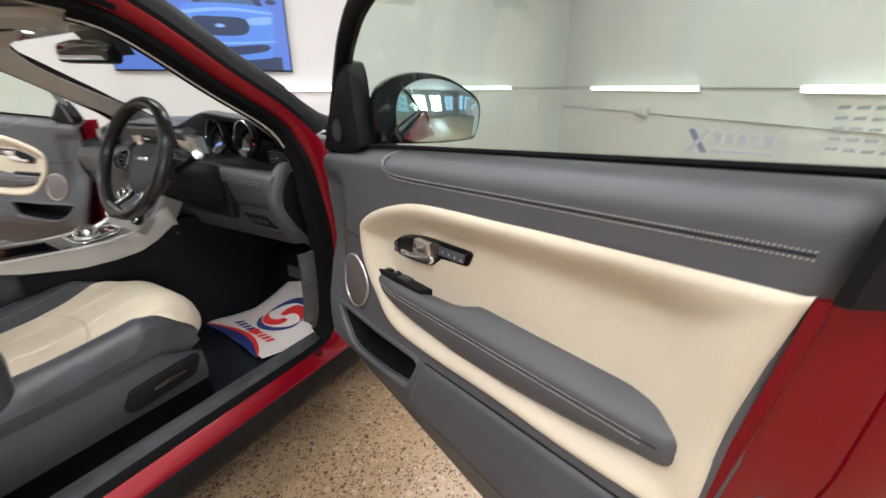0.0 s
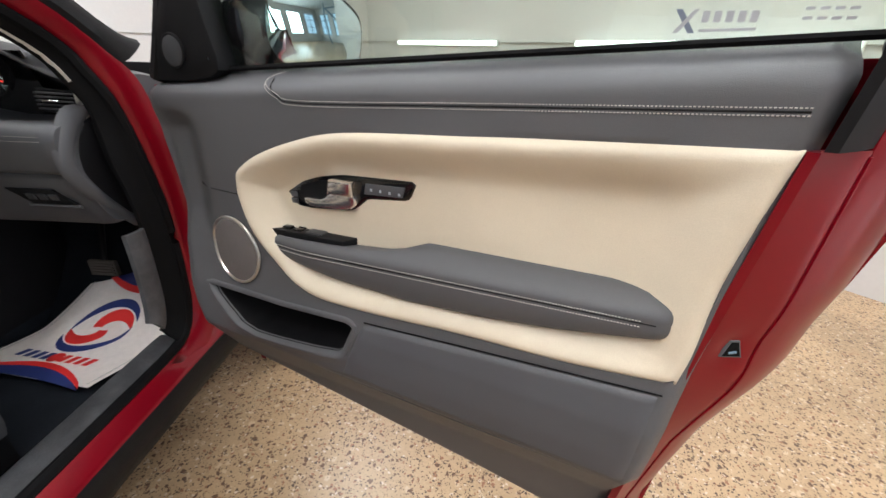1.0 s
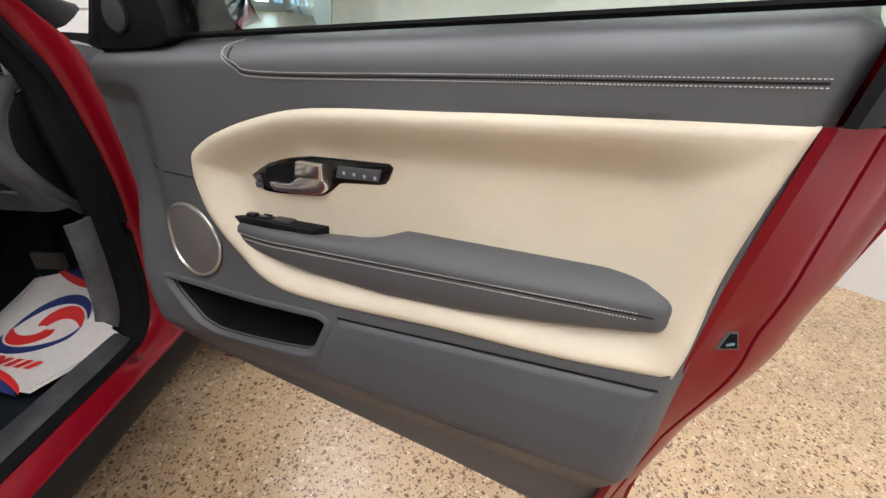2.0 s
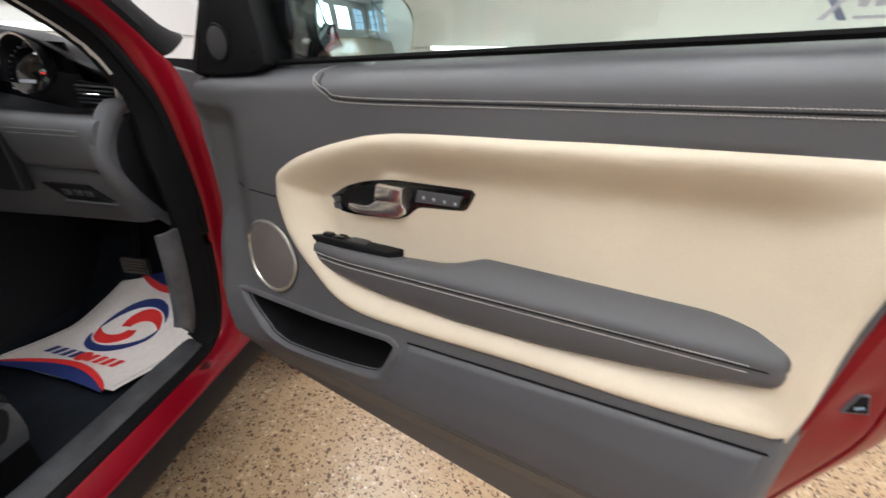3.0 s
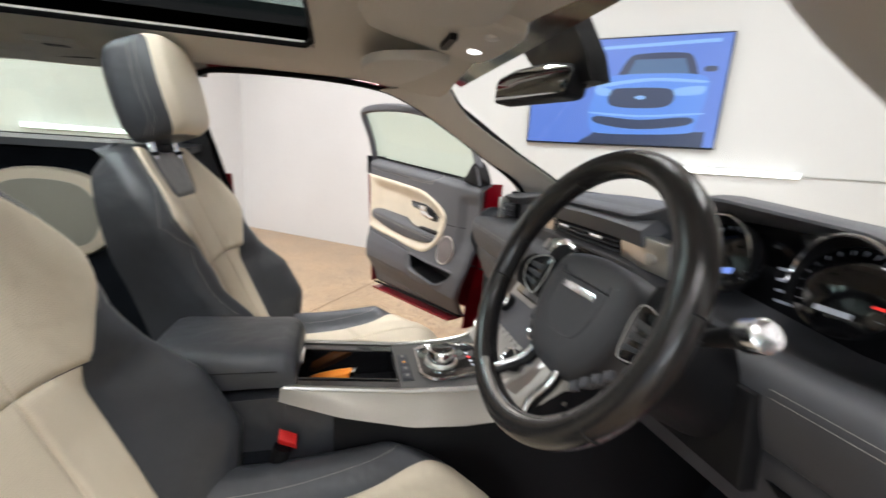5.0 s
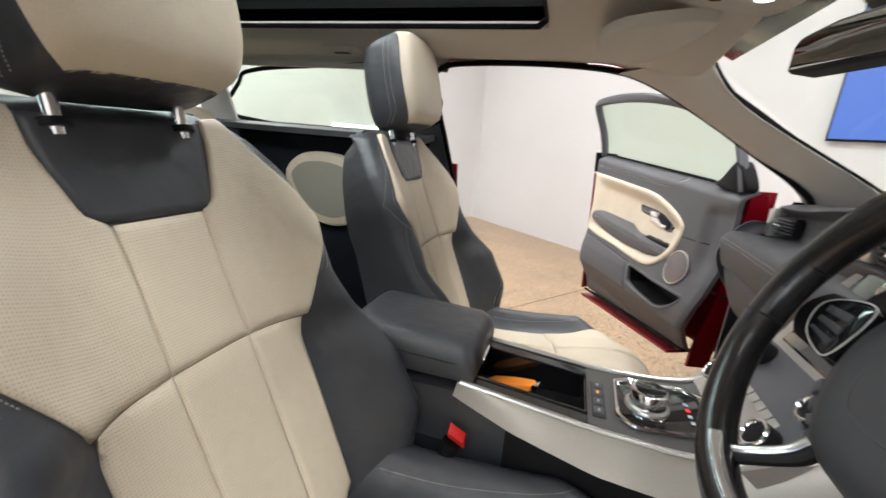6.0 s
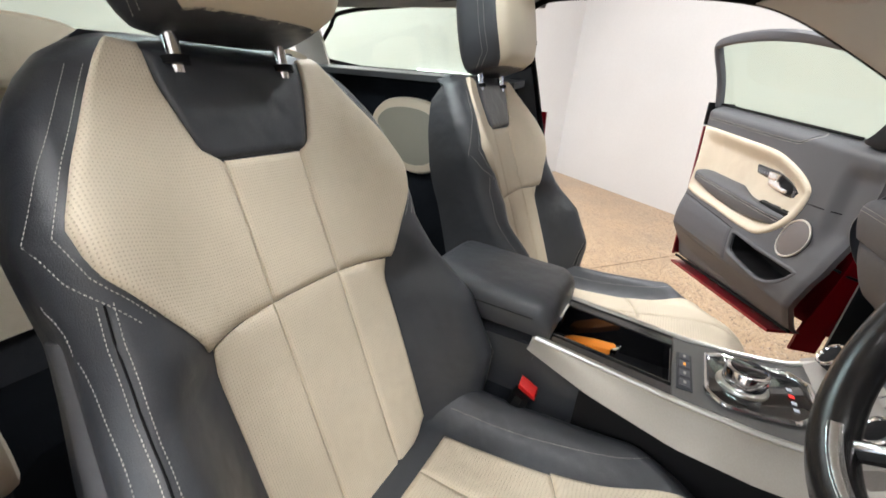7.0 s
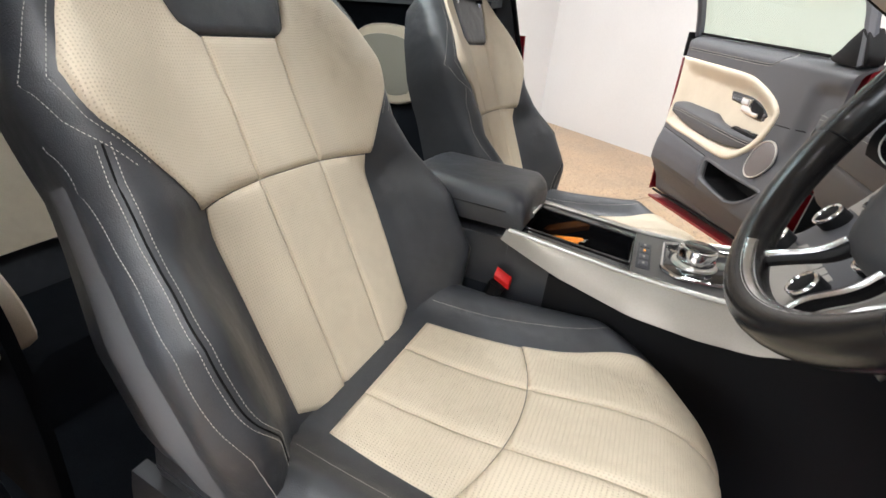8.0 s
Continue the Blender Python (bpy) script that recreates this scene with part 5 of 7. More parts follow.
dash = dash_body([-0.691, -0.688, -0.682, -0.674, *np.linspace(-0.665, 0.665, 86), 0.674, 0.682, 0.688, 0.691], "dashboard", "grey leather dashboard with stitched panels")
for s in (-1, 1):
    x0, x1 = (0.50, 0.665) if s > 0 else (-0.665, -0.2)
    for dz in (0.004, -0.006):
        stitches([(x, 0.178 + 0.015 * smooth((abs(x) - 0.10) / 0.55), 1.068 + dz) for x in np.linspace(x0, x1, 20)], dash)
    # dark end cheek with a ribbed recess
    cheek = part("end_cheek", prism(crom([(0.262, 1.06), (0.31, 1.10), (0.40, 1.13), (0.47, 1.10), (0.48, 0.95), (0.40, 0.84), (0.33, 0.855), (0.262, 0.95), (0.245, 1.0)], 4, True), lambda a, b, d: (s * (0.69 + d), a, b), -0.01, 0.0035, 0.002), BLACK, dash, "black hollow at the end of the dashboard")
    for y0 in (0.305, 0.352):
        part("cheek_rib", sweep([(s * 0.6945, y0, 1.085), (s * 0.6955, y0 + 0.006, 1.0), (s * 0.6945, y0 + 0.03, 0.91)], 0.008, 6, flat=0.5), BLACK, cheek)
    rim_out = resample(crom([(0.345, 1.118), (0.262, 1.124), (0.212, 1.062), (0.200, 1.005), (0.240, 0.924), (0.345, 0.812)], 5), 26)
    rim_in = resample(crom([(0.350, 1.104), (0.300, 1.100), (0.249, 1.044), (0.238, 0.998), (0.290, 0.908), (0.352, 0.832)], 5), 26)
    part("end_frame", slab([[(s * (0.689 + h), *(o * (1 - t) + i * t)) for t, h in ((-0.10, -0.004), (0.12, 0.006), (0.5, 0.009), (0.88, 0.006), (1.0, 0.0))] for o, i in zip(rim_out, rim_in)], (-s * 0.006, 0, 0)), DASH, dash, "grey frame round the dashboard end", sharp=60)
    # outer vent
    vx0, vx1 = (0.565, 0.665)
    vent = part("air_vent", prism([(vx0, 1.105), (vx1, 1.100), (vx1, 1.150), (vx0, 1.158)], lambda a, b, d: (s * a, 0.325 + d * -1, b), -0.01, 0.006, 0.003), BLACK, dash, "slatted black air vent")
    for i in range(5):
        z = 1.112 + 0.0088 * i
        part("vent_slat", prism([(vx0 + 0.004, z), (vx1 - 0.004, z - 0.002), (vx1 - 0.004, z + 0.001), (vx0 + 0.004, z + 0.003)], lambda a, b, d: (s * a, 0.318 - d, b), 0, 0.010, 0.001), GREY_LOW, dash)
    part("vent_bar", box((s * 0.615 - 0.02, 0.298, 1.128), (s * 0.615 + 0.02, 0.306, 1.134), 0.002), CHROME, dash)
    part("vent_trim", prism([(0.667, 1.092), (0.688, 1.088), (0.694, 1.168), (0.674, 1.172)], lambda a, b, d: (s * a, 0.32 - d, b), -0.02, 0.018, 0.005), SATIN, dash, "bright vent end trim")
for s in (-1, 1):
    dv = part("defrost_vent", prism([(0.40, 0.475), (0.60, 0.455), (0.605, 0.485), (0.40, 0.51)], lambda a, b, d: (s * a, b, dash_profile(s * a)[1][1] + 0.004 + d), -0.01, 0.012, 0.003), BLACK, dash, "black windscreen air slot")
    for i in range(3):
        part("vent_slat", prism([(0.41, 0.484 + 0.009 * i), (0.595, 0.463 + 0.008 * i), (0.595, 0.466 + 0.008 * i), (0.41, 0.488 + 0.009 * i)], lambda a, b, d: (s * a, b, dash_profile(s * a)[1][1] + 0.016 + d), 0, 0.003, 0.001), MOULD, dash)
# instrument binnacle
for gx, gr in ((0.475, 0.057), (0.305, 0.057)):
    gc = np.array((gx, 0.315, 1.176))
    gn = np.array((0, -0.94, 0.34))
    gauge = part("gauge", disc(gc, gn, gr, 0.012, 0.002, 40), GLOSS, dash, "round black instrument dial")
    gy = np.cross((1, 0, 0), gn)
    gy = gy if gy[2] > 0 else -gy
    tube = [[gc + np.array((1, 0, 0)) * (r * math.cos(q)) + gy * (r * math.sin(q)) + gn * (0.012 + n * (0.35 + 0.65 * max(0.0, math.sin(q + 0.25)))) for q in np.linspace(radians(-20), radians(215), 40)] for r, n in ((gr - 0.001, 0.0), (gr + 0.001, 0.022), (gr + 0.003, 0.038))]
    part("gauge_tube", slab(tube, gy * 0.002), BLACK, dash, "black hood over the dial")
    arc = [gc + np.array((1, 0, 0)) * ((gr + 0.002) * math.cos(q)) + gy * ((gr + 0.002) * math.sin(q)) + gn * (0.012 + 0.038 * (0.35 + 0.65 * max(0.0, math.sin(q + 0.25)))) for q in np.linspace(radians(5), radians(190), 36)]
    part("gauge_ring", sweep(arc, [0.0006 + 0.0020 * math.sin(math.pi * i / 35) for i in range(36)], 8), CHROME, dash, "bright crescent over the dial")

    def G(x, y, n):
        return gc + np.array((x, 0, 0)) + gy * y + gn * (0.0125 + n)
    ticks = [prism([(0.046 * math.cos(q) - 0.001, 0.046 * math.sin(q) - 0.001), (0.051 * math.cos(q) + 0.001, 0.051 * math.sin(q)), (0.051 * math.cos(q), 0.051 * math.sin(q) + 0.001)], G, 0, 0.0006) for q in np.radians(range(-30, 211, 15))]
    part("dial_ticks", join(*ticks), LED_WHITE, dash)
    part("dial_display", prism([(-0.022, -0.032), (0.018, -0.032), (0.018, -0.025), (-0.022, -0.025)] if gx > 0.4 else [(-0.004, -0.03), (0.026, -0.022), (0.026, -0.012), (-0.004, -0.02)], G, 0, 0.0008), LED_BLUE if gx < 0.4 else LED_WHITE, dash)
    if gx > 0.4:
        part("dial_needle", prism([(0.032, -0.011), (0.044, -0.012), (0.044, -0.008), (0.032, -0.008)], G, 0.0008, 0.0016), LED_RED, dash)
part("binnacle_panel", prism([(0.22, 1.09), (0.555, 1.09), (0.56, 1.235), (0.225, 1.24)], lambda a, b, d: (a, 0.35 + d - 0.36 * (1.16 - b) * -1, b), -0.004, 0.004, 0.002), GLOSS, dash)
for i in range(4):
    part("tell_tale", prism([(0.375 + 0.003 * i, 1.13 + 0.017 * i), (0.398, 1.13 + 0.017 * i), (0.398, 1.134 + 0.017 * i), (0.375 + 0.003 * i, 1.134 + 0.017 * i)], lambda a, b, d: (a, 0.326 - d - 0.36 * (1.16 - b) * -1, b), 0, 0.002), LED_WHITE, dash)
part("knee_recess", prism([(0.21, 0.935), (0.50, 0.935), (0.49, 1.06), (0.22, 1.06)], lambda a, b, d: (a, 0.186 - d, b), -0.02, 0.006, 0.006), BLACK, dash, "black panel below the steering column")
fuse = part("switch_bank", prism([(0.500, 0.946), (0.615, 0.946), (0.655, 0.906), (0.545, 0.906)], lambda a, b, d: (a, 0.230 - d - 0.28 * (b - 0.925), b), -0.012, 0.004, 0.002), BLACK, dash, "small black switch panel")
for i in range(3):
    part("bank_switch", prism([(0.548 + 0.028 * i, 0.919), (0.566 + 0.028 * i, 0.919), (0.566 + 0.028 * i, 0.934), (0.546 + 0.028 * i, 0.934)], lambda a, b, d: (a, 0.226 - d - 0.28 * (b - 0.925), b), 0, 0.004, 0.001), MOULD, fuse)
part("bank_lip", sweep([(x, 0.233, 0.902) for x in np.linspace(0.535, 0.665, 5)], 0.004, 6), DASH, dash)
# centre vents
cv = part("centre_vent", prism([(-0.13, 1.135), (0.13, 1.135), (0.13, 1.195), (-0.13, 1.195)], lambda a, b, d: (a, 0.262 - d - 0.2 * (b - 1.16), b), -0.01, 0.012, 0.003), BLACK, dash, "slatted black centre air vents")
for i in range(5):
    part("vent_slat", prism([(-0.125, 1.143 + 0.0105 * i), (0.125, 1.143 + 0.0105 * i), (0.125, 1.147 + 0.0105 * i), (-0.125, 1.147 + 0.0105 * i)], lambda a, b, d: (a, 0.252 - d - 0.2 * (b - 1.16), b), 0, 0.011, 0.001), GREY_LOW, dash)
for s in (-1, 1):
    part("vent_bar", box((s * 0.065 - 0.02, 0.232, 1.162), (s * 0.065 + 0.02, 0.24, 1.168), 0.002), CHROME, dash)
    wide = 0.055 if s > 0 else 0.0
    part("vent_block", prism([(0.135, 1.130), (0.205 + wide, 1.126), (0.205 + wide, 1.186), (0.135, 1.198)], lambda a, b, d: (s * a, 0.258 - d - 0.2 * (b - 1.16), b), -0.02, 0.016, 0.006), SATIN, dash, "satin aluminium vent surround")
pad_rows = [[(x, 0.225 + 0.17 * t, 1.207 + 0.034 * math.sin(math.pi * 0.5 * min(1.0, t * 2.2)) - 0.006 * (x / 0.2) ** 2) for x in np.linspace(-0.205, 0.205, 14)] for t in np.linspace(0, 1, 12)]
part("dash_pad", slab(pad_rows, (0, 0.01, -0.03)), DASH, dash, "raised grey pad over the centre vents", sharp=50)
part("start_button", disc((0.222, 0.245, 1.156), (0, -1, 0.2), 0.013, 0.005), FASCIA, dash)
# centre stack running down into the console
stack_rows = [[(x, y, z) for x in np.linspace(-0.135, 0.135, 9)] for y, z in crom([(0.245, 1.135), (0.19, 1.06), (0.15, 0.985), (0.10, 0.915), (0.03, 0.868)], 5)]
stack = part("centre_fascia", slab(stack_rows, (0, 0.06, -0.05)), FASCIA, CAR, "silver centre fascia with rotary controls")


def on_stack(t):
    c = crom([(0.245, 1.135), (0.19, 1.06), (0.15, 0.985), (0.10, 0.915), (0.03, 0.868)], 20)
    return c[int(t * (len(c) - 1))]


part("display", prism([(-0.105, 0.05), (0.105, 0.05), (0.105, 0.50), (-0.105, 0.50)], lambda a, b, d: (a, on_stack(b)[0] - d * 0.85, on_stack(b)[1] + d * 0.5), -0.002, 0.008, 0.003), GLOSS, stack, "gloss black centre display")
part("button_field", prism([(-0.12, 0.54), (0.12, 0.54), (0.12, 0.80), (-0.12, 0.80)], lambda a, b, d: (a, on_stack(b)[0] - d * 0.85, on_stack(b)[1] + d * 0.55), -0.002, 0.005, 0.002), GREY_LOW, stack)
for i in range(6):
    for j in (0.58, 0.72):
        part("stack_button", prism([(-0.07 + 0.024 * i, j), (-0.05 + 0.024 * i, j), (-0.05 + 0.024 * i, j + 0.09), (-0.07 + 0.024 * i, j + 0.09)], lambda a, b, d: (a, on_stack(b)[0] - d * 0.85, on_stack(b)[1] + d * 0.55), 0.003, 0.006, 0.001), FASCIA, stack)
for x in (-0.095, 0.095):
    for j in (0.62, 0.84):
        c = on_stack(j)
        k = part("rotary_knob", disc((x, c[0] - 0.005, c[1] + 0.003), (0, -0.85, 0.55), 0.023, 0.022, 0.004), BLACK, stack, "black rotary knob with chrome rim")
        part("knob_rim", ring((x, c[0] - 0.024, c[1] + 0.015), (0, -0.85, 0.55), 0.0205, 0.003, 28), CHROME, stack)

# ---- centre console ----
CHAMPAGNE = material("champagne trim", (0.40, 0.372, 0.325), 0.40, 0.35, grain=0.04, grain_size=500)

def con_top(y):
    return lerp_table([(-0.75, 0.865), (-0.39, 0.872), (-0.28, 0.862), (-0.16, 0.851), (-0.05, 0.850), (0.02, 0.858), (0.08, 0.885), (0.14, 0.93)], y)


def con_half(y):
    return lerp_table([(-0.75, 0.105), (-0.39, 0.105), (-0.15, 0.112), (0.0, 0.122), (0.14, 0.145)], y)


rings = []
for y in np.linspace(-0.80, 0.16, 36):
    t, h = con_top(y) - 0.012, con_half(y)
    low = 0.40
    rings.append([(-h + 0.015, y, low), (-h + 0.02, y, 0.70), (-h + 0.012, y, t - 0.05), (-h + 0.006, y, t - 0.004), (h - 0.006, y, t - 0.004), (h - 0.012, y, t - 0.05), (h - 0.02, y, 0.70), (h - 0.015, y, low)])
BOXW, BOX0, BOX1 = 0.062, -0.385, -0.172
# the body is built as two lengths either side of the open box, and two cheeks
con = part("centre_console", join(loft([r for r in rings if r[0][1] <= BOX0]), loft([r for r in rings if r[0][1] >= BOX1 - 0.01]),
           *[prism([(BOX0 - 0.03, 0.40), (BOX1 + 0.03, 0.40), (BOX1 + 0.03, con_top(BOX1) - 0.014), (BOX0 - 0.03, con_top(BOX0) - 0.014)], lambda a, b, d, s=s: (s * d, a, b), BOXW + 0.002, con_half(-0.28) - 0.014) for s in (-1, 1)]), DARK, CAR, "dark centre console with an open storage box")
for s in (-1, 1):
    rows = [[(s * (con_half(y) - 0.006 + 0.03 * t ** 1.5), y, con_top(y) + 0.003 - lerp_table([(-0.395, 0.008), (-0.378, 0.014), (-0.287, 0.040), (-0.147, 0.060), (0.16, 0.064)], y) * t) for t in np.linspace(0, 1, 8)] for y in np.linspace(-0.395, 0.16, 30)]
    part("side_trim", slab(rows, (-s * 0.006, 0, -0.004)), CHAMPAGNE, con, "pale champagne console side trim", sharp=50)
    part("trim_bead", sweep([(s * (con_half(y) - 0.008), y, con_top(y) + 0.003) for y in np.linspace(-0.39, 0.15, 24)], 0.005, 8), SATIN, con, "satin bright edge")
rows = [[(x, y, con_top(y) + 0.001) for x in np.linspace(-con_half(y) + 0.008, con_half(y) - 0.008, 8)] for y in np.linspace(BOX1 + 0.002, 0.12, 18)]
part("console_deck", slab(rows, (0, 0, -0.012)), material("grey metallic deck", (0.13, 0.128, 0.125), 0.42, 0.4, grain=0.05, grain_size=700), con, "grey metallic console deck")
for s in (-1, 1):
    rows = [[(s * x, y, con_top(y) + 0.001) for x in np.linspace(BOXW, con_half(y) - 0.008, 4)] for y in np.linspace(BOX0, BOX1 + 0.001, 8)]
    part("deck_edge", slab(rows, (0, 0, -0.012)), GLOSS, con)
for s in (-1, 1):
    rows = [[(s * (con_half(y) + 0.006 + 0.012 * (1 - t)), y, 0.40 + (con_top(y) - 0.05 - 0.40) * t) for t in np.linspace(0, 1, 6)] for y in [*np.linspace(-0.30, 0.16, 16), 0.25, 0.4, 0.6]]
    part("console_side", slab(rows, (-s * 0.01, 0, 0)), BLACK, con, "black console side")
# storage box lining
part("box_floor", box((-BOXW, BOX0, 0.762), (BOXW, BOX1, 0.805), 0.001), BLACK, con)
for s in (-1, 1):
    part("box_wall", prism([(BOX0, 0.765), (BOX1, 0.765), (BOX1, con_top(BOX1)), (BOX0, con_top(BOX0))], lambda a, b, d, s=s: (s * d, a, b), BOXW - 0.003, BOXW + 0.001), GLOSS, con)
for y in (BOX0, BOX1 - 0.003):
    part("box_wall", prism([(-BOXW, 0.765), (BOXW, 0.765), (BOXW, con_top(y)), (-BOXW, con_top(y))], lambda a, b, d, y=y: (a, y + d, b), 0, 0.003), GLOSS, con)
part("box_rim", sweep([(x, y, con_top(y) + 0.002) for x, y in crom([(-BOXW, BOX0), (BOXW, BOX0), (BOXW, BOX1), (-BOXW, BOX1)], 1, True)], 0.0025, 6, True), GLOSS, con)
part("box_catch", box((-0.03, -0.374, 0.872), (0.03, -0.362, 0.892), 0.003), CHROME, con, "chrome lid catch")
tag = empty("orange_lighter", "small orange plastic lighter lying in the console box", "lighter")
part("case", prism(crom([(-0.043, -0.015), (0.04, -0.015), (0.04, 0.015), (-0.043, 0.015)], 2, True), lambda a, b, d: (-0.018 + a * 0.3 - b * 0.95, -0.308 + a * 0.95 + b * 0.3, 0.807 + d + 0.3 * (a + 0.045)), 0, 0.013, 0.004), ORANGE, tag)
part("cap", prism([(0.043, -0.011), (0.053, -0.011), (0.053, 0.011), (0.043, 0.011)], lambda a, b, d: (-0.018 + a * 0.3 - b * 0.95, -0.308 + a * 0.95 + b * 0.3, 0.807 + d + 0.3 * (a + 0.045)), 0.001, 0.012, 0.002), CHROME, tag)
# armrest lid
rings = []
for y in [-0.625, -0.622, -0.615, -0.60, *np.linspace(-0.58, -0.41, 8), -0.395, -0.385, -0.377, -0.371, -0.368]:
    q = math.sqrt(max(0.0, 1 - (1 - min((y + 0.626) / 0.02, (-0.366 - y) / 0.034, 1.0)) ** 2))
    h, zb = 0.100 * (0.93 + 0.07 * q), 0.876
    zt = 0.900 + 0.043 * q + 0.006 * smooth((-0.4 - y) / 0.2)
    side = [(h - 0.002, zb), (h + 0.002, zb + 0.012), (h + 0.002, zb + (zt - zb) * 0.55), (h - 0.002, zt - 0.016), (h - 0.009, zt - 0.006), (h - 0.020, zt - 0.0005), (h - 0.045, zt + 0.002), (0.02, zt + 0.003)]
    rings.append([(-x, y, z) for x, z in side] + [(x, y, z) for x, z in side[::-1]])
lid = part("console_lid", loft(rings), DARK, con, "padded charcoal armrest lid", sharp=60)
for s in (-1, 1):
    stitches([(s * 0.0985, y, 0.921 + 0.004 * smooth((-0.4 - y) / 0.2)) for y in np.linspace(-0.60, -0.41, 8)], lid)
part("lid_seam", sweep([(0.1015, -0.61, 0.912), (0.1025, -0.5, 0.912), (0.102, -0.40, 0.910)], 0.0012, 5), BLACK, lid)
# switches and gear selector
sw = part("switch_strip", prism([(-0.045, -0.164), (0.066, -0.164), (0.064, -0.140), (-0.047, -0.140)], lambda a, b, d: (a, b, con_top(b) + d), 0.0, 0.003, 0.001), MOULD, con, "narrow strip of grey switches")
for i, x in enumerate((-0.034, -0.008, 0.020, 0.048)):
    part("strip_switch", prism([(x - 0.010, -0.160), (x + 0.010, -0.160), (x + 0.010, -0.144), (x - 0.010, -0.144)], lambda a, b, d: (a, b, con_top(b) + d), 0.003, 0.0055, 0.001), GREY_LOW, sw)
    part("switch_light", prism([(x - 0.004, -0.154), (x + 0.004, -0.154), (x + 0.004, -0.150), (x - 0.004, -0.150)], lambda a, b, d: (a, b, con_top(b) + d), 0.0055, 0.0060), LED_AMBER if i == 1 else FASCIA, sw)
sel_poly = [(-0.062, -0.118), (0.050, -0.122), (0.073, -0.100), (0.064, -0.006), (0.032, 0.024), (-0.048, 0.026), (-0.075, 0.006), (-0.079, -0.094)]
sel = part("selector_plate", prism(sel_poly, lambda a, b, d: (a, b, con_top(b) + d), 0.0, 0.006, 0.002), GLOSS, con, "gloss black gear selector plate")
part("selector_rim", sweep([(a, b, con_top(b) + 0.006) for a, b in resample([*sel_poly, sel_poly[0]], 65)[:-1]], 0.0042, 8, True), CHROME, con, "chrome selector surround")
part("selector_collar", disc((0.004, -0.070, 0.856), (0, 0, 1), 0.037, 0.008, 0.003), SATIN, con)
part("selector_knob", disc((0.004, -0.070, 0.862), (0, 0, 1), 0.031, 0.03, 0.004), CHROME, con, "round chrome gear selector knob")
part("selector_cap", disc((0.004, -0.070, 0.8915), (0, 0, 1), 0.025, 0.003, 0.001), GLOSS, con)
for i in range(4):
    part("gear_mark", box((0.030 - 0.018 * i, -0.008, 0.8635), (0.038 - 0.018 * i, -0.001, 0.8642), 0), LED_RED if i == 2 else LED_WHITE, con)
buckle = part("buckle_stalk", sweep([(0.128, -0.44, 0.60), (0.122, -0.41, 0.70), (0.116, -0.39, 0.765)], [0.010, 0.015, 0.018], 8), BLACK, CAR, "black seat belt buckle with a red button")
part("buckle_button", prism([(-0.013, -0.021), (0.013, -0.021), (0.013, 0.021), (-0.013, 0.021)], lambda a, b, d: (0.116 + a * 0.6 + d * 0.5, -0.382 + b * 0.75, 0.782 + b * -0.35 + a * -0.5 + d), -0.008, 0.006, 0.004), BUCKLE, buckle, "red release button")
# ---- body shell round both door openings ----
def body_x(z, y=0.0):
    return lerp_table([(0.3, 0.80), (0.9, 0.80), (1.15, 0.785), (1.28, 0.755), (1.42, 0.715), (1.53, 0.68), (1.6, 0.64)], z)


FRONT_EDGE = {1: [(0.22, 0.478), (0.295, 0.50), (0.332, 0.57), (0.346, 0.70), (0.346, 0.86), (0.330, 1.00), (0.309, 1.11), (0.278, 1.19), (0.232, 1.262), (0.09, 1.362)],
              -1: [(0.30, 0.475), (0.375, 0.49), (0.412, 0.55), (0.422, 0.70), (0.43, 0.90), (0.432, 1.06), (0.415, 1.17), (0.36, 1.235), (0.22, 1.325), (0.07, 1.412)]}
REAR_EDGE = [(-0.08, 1.488), (-0.20, 1.520), (-0.40, 1.531), (-0.62, 1.527), (-0.715, 1.512), (-0.745, 1.46), (-0.70, 1.25), (-0.655, 1.05), (-0.635, 0.85), (-0.63, 0.62), (-0.60, 0.52), (-0.53, 0.478), (-0.30, 0.476), (0.0, 0.476)]


def opening_loop(s):
    """The edge of a door opening, with its outward normals, both in (y, z)."""
    pts = crom(FRONT_EDGE[s] + REAR_EDGE, 5, True)
    out = []
    for i, p in enumerate(pts):
        e = pts[(i + 1) % len(pts)] - pts[i - 1]
        n = np.array((e[1], -e[0])) / np.linalg.norm(e)
        out.append(n if n @ (p - np.array((-0.15, 1.0))) > 0 else -n)
    return pts, out


def on_pillar(p):
    """1 along the windscreen pillar, fading to 0 elsewhere on the opening."""
    return smooth((p[1] - 1.16) / 0.10) * smooth((p[0] + 0.22) / 0.14)


def shell_ribbon(s, prof, start=0, stop=None, slim=0.0):
    """A band that follows the door opening; prof: (out from the opening, outwards from the car). slim narrows it on the pillar."""
    pts, out = opening_loop(s)
    rows = []
    for p, n in list(zip(pts, out))[start:stop]:
        post = 0.0 if s > 0 else 0.045 * smooth((p[0] - 0.15) / 0.2) * smooth((1.36 - p[1]) / 0.2)
        rows.append([(s * (body_x(p[1]) - post + dx), *(p + n * (o * (1 - slim * on_pillar(p)) if o > 0 else o))) for o, dx in prof])
    if stop is None and start == 0:
        rows.append(rows[0])
    return rows


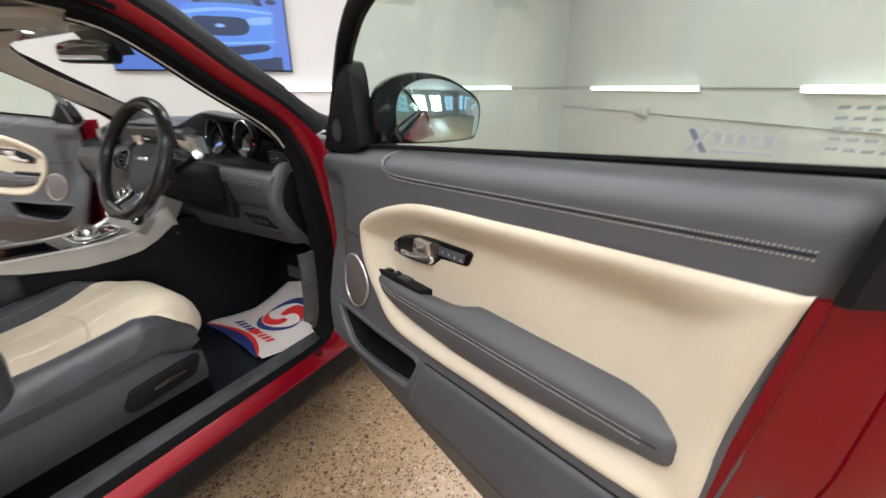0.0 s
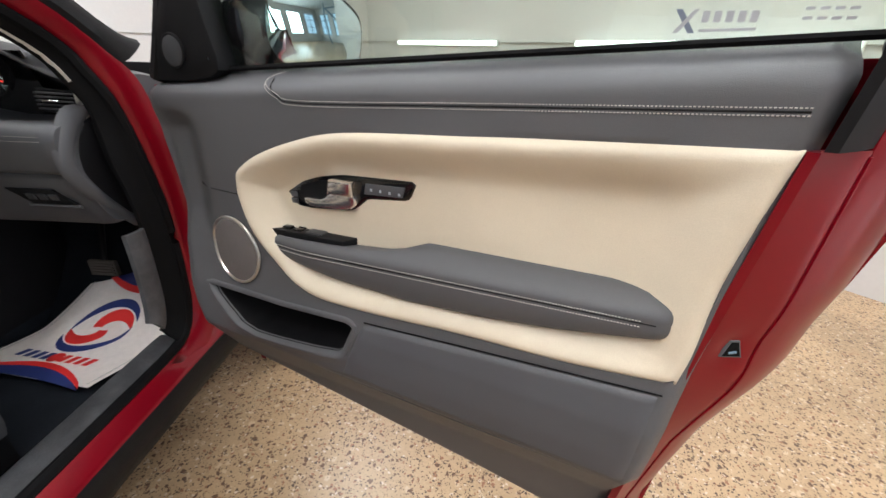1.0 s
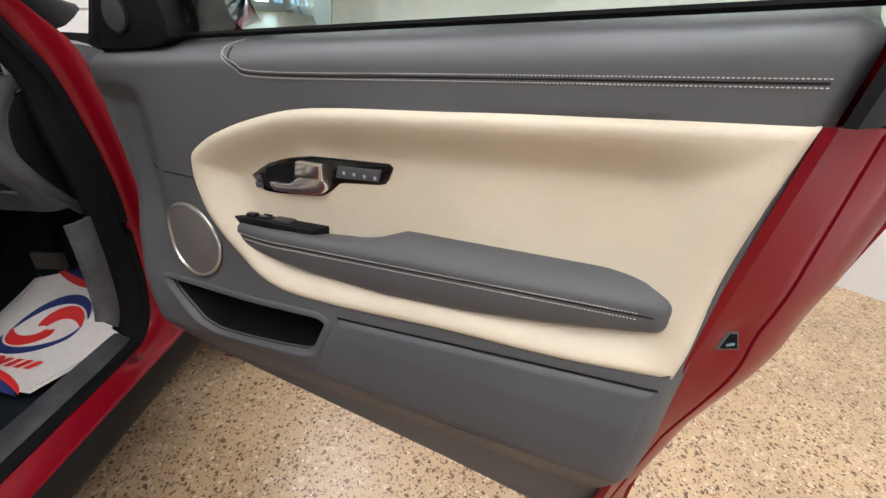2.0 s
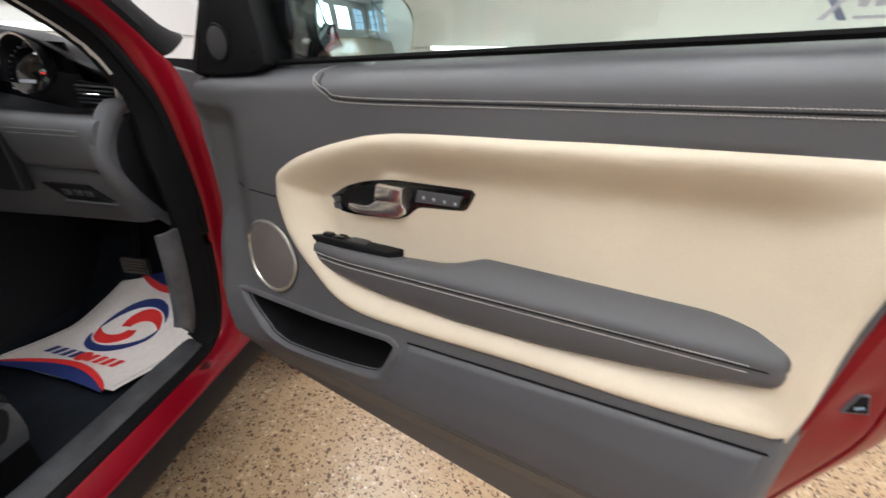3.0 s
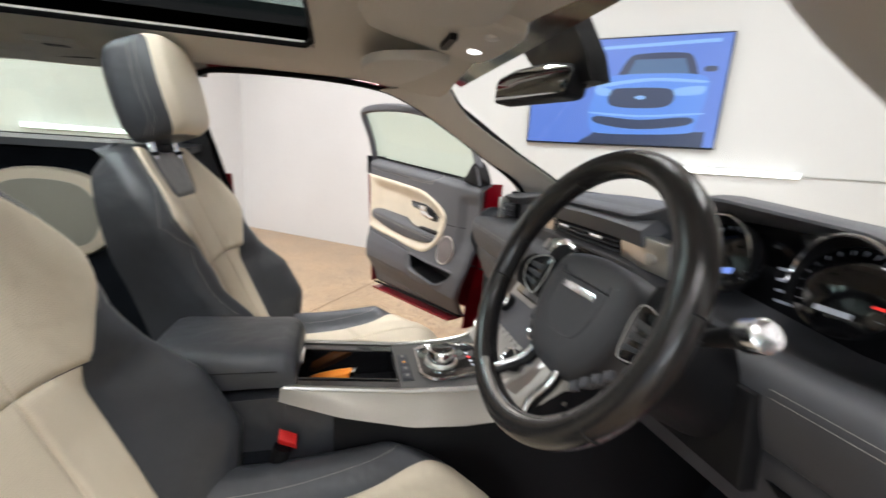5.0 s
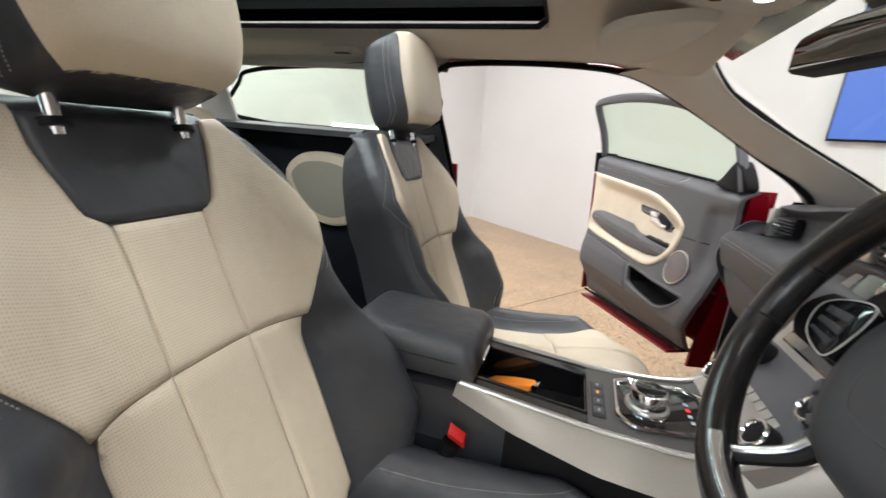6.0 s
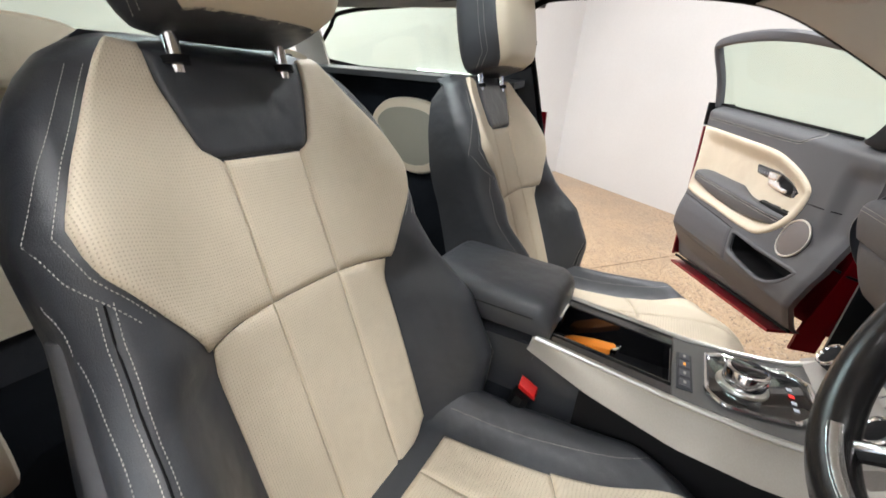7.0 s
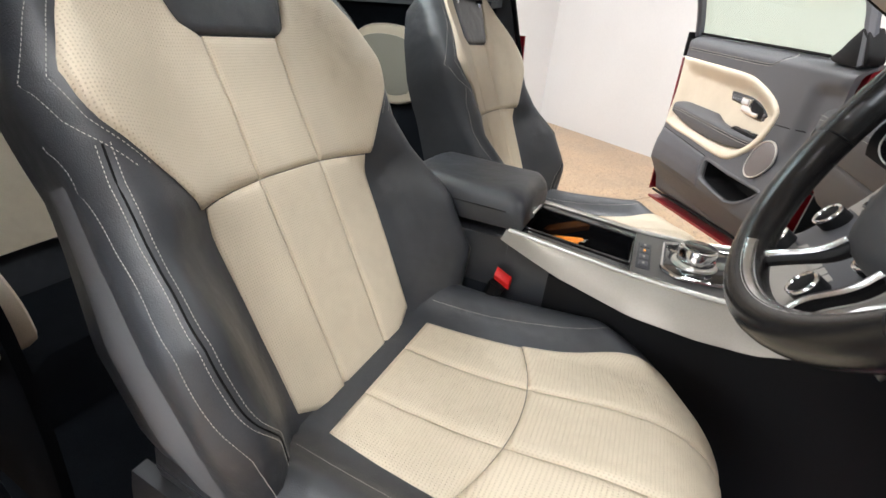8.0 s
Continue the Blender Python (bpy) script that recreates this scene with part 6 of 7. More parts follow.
for s in (-1, 1):
    loop, normals = opening_loop(s)
    seal = [r[0] for r in shell_ribbon(s, [(0.0, -0.028)])][:-1]
    part("opening_seal", sweep(seal, 0.014 if s > 0 else 0.009, 8, True), RUBBER, CAR, "black rubber door seal")
    part("opening_seal", sweep([(s * (body_x(p[1]) - 0.004), *(p + n * 0.016)) for p, n in zip(loop, normals) if p[1] > 1.30 and -0.76 < p[0] < (-0.10 if s > 0 else 0.25)], 0.009, 6), RUBBER, CAR, "black rubber seal along the roof edge")
    part("door_frame", slab(shell_ribbon(s, [(0.004, -0.03), (0.012, -0.012), (0.026, 0.0), (0.040, 0.006), (0.052, 0.012), (0.064, 0.014)], slim=0.48 if s > 0 else 0.0), (-s * 0.006, 0, 0)), RED, CAR, "red painted door aperture")
    # outer skins: front wing, windscreen pillar edge, roof rail, rear quarter
    k = 5
    if s > 0:
        part("pillar_edge", slab(shell_ribbon(s, [(0.064, 0.012), (0.085, 0.020), (0.125, 0.016), (0.165, 0.006), (0.190, -0.016)], 7 * k, 12 * k, 0.48), (-s * 0.006, 0, 0)), BLACK, CAR, "black windscreen pillar edge")
    else:
        part("pillar_edge", slab(shell_ribbon(s, [(0.064, 0.012), (0.078, 0.016), (0.092, 0.010), (0.10, -0.004)], 6 * k, 11 * k), (-s * 0.006, 0, 0)), BLACK, CAR, "black windscreen pillar edge")
    part("front_wing", slab([[(s * (0.81 + 0.07 * math.sin(math.pi * t) * 0.6 + 0.02 * q), 0.46 + 0.8 * q, 0.50 + (0.60 - 0.06 * q) * t) for t in np.linspace(0, 1, 8)] for q in np.linspace(0, 1, 8)], (-s * 0.01, 0, 0)), RED, CAR, "red front wing")
    part("rear_quarter", slab([[(s * (0.82 + 0.05 * math.sin(math.pi * t) - 0.05 * q * q), -0.68 - 1.25 * q, 0.50 + 0.70 * t) for t in np.linspace(0, 1, 8)] for q in np.linspace(0, 1, 10)], (-s * 0.01, 0, 0)), RED, CAR, "red rear quarter panel")
    # sill: grey tread plate, red step, black cladding
    ys = np.linspace(-0.75, 0.46, 20)
    part("tread_plate", slab([[(s * x, y, z) for x, z in ((0.655, 0.42), (0.668, 0.462), (0.69, 0.478), (0.74, 0.480), (0.766, 0.472))] for y in np.linspace(-0.75, 0.30, 14)], (0, 0, -0.008)), SCUFF, CAR, "scuffed grey plastic sill trim")
    part("red_sill", slab([[(s * x, y, z) for x, z in ((0.770, 0.478), (0.785, 0.468), (0.80, 0.452), (0.815, 0.440), (0.822, 0.43))] for y in ys], (0, 0, -0.008)), RED, CAR, "red painted sill")
    part("sill_cladding", slab([[(s * x, y, z) for x, z in ((0.823, 0.43), (0.828, 0.418), (0.824, 0.36), (0.795, 0.31), (0.745, 0.265), (0.70, 0.245))] for y in np.linspace(-0.9, 0.55, 16)], (-s * 0.008, 0, 0)), BLACK, CAR, "black lower sill cladding")
    # red hinge post and the wide seal on its inner side
    def post_y(z):
        return float(np.interp(z, [0.50, 0.57, 0.70, 0.86, 1.0, 1.11, 1.17], [0.30, 0.345, 0.365, 0.37, 0.362, 0.352, 0.36])) + (0.0 if s > 0 else 0.055)

    part("hinge_post", slab([[(s * x, post_y(z) + dy, z) for x, dy in crom([(0.796, 0.045), (0.808, 0.062), (0.824, 0.078), (0.85, 0.090), (0.89, 0.098), (0.93, 0.112)], 3)] for z in np.linspace(0.50, 1.165, 16)], (0, 0.012, 0)), RED, CAR, "red painted hinge post")
    for z in (0.60, 0.98):
        hinge = part("door_hinge", box((s * 0.88 - 0.035, post_y(z) + 0.045, z - 0.03), (s * 0.88 + 0.035, post_y(z) + 0.10, z + 0.03), 0.006), RED, CAR, "red painted door hinge")
        part("hinge_pin", sweep([(s * 0.905, post_y(z) + 0.04, z - 0.04), (s * 0.905, post_y(z) + 0.04, z + 0.04)], 0.009, 10), RED, hinge)
        for dx in (-0.02, 0.012):
            part("hinge_bolt", disc((s * (0.88 + dx), post_y(z) + 0.046, z), (0, -1, 0), 0.007, 0.004, 0.001, 6), RED, hinge)
    # the broad black seal that lines the front of the opening, from the sill corner up the windscreen pillar
    if s > 0:
        part("aperture_lining", slab([[(s * (body_x(p[1]) + dx), *(p + n * o * (1.0 - 0.42 * smooth((p[1] - 1.0) / 0.15)))) for o, dx in ((-0.002, -0.026), (-0.014, -0.022), (-0.022, -0.030), (-0.030, -0.040), (-0.042, -0.046), (-0.054, -0.054))] for p, n in list(zip(loop, normals))[2:11 * k]], (-s * 0.01, 0, 0)), RUBBER, CAR, "broad black rubber lining of the door opening")
    else:
        part("post_seal", slab([[(s * x, y + 0.035 * smooth((z - 1.06) / 0.12) - 0.02 * smooth((0.56 - z) / 0.1), z) for x, y in crom([(0.722, 0.332), (0.732, 0.350), (0.738, 0.372), (0.748, 0.385), (0.757, 0.412)], 3)] for z in np.linspace(0.47, 1.19, 14)], (s * 0.012, 0.012, 0)), RUBBER, CAR, "wide black rubber post seal")
    # kick panel beside the pedals
    if s > 0:
        strip = [(p, n) for p, n in list(zip(loop, normals))[4:4 * k + 3] if p[1] < 0.835]
        part("kick_panel", slab([[(s * (body_x(p[1]) + dx), *(p + n * o)) for o, dx in ((-0.052, -0.052), (-0.062, -0.047), (-0.085, -0.050), (-0.105, -0.060))] for p, n in strip], (-s * 0.012, 0, 0)), SCUFF, CAR, "grey footwell side trim")
    else:
        part("kick_panel", slab([[(s * (0.728 - 0.012 * t * t - 0.05 * (0.345 - y)), y, 0.42 + 0.46 * t) for t in np.linspace(0, 1, 8)] for y in np.linspace(0.275, 0.345, 5)], (-s * 0.012, 0, 0)), MOULD, CAR, "grey footwell side trim")
    # pillar trims in headliner cloth
    tuck = 0.035 if s > 0 else 0.0
    ws = crom([(0.60, 0.55, 1.195), (0.575 - tuck * 0.6, 0.45, 1.255), (0.545 - tuck, 0.13, 1.425), (0.505 - tuck * 0.5, 0.015, 1.535)], 6)
    lip = resample([(body_x(p[1]) - (0.054 if s > 0 else 0.036), *(p - n * (0.030 if s > 0 else 0.006))) for p, n in list(zip(loop, normals))[(7 if s > 0 else 6) * k:11 * k]], len(ws))
    part("pillar_trim", slab([[(s * (a[0] * (1 - t) + b[0] * t - 0.010 * math.sin(math.pi * t)), a[1] * (1 - t) + b[1] * t, a[2] * (1 - t) + b[2] * t) for t in np.linspace(0, 1, 7)] for a, b in zip(lip, ws)], (s * 0.008, 0.0, 0.004)), HEADLINER, CAR, "pale grey windscreen pillar trim")
    part("windscreen_edge", sweep([(s * p[0], p[1] + 0.004, p[2] + 0.004) for p in ws], 0.004, 6), RUBBER, CAR)
    # middle pillar trim and belt
    part("middle_pillar", slab([[(s * (body_x(z) - 0.034 - 0.03 * t), float(np.interp(z, [0.6, 0.85, 1.05, 1.25, 1.46, 1.52], [-0.64, -0.645, -0.665, -0.71, -0.755, -0.74])) - 0.13 * t, z) for t in np.linspace(0, 1, 5)] for z in np.linspace(0.48, 1.52, 14)], (s * 0.012, 0, 0)), MOULD, CAR, "charcoal middle pillar trim")
    # rear side trim with a cream insert, and quarter window
    part("rear_side_trim", slab([[(s * (0.70 - 0.03 * math.sin(math.pi * t)), y, 0.55 + 0.75 * t) for t in np.linspace(0, 1, 10)] for y in np.linspace(-1.75, -0.76, 10)], (s * 0.012, 0, 0)), CARPET, CAR, "dark carpeted rear side trim")
    pad_edge = crom([(-0.92, 0.965), (-0.84, 0.945), (-0.792, 0.90), (-0.782, 0.855), (-0.80, 0.828), (-0.92, 0.81)], 4, True)
    part("rear_arm_pad", prism(pad_edge, lambda a, b, d: (s * (0.69 - d), a, b), 0.0, 0.045, 0.014), CREAM, CAR, "small cream rear arm pad")
    oval = crom([(-1.33, 1.10), (-1.28, 1.18), (-1.17, 1.205), (-1.04, 1.18), (-0.98, 1.08), (-1.02, 0.96), (-1.13, 0.925), (-1.25, 0.97)], 4, True)
    side = part("rear_cream_insert", prism(oval, lambda a, b, d: (s * (0.672 - d), a, b), 0, 0.03, 0.018), CREAM, CAR, "cream rear side panel")
    # Olive plate paints the dark green reflection inside the cream insert.
    part("insert_reflection", prism(inset(oval, 0.035), lambda a, b, d: (s * (0.672 - d), a, b), 0.028, 0.032, 0.002), material("olive reflection tone", (0.30, 0.29, 0.24), 0.8, grain=0.1, grain_size=900, bump=0.3), side)
    part("quarter_shelf", slab([[(s * (0.60 + 0.10 * t), y, 1.285 + 0.012 * t) for t in np.linspace(0, 1, 4)] for y in np.linspace(-1.75, -0.74, 8)], (0, 0, -0.02)), DARK, CAR)
    part("roof_side_trim", slab([[(s * (0.66 - 0.02 * t + 0.02 * math.sin(math.pi * t)), y, 1.50 + 0.045 * t) for t in np.linspace(0, 1, 5)] for y in np.linspace(-1.75, -0.70, 8)], (s * 0.012, 0, 0)), HEADLINER, CAR, "pale headliner edge above the rear side window")
    part("rear_pillar", slab([[(s * (0.69 - 0.05 * t), -1.58 - 0.06 * t - 0.1 * q, 1.27 + 0.27 * t) for t in np.linspace(0, 1, 6)] for q in np.linspace(0, 1.6, 4)], (s * 0.012, 0, 0)), HEADLINER, CAR, "pale rear pillar trim")
    q = part("quarter_window", slab([[(s * (0.715 - 0.035 * t), y, 1.29 + 0.24 * t) for t in np.linspace(0, 1, 4)] for y in np.linspace(-1.62, -0.80, 6)], (s * 0.004, 0, 0)), GLASS, CAR, "fixed rear side window")
    q.visible_shadow = False
    part("window_gasket", sweep([(s * (0.712 - 0.035 * (z - 1.30) / 0.22), y, z) for y, z in crom([(-1.60, 1.31), (-1.57, 1.44), (-1.50, 1.485), (-1.20, 1.508), (-0.80, 1.515), (-0.80, 1.30)], 4, True)], 0.008, 6, True), RUBBER, CAR)
    # sun visor
    vis = part("sun_visor", prism(crom([(0.14, -0.21), (0.13, -0.08), (0.20, -0.055), (0.42, -0.10), (0.47, -0.15), (0.44, -0.22), (0.25, -0.25)], 3, True), lambda a, b, d: (s * a, b, 1.535 - 0.35 * (b + 0.05) * -0.25 - d), 0, 0.022, 0.009), HEADLINER, CAR, "pale folded sun visor")
    part("visor_label", prism([(0.165, -0.200), (0.235, -0.195), (0.230, -0.150), (0.160, -0.155)], lambda a, b, d: (s * a, b, 1.508 - d), -0.012, 0.003, 0.001), PAPER, vis)

# windscreen and rear window
ws_rows = [[(x * (0.60 - 0.095 * t), 0.60 - 0.585 * t - 0.06 * x * x * (1 - t) - 0.02 * x * x, 1.195 + 0.345 * t + 0.05 * (1 - x * x) * math.sin(math.pi * t) * 0.4) for x in np.linspace(-1, 1, 12)] for t in np.linspace(0, 1, 8)]
pane = part("windscreen", slab(ws_rows, (0, 0.004, 0.003)), SCREEN_GLASS, CAR, "clear windscreen")
pane.visible_shadow = False
part("windscreen_band", slab([[(x * 0.505, 0.028 + 0.04 * t, 1.545 - 0.022 * t) for x in np.linspace(-1, 1, 8)] for t in np.linspace(0, 1, 3)], (0, 0.004, 0.004)), GLOSS, CAR, "black band along the top of the windscreen")
rw = part("rear_window", slab([[(x * (0.56 - 0.06 * t), -1.98 + 0.20 * t, 1.22 + 0.30 * t) for x in np.linspace(-1, 1, 6)] for t in np.linspace(0, 1, 4)], (0, -0.004, 0)), GLASS, CAR, "rear window")
rw.visible_shadow = False
part("tailgate_trim", slab([[(x * 0.66, -1.99 + 0.02 * t, 0.55 + 0.68 * t) for x in np.linspace(-1, 1, 6)] for t in np.linspace(0, 1, 4)], (0, -0.02, 0)), DARK, CAR)


# headliner with the glass roof opening
def roof_z(x, y):
    return max(1.582 - 0.11 * (x / 0.68) ** 2, 1.538) - 0.045 * smooth((y + 0.25) / 0.28) - 0.03 * smooth((-1.3 - y) / 0.5)


RX, RY0, RY1 = 0.345, -0.36, -1.42
ys = [0.012, -0.05, -0.12, -0.20, -0.28, RY0]
geos = []
for xa, xb, ya, yb in ((-0.66, 0.66, 0.012, RY0), (-0.66, 0.66, RY1, -1.80), (-0.66, -RX, RY0, RY1), (RX, 0.66, RY0, RY1)):
    geos.append(slab([[(x, y, roof_z(x, y)) for x in np.linspace(xa, xb, 14)] for y in np.linspace(ya, yb, 12)], (0, 0, 0.014)))
part("headliner", join(*geos), HEADLINER, CAR, "pale grey cloth headliner with a roof opening", sharp=60)
edge = [(-RX, RY0 - 0.02), (-RX + 0.02, RY0), (RX - 0.02, RY0), (RX, RY0 - 0.02), (RX, -0.9), (RX, RY1), (-RX, RY1), (-RX, -0.9), (-RX, RY0 - 0.02)]
edge = resample(edge, 80)
part("roof_frame", slab([[(x * k, (y + 0.89) * k - 0.89, z) for k, z in ((0.985, roof_z(x, y) + 0.004), (1.0, roof_z(x, y) - 0.004), (1.012, roof_z(x, y) + 0.01), (1.012, 1.60), (1.02, 1.640))] for x, y in edge], (0, 0, 0.004)), RUBBER, CAR, "black rim of the glass roof")
rg = part("glass_roof", slab([[(x, y, 1.632 - 0.04 * (x / 0.6) ** 2) for x in np.linspace(-0.52, 0.52, 8)] for y in np.linspace(-0.26, -1.55, 8)], (0, 0, 0.005)), ROOF_GLASS, CAR, "dark tinted panoramic roof glass")
rg.visible_shadow = False
for s in (-1, 1):
    part("roof_rail", slab([[(s * (0.68 - 0.08 * t), y, 1.575 + 0.045 * t - 0.03 * smooth((y + 0.2) / 0.3)) for t in np.linspace(0, 1, 5)] for y in np.linspace(0.0, -1.9, 12)], (0, 0, 0.01)), RED, CAR, "red roof rail")
    g = part("grab_handle", box((s * 0.50 - 0.045, -1.06, roof_z(0.5, -1.0) - 0.014), (s * 0.50 + 0.01, -0.95, roof_z(0.5, -1.0) + 0.004), 0.006), HEADLINER, CAR, "folded grab handle")
    part("handle_slot", box((s * 0.50 - 0.03, -1.03, roof_z(0.5, -1.0) - 0.017), (s * 0.50 - 0.01, -0.98, roof_z(0.5, -1.0) - 0.012), 0.002), GREY_LOW, g)
# roof console and rear-view mirror
oc = part("roof_console", prism(crom([(-0.12, -0.24), (0.12, -0.24), (0.13, -0.05), (0.10, 0.02), (-0.10, 0.02), (-0.13, -0.05)], 3, True), lambda a, b, d: (a, b, roof_z(a, b) - d), -0.004, 0.022, 0.012), HEADLINER, CAR, "pale roof console with reading lamps")
part("console_slot", box((-0.035, -0.105, 1.512), (0.045, -0.09, 1.524), 0.002), BLACK, oc)
for x in (-0.045, 0.06):
    part("reading_lamp", disc((x, -0.03, 1.526), (0, 0, -1), 0.014, 0.010), LIGHT if x < 0 else SATIN, oc, "small reading lamp")
mc, md = np.array((-0.065, 0.11, 1.474)), np.array((0.97, 0.17, -0.03))
mu = np.array((0.02, 0.12, 0.99))
mn = np.cross(md, mu)
mn = -mn if mn[1] > 0 else mn
corners = [(-0.140, -0.030), (-0.148, 0.012), (-0.135, 0.024), (-0.06, 0.036), (0.06, 0.036), (0.135, 0.024), (0.148, 0.012), (0.140, -0.030), (0.128, -0.037), (-0.128, -0.037)]
outline = [tuple(q) for q in resample([*corners, corners[0]], 70)[:-1]]
rv = part("rear_view_mirror", prism(outline, lambda a, b, d: mc + md * a + mu * b - mn * d, 0, 0.040, 0.010), BLACK, CAR, "black rear-view mirror")
part("mirror_bezel", prism(outline, lambda a, b, d: mc + md * a + mu * b + mn * d, 0, 0.008, 0.004), BLACK, rv)
part("mirror_glass", prism(inset(outline, 0.007), lambda a, b, d: mc + md * a + mu * b + mn * d, 0.008, 0.010, 0.0005), DARKENED_MIRROR, rv, "rear-view mirror glass")
part("mirror_mount", loft([[(x * w + 0.03 * (1 - t), 0.15 - 0.06 * t + 0.04 * k, 1.46 + 0.10 * t) for x, k in ((-1, 0), (1, 0), (1, 1), (-1, 1))] for t, w in ((0, 0.075), (0.4, 0.10), (1, 0.11))]), BLACK, rv, "black sensor housing")

# ---- floor, carpets, pedals ----
part("cabin_floor", slab([[(x, y, 0.395) for x in np.linspace(-0.78, 0.78, 6)] for y in np.linspace(-1.9, 0.42, 8)], (0, 0, -0.03)), CARPET, CAR, "dark carpeted cabin floor")
part("footwell_slope", slab([[(x, 0.42 + 0.35 * t, 0.395 + 0.52 * t ** 1.4) for x in np.linspace(-0.76, 0.76, 6)] for t in np.linspace(0, 1, 8)], (0, 0.02, -0.02)), CARPET, CAR)
part("bulkhead", slab([[(x, 0.74, 0.7 + 0.5 * t) for x in np.linspace(-0.78, 0.78, 4)] for t in np.linspace(0, 1, 3)], (0, 0.02, 0)), BLACK, CAR)
part("tunnel", loft([[(-0.17, y, 0.39), (-0.125, y, 0.62), (-0.075, y, 0.78), (0.075, y, 0.78), (0.125, y, 0.62), (0.17, y, 0.39)] for y in (-1.1, -0.8, 0.1, 0.45, 0.72)]), CARPET, CAR, "dark carpeted tunnel")
PEDAL = material("worn pedal rubber", (0.055, 0.048, 0.042), 0.6, grain=0.2, grain_size=300, bump=0.3, stain=0.2)
for x, w, z0, z1 in ((0.367, 0.047, 0.545, 0.60), (0.505, 0.025, 0.525, 0.66)):
    pedal = part("pedal", box((x - w, 0.50, z0), (x + w, 0.515, z1), 0.006), PEDAL, CAR, "worn dark rubber pedal")
    for i in range(4):
        z = z0 + 0.008 + (z1 - z0 - 0.012) / 4 * i
        part("pedal_rib", box((x - w + 0.006, 0.495, z), (x + w - 0.006, 0.502, z + 0.006), 0.001), PEDAL, pedal)
    part("pedal_arm", sweep([(x, 0.51, z1 - 0.02), (x, 0.54, z1 + 0.08), (x, 0.60, 0.88)], 0.010, 6), BLACK, pedal)
part("console_bracket", sweep([(0.095, 0.095, 0.842), (0.115, 0.14, 0.835), (0.150, 0.165, 0.828)], 0.012, 8, flat=0.5), SATIN, CAR, "bright metal bar beside the console")
# ---- rear seats ----
for s in (-1, 1):
    rows = [[(s * 0.34 + x, -1.42 - 0.10 * t - 0.015 * math.cos(x * 9), 0.54 + 0.72 * t) for x in np.linspace(-0.27, 0.27, 10)] for t in np.linspace(0, 1, 12)]
    rs = part("rear_seat", slab(rows, (0, -0.09, 0)), DARK, CAR, "rear seat in charcoal and cream leather")
    part("rear_back_panel", slab([[(s * 0.34 + x, -1.415 - 0.10 * t - 0.015 * math.cos(x * 9), 0.68 + 0.54 * t) for x in np.linspace(-0.19, 0.19, 9)] for t in np.linspace(0, 1, 10)], (0, -0.01, 0)), CREAM, rs, "cream rear backrest panel")
    # Cushion takes the dark carpet colour to paint in the shade here.
    part("rear_cushion", loft([[(s * 0.34 + x, y, z) for x, z in ((-0.27, 0.40), (-0.27, 0.53), (-0.22, 0.57), (0.22, 0.57), (0.27, 0.53), (0.27, 0.40))] for y in (-1.42, -1.3, -1.19, -1.15)]), CARPET, rs, "rear seat cushion, darkened for the shade behind the front seat")
    part("rear_headrest", prism(crom([(-0.145, -0.035), (-0.142, 0.06), (-0.11, 0.095), (0.0, 0.105), (0.11, 0.095), (0.142, 0.06), (0.145, -0.035)], 4, True), lambda a, b, d: (s * 0.34 + a, -1.50 + d, 1.225 + b), -0.06, 0.03, 0.025), PERF, rs, "cream rear headrest")

# ---- outer skin that closes the car ----
def wheel_at(x, y):
    s = 1 if x > 0 else -1
    tyre_prof = [(-0.10, 0.25), (-0.112, 0.30), (-0.105, 0.345), (-0.085, 0.362), (0.085, 0.362), (0.105, 0.345), (0.112, 0.30), (0.10, 0.25)]
    ang = np.linspace(0, 2 * math.pi, 49)
    w = part("road_wheel", loft([[(x + a, y + r * math.cos(q), 0.362 + r * math.sin(q)) for a, r in tyre_prof] for q in ang], closed=True, caps=False), RUBBER, CAR, "black road tyre with a grey rim")
    part("rim", disc((x + s * 0.03, y, 0.362), (s, 0, 0), 0.25, 0.04, 0.01, 40), LINE, w)
    part("rim_back", disc((x - s * 0.06, y, 0.362), (s, 0, 0), 0.25, 0.05, 0.004, 40), BLACK, w)
    for i in range(5):
        q = 2 * math.pi * i / 5
        part("rim_spoke", sweep([(x + s * 0.08, y + 0.04 * math.cos(q), 0.362 + 0.04 * math.sin(q)), (x + s * 0.085, y + 0.235 * math.cos(q), 0.362 + 0.235 * math.sin(q))], [0.035, 0.025], 6, flat=0.5), SATIN, w)


for x in (-0.77, 0.77):
    for y in (1.02, -1.66):
        wheel_at(x, y)
bonnet_rows = [[(x * (0.84 - 0.10 * t * t), 0.66 + 1.0 * t + 0.03 * (1 - x * x) * t, 1.09 - 0.10 * t - 0.12 * t ** 3 + 0.03 * (1 - x * x)) for x in np.linspace(-1, 1, 14)] for t in np.linspace(0, 1, 10)]
part("bonnet", slab(bonnet_rows, (0, 0, -0.012)), RED, CAR, "red bonnet")
part("cowl", slab([[(x * 0.78, 0.60 + 0.09 * t, 1.17 - 0.07 * t) for x in np.linspace(-1, 1, 8)] for t in np.linspace(0, 1, 3)], (0, 0, -0.012)), BLACK, CAR, "black windscreen cowl")
part("front_bumper", slab([[(x * (0.84 - 0.06 * t), 1.66 + 0.10 * (1 - x * x) + 0.05 * math.sin(math.pi * t), 0.28 + 0.58 * t) for x in np.linspace(-1, 1, 14)] for t in np.linspace(0, 1, 8)], (0, -0.02, 0)), RED, CAR, "red front bumper")
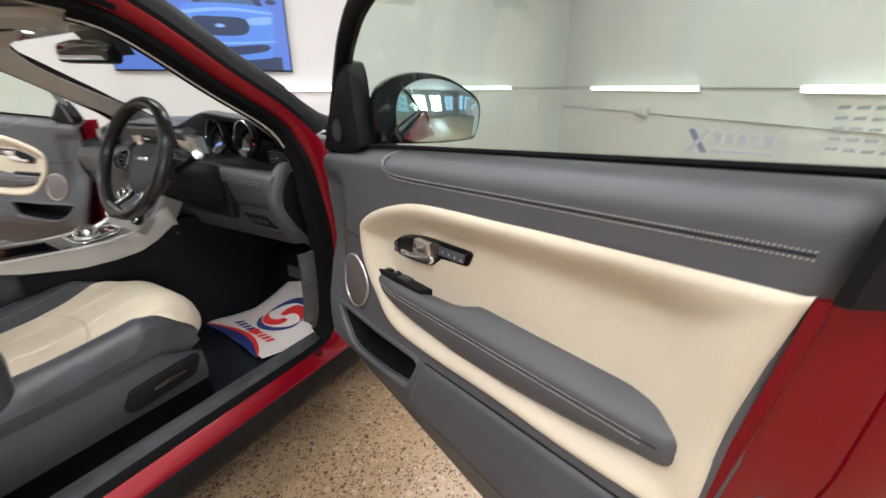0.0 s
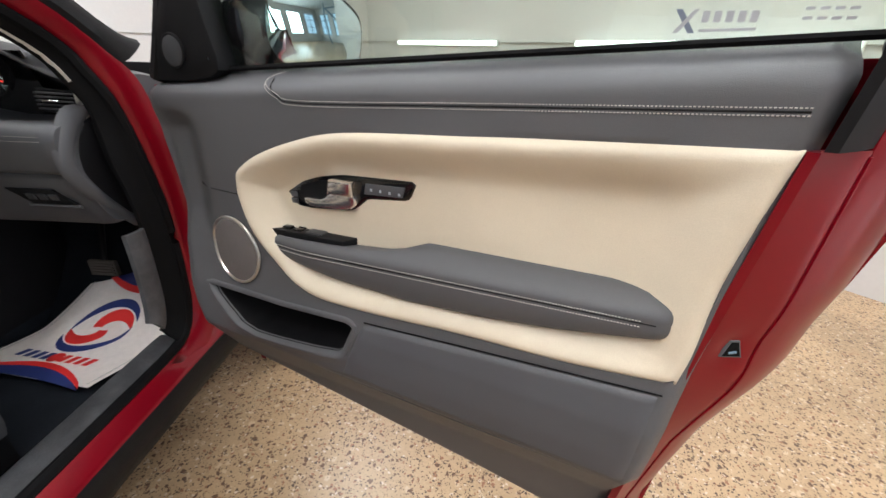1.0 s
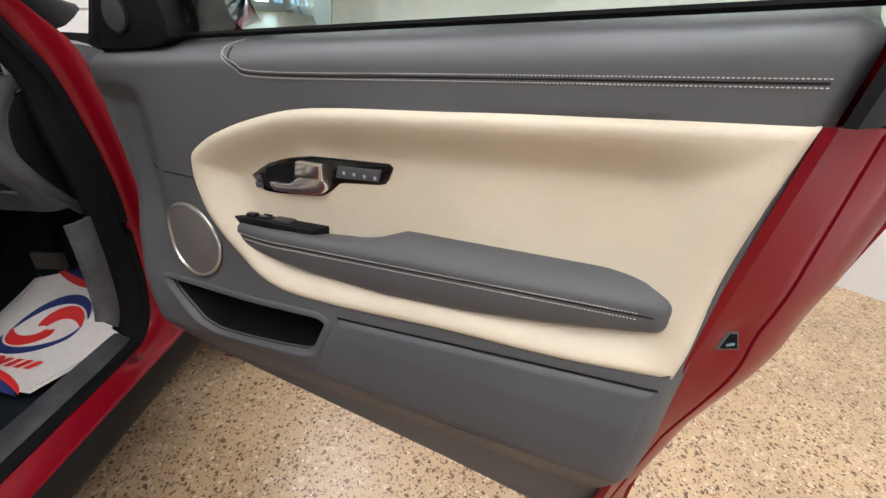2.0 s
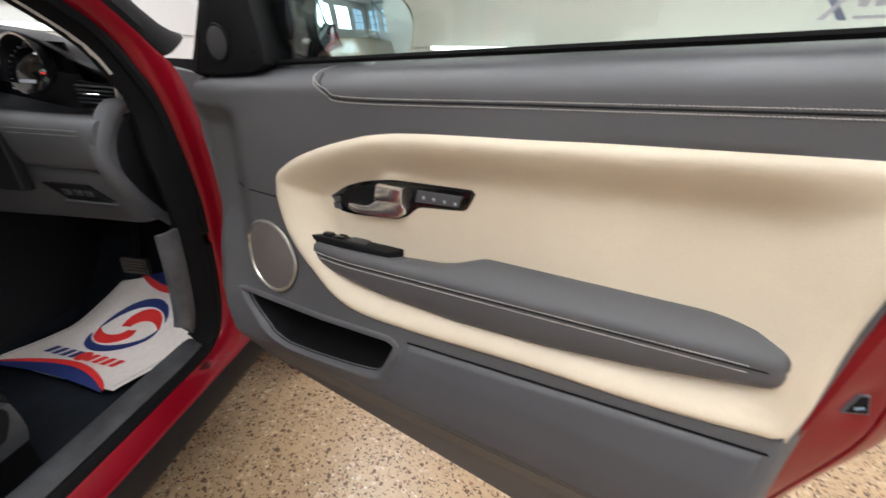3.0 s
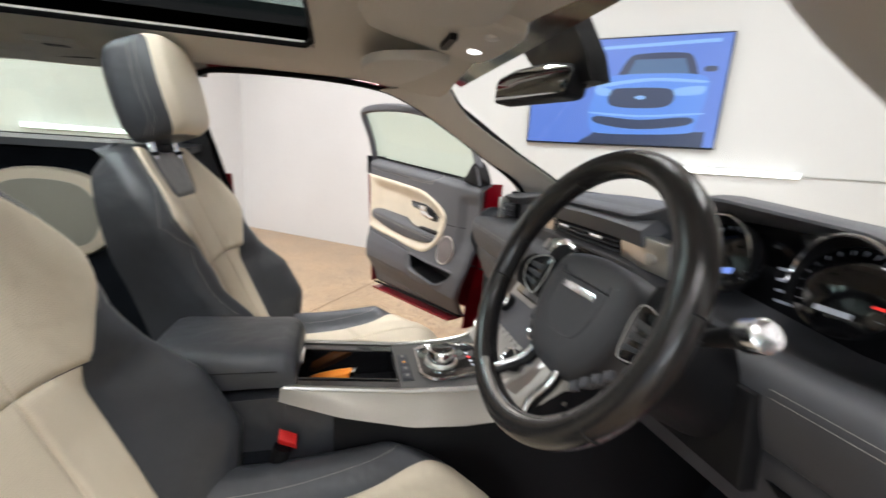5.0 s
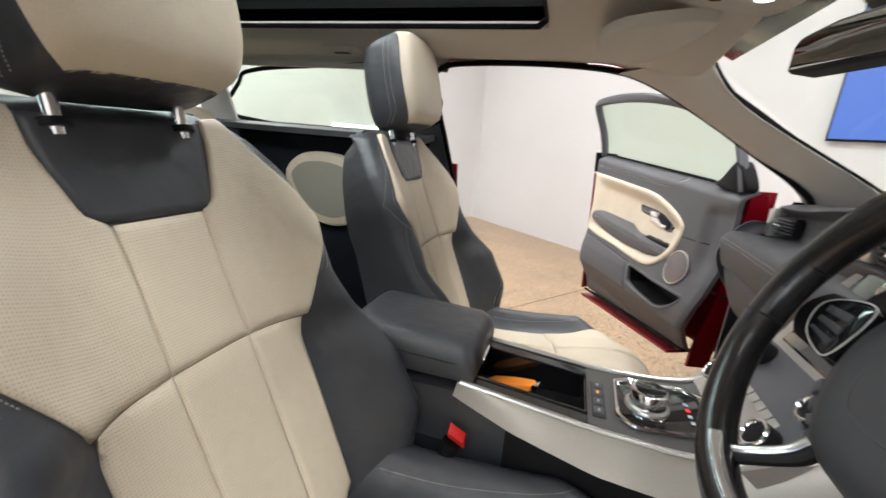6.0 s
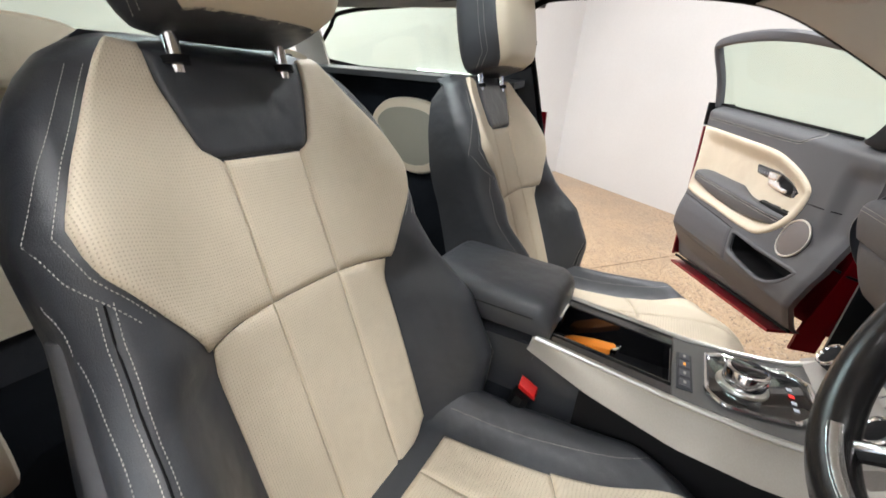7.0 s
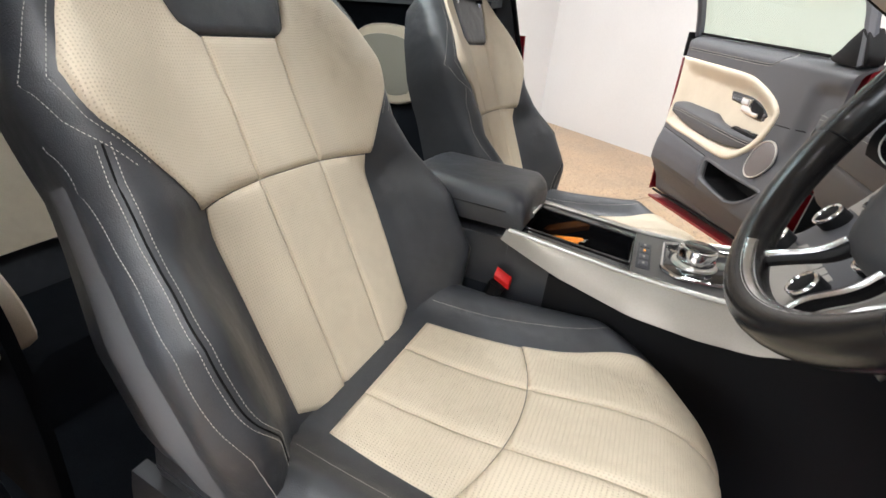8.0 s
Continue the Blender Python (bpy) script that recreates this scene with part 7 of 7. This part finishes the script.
part("tailgate", slab([[(x * (0.80 - 0.05 * t), -2.02 + 0.03 * t, 0.32 + 0.90 * t) for x in np.linspace(-1, 1, 10)] for t in np.linspace(0, 1, 8)], (0, -0.015, 0)), RED, CAR, "red tailgate")
skin = []
for xa, xb, ya, yb in ((-0.62, 0.62, -0.04, -0.25), (-0.62, 0.62, -1.56, -1.84), (-0.62, -0.525, -0.25, -1.56), (0.525, 0.62, -0.25, -1.56)):
    skin.append(slab([[(x, y, roof_z(x, y) + 0.05) for x in np.linspace(xa, xb, 10)] for y in np.linspace(ya, yb, 8)], (0, 0, 0.008)))
part("roof_skin", join(*skin), RED, CAR, "red roof round the glass panel", sharp=60)
for s in (-1, 1):
    part("lower_wing", slab([[(s * (0.84 + 0.02 * q), 1.26 + 0.42 * q, 0.70 + 0.26 * t) for t in np.linspace(0, 1, 5)] for q in np.linspace(0, 1, 5)], (-s * 0.01, 0, 0)), RED, CAR, "red wing above the front wheel")
driver_door, DRIVER = car_door(1, (0.93, 0.20), 69.4, True)
passenger_door, PASSENGER = car_door(-1, (0.93, 0.26), 68.0, False)

# check straps that limit the doors
for s, place in ((1, DRIVER), (-1, PASSENGER)):
    part("check_strap", sweep([(s * 0.86, 0.45, 0.80), place(0.0, 0.80, -0.09), place(0.06, 0.80, -0.09)], 0.010, 6, flat=0.4), BLACK, CAR, "black door check strap")
# ---- driver door mirror ----
mirror_home = np.array((1.235, 0.305, 1.292))
face = np.array((0.80, -0.60, -0.02))
face /= np.linalg.norm(face)
mx = np.cross((0, 0, 1), face)
mx /= np.linalg.norm(mx)
mz = np.cross(face, mx)
shape = [1.12 * q for q in crom([(-0.125, -0.045), (-0.135, 0.0), (-0.12, 0.05), (-0.06, 0.078), (0.02, 0.074), (0.085, 0.045), (0.118, 0.012), (0.112, -0.05), (0.08, -0.068), (-0.08, -0.068)], 4, True)]


def M(a, b, d):
    return mirror_home + mx * a + mz * b + face * d


rings = [[M(a * k, b * k + 0.004, d) for a, b in shape] for d, k in ((-0.125, 0.40), (-0.115, 0.68), (-0.09, 0.88), (-0.05, 0.97), (-0.01, 1.0), (0.006, 0.985), (0.008, 0.955))]
casing = part("door_mirror", loft(rings), INK, driver_door, "gloss black door mirror")
part("door_mirror_glass", prism([np.array(q) * (0.78, 0.88) + (0.022, 0.0) for q in shape], M, 0.004, 0.0105, 0.001), MIRROR, driver_door, "tinted door mirror glass")
part("mirror_arm", sweep([M(-0.10, -0.045, -0.05), M(-0.17, -0.06, -0.05), DRIVER(0.05, 1.23, -0.10)], [0.028, 0.024, 0.03], 10), INK, driver_door)


# ---- paper mat in the driver footwell ----
def mat_point(a, b, d):
    """a: across, b: towards the pedals, in metres from the mat's middle."""
    rise = 0.095 * (max(0.0, b + 0.01) / 0.19) ** 1.4 + 0.004 * math.sin(9 * a + 5 * b) + 0.003 * math.sin(23 * b)
    return (0.405 + 0.99 * a + 0.318 * b, 0.352 - 0.12 * a + 0.948 * b, 0.416 + rise + d)


def mat_plate(name, poly, d, m, parent, fine=0.03):
    """A flat print that follows the mat's bend."""
    p = resample([*poly, poly[0]], max(24, int(sum(np.linalg.norm(np.diff(np.array([*poly, poly[0]], float), axis=0), axis=1)) / fine)))[:-1]
    c = p.mean(0)
    rings = [[mat_point(*(c + (q - c) * k), d) for q in p] for k in (1.0, 0.8, 0.6, 0.4, 0.2)]
    verts, faces = loft(rings, caps=False)
    faces.append(tuple(range(4 * len(p), 5 * len(p))))
    return part(name, (verts, faces), m, parent)


mat = empty("paper_mat", "white paper floor mat printed in navy and red", "floor mat")
rows = [[mat_point(a, b, 0) for a in np.linspace(-0.185, 0.25, 16)] for b in np.linspace(-0.20, 0.21, 30)]
part("sheet", slab(rows, (0, 0, -0.0015)), PAPER, mat)


def swirl(q0, q1, r0, r1, fat):
    out = []
    for t in np.linspace(0, 1, 24):
        q, r = q0 + (q1 - q0) * t, r0 + (r1 - r0) * t
        out.append((r * math.cos(q), r * math.sin(q)))
    back = []
    for t in np.linspace(1, 0, 24):
        q, r = q0 + (q1 - q0) * t, r0 + (r1 - r0) * t - fat * math.sin(math.pi * t) ** 0.8
        back.append((r * math.cos(q), r * math.sin(q)))
    return out + back[1:-1]


def band(poly, d, m, name):
    """A long curved print, built from strips so that it stays on the bent sheet."""
    half = len(poly) // 2 + 1
    outer, inner = poly[:half], [poly[0], *poly[half:][::-1], poly[half - 1]]
    inner = resample(inner, len(outer))
    rows = [[mat_point(*(np.array(o) * (1 - k) + i * k), d) for k in (0, 0.5, 1)] for o, i in zip(outer, inner)]
    return part(name, slab(rows, (0, 0, -0.0008)), m, mat)


C0 = (0.012, 0.018)
for flip in (0, math.pi):
    band([(C0[0] + x, C0[1] + y) for x, y in swirl(0.35 + flip, 3.35 + flip, 0.106, 0.102, 0.029)], 0.0025, NAVY, "navy_arc")
    band([(C0[0] + x, C0[1] + y) for x, y in swirl(0.1 + flip, 3.1 + flip, 0.102, 0.030, 0.056)], 0.003, SCARLET, "red_swirl")
for sgn, b0 in ((1, 0.188), (-1, -0.182)):
    edge = [(-0.175 + 0.41 * t, b0 + sgn * 0.034 - sgn * 0.016 * math.sin(math.pi * t)) for t in np.linspace(0, 1, 16)]
    low = [(a, b - sgn * 0.042 * math.sin(math.pi * (i + 0.5) / 16)) for i, (a, b) in enumerate(edge)]
    lower = [(a, b - sgn * (0.008 + 0.012 * math.sin(math.pi * (i + 0.5) / 16))) for i, (a, b) in enumerate(low)]
    band([*edge, *low[::-1][1:-1]], 0.002, NAVY, "navy_border")
    band([*low, *lower[::-1][1:-1]], 0.0025, SCARLET, "red_border")
for i in range(9):
    a0 = -0.11 + 0.030 * i
    if i == 4:
        band([(a0 + 0.011 + 0.021 * math.cos(q), -0.114 + 0.021 * math.sin(q)) for q in np.linspace(0, 2 * math.pi, 20)], 0.0025, SCARLET, "print_dot")
        continue
    mat_plate("print_bar", [(a0, -0.130), (a0 + 0.020, -0.130), (a0 + 0.025, -0.098), (a0 + 0.005, -0.098)], 0.0025, NAVY if i < 4 else SCARLET, mat)

for a in (-0.172, 0.237):
    part("hem_stitch", sweep([mat_point(a, b, 0.001) for b in np.linspace(-0.19, 0.20, 20)], 0.0012, 4), LINE, mat)
# ---- stickers on the driver window ----
def on_pane(a, b, d):
    return DRIVER(a, b, -0.0655 + d)


FAINT = material("faint grey print", (0.42, 0.45, 0.48), 0.6)
sticker = empty("window_sticker", "small clear sticker with grey printed marks on the window", "sticker")
part("film", prism([(0.905, 1.270), (1.002, 1.276), (1.001, 1.318), (0.904, 1.312)], on_pane, 0.0, 0.0008), glass("clear film", (0.985, 0.99, 0.995), 0.02), sticker)
part("mark", prism([(0.910, 1.307), (0.917, 1.307), (0.934, 1.283), (0.927, 1.283)], on_pane, 0.0008, 0.0014), material("slate print", (0.16, 0.20, 0.27), 0.6), sticker)
part("mark", prism([(0.929, 1.307), (0.934, 1.307), (0.917, 1.283), (0.911, 1.283)], on_pane, 0.0014, 0.002), FAINT, sticker)
for i in range(5):
    part("print_bar", prism([(0.938 + 0.0115 * i, 1.294), (0.945 + 0.0115 * i, 1.294), (0.945 + 0.0115 * i, 1.305), (0.938 + 0.0115 * i, 1.305)], on_pane, 0.0008, 0.0014), FAINT, sticker)
part("print_bar", prism([(0.938, 1.284), (0.992, 1.286), (0.992, 1.289), (0.938, 1.287)], on_pane, 0.0008, 0.0014), FAINT, sticker)
etch = empty("window_etching", "rows of faint white etched marks on the window glass", "marking")
for i in range(5):
    for k in range(4):
        part("print_bar", prism([(1.030 + 0.012 * k, 1.296 + 0.009 * i), (1.038 + 0.012 * k, 1.2965 + 0.009 * i), (1.038 + 0.012 * k, 1.2995 + 0.009 * i), (1.030 + 0.012 * k, 1.299 + 0.009 * i)], on_pane, 0.0002, 0.0008), FAINT, etch)
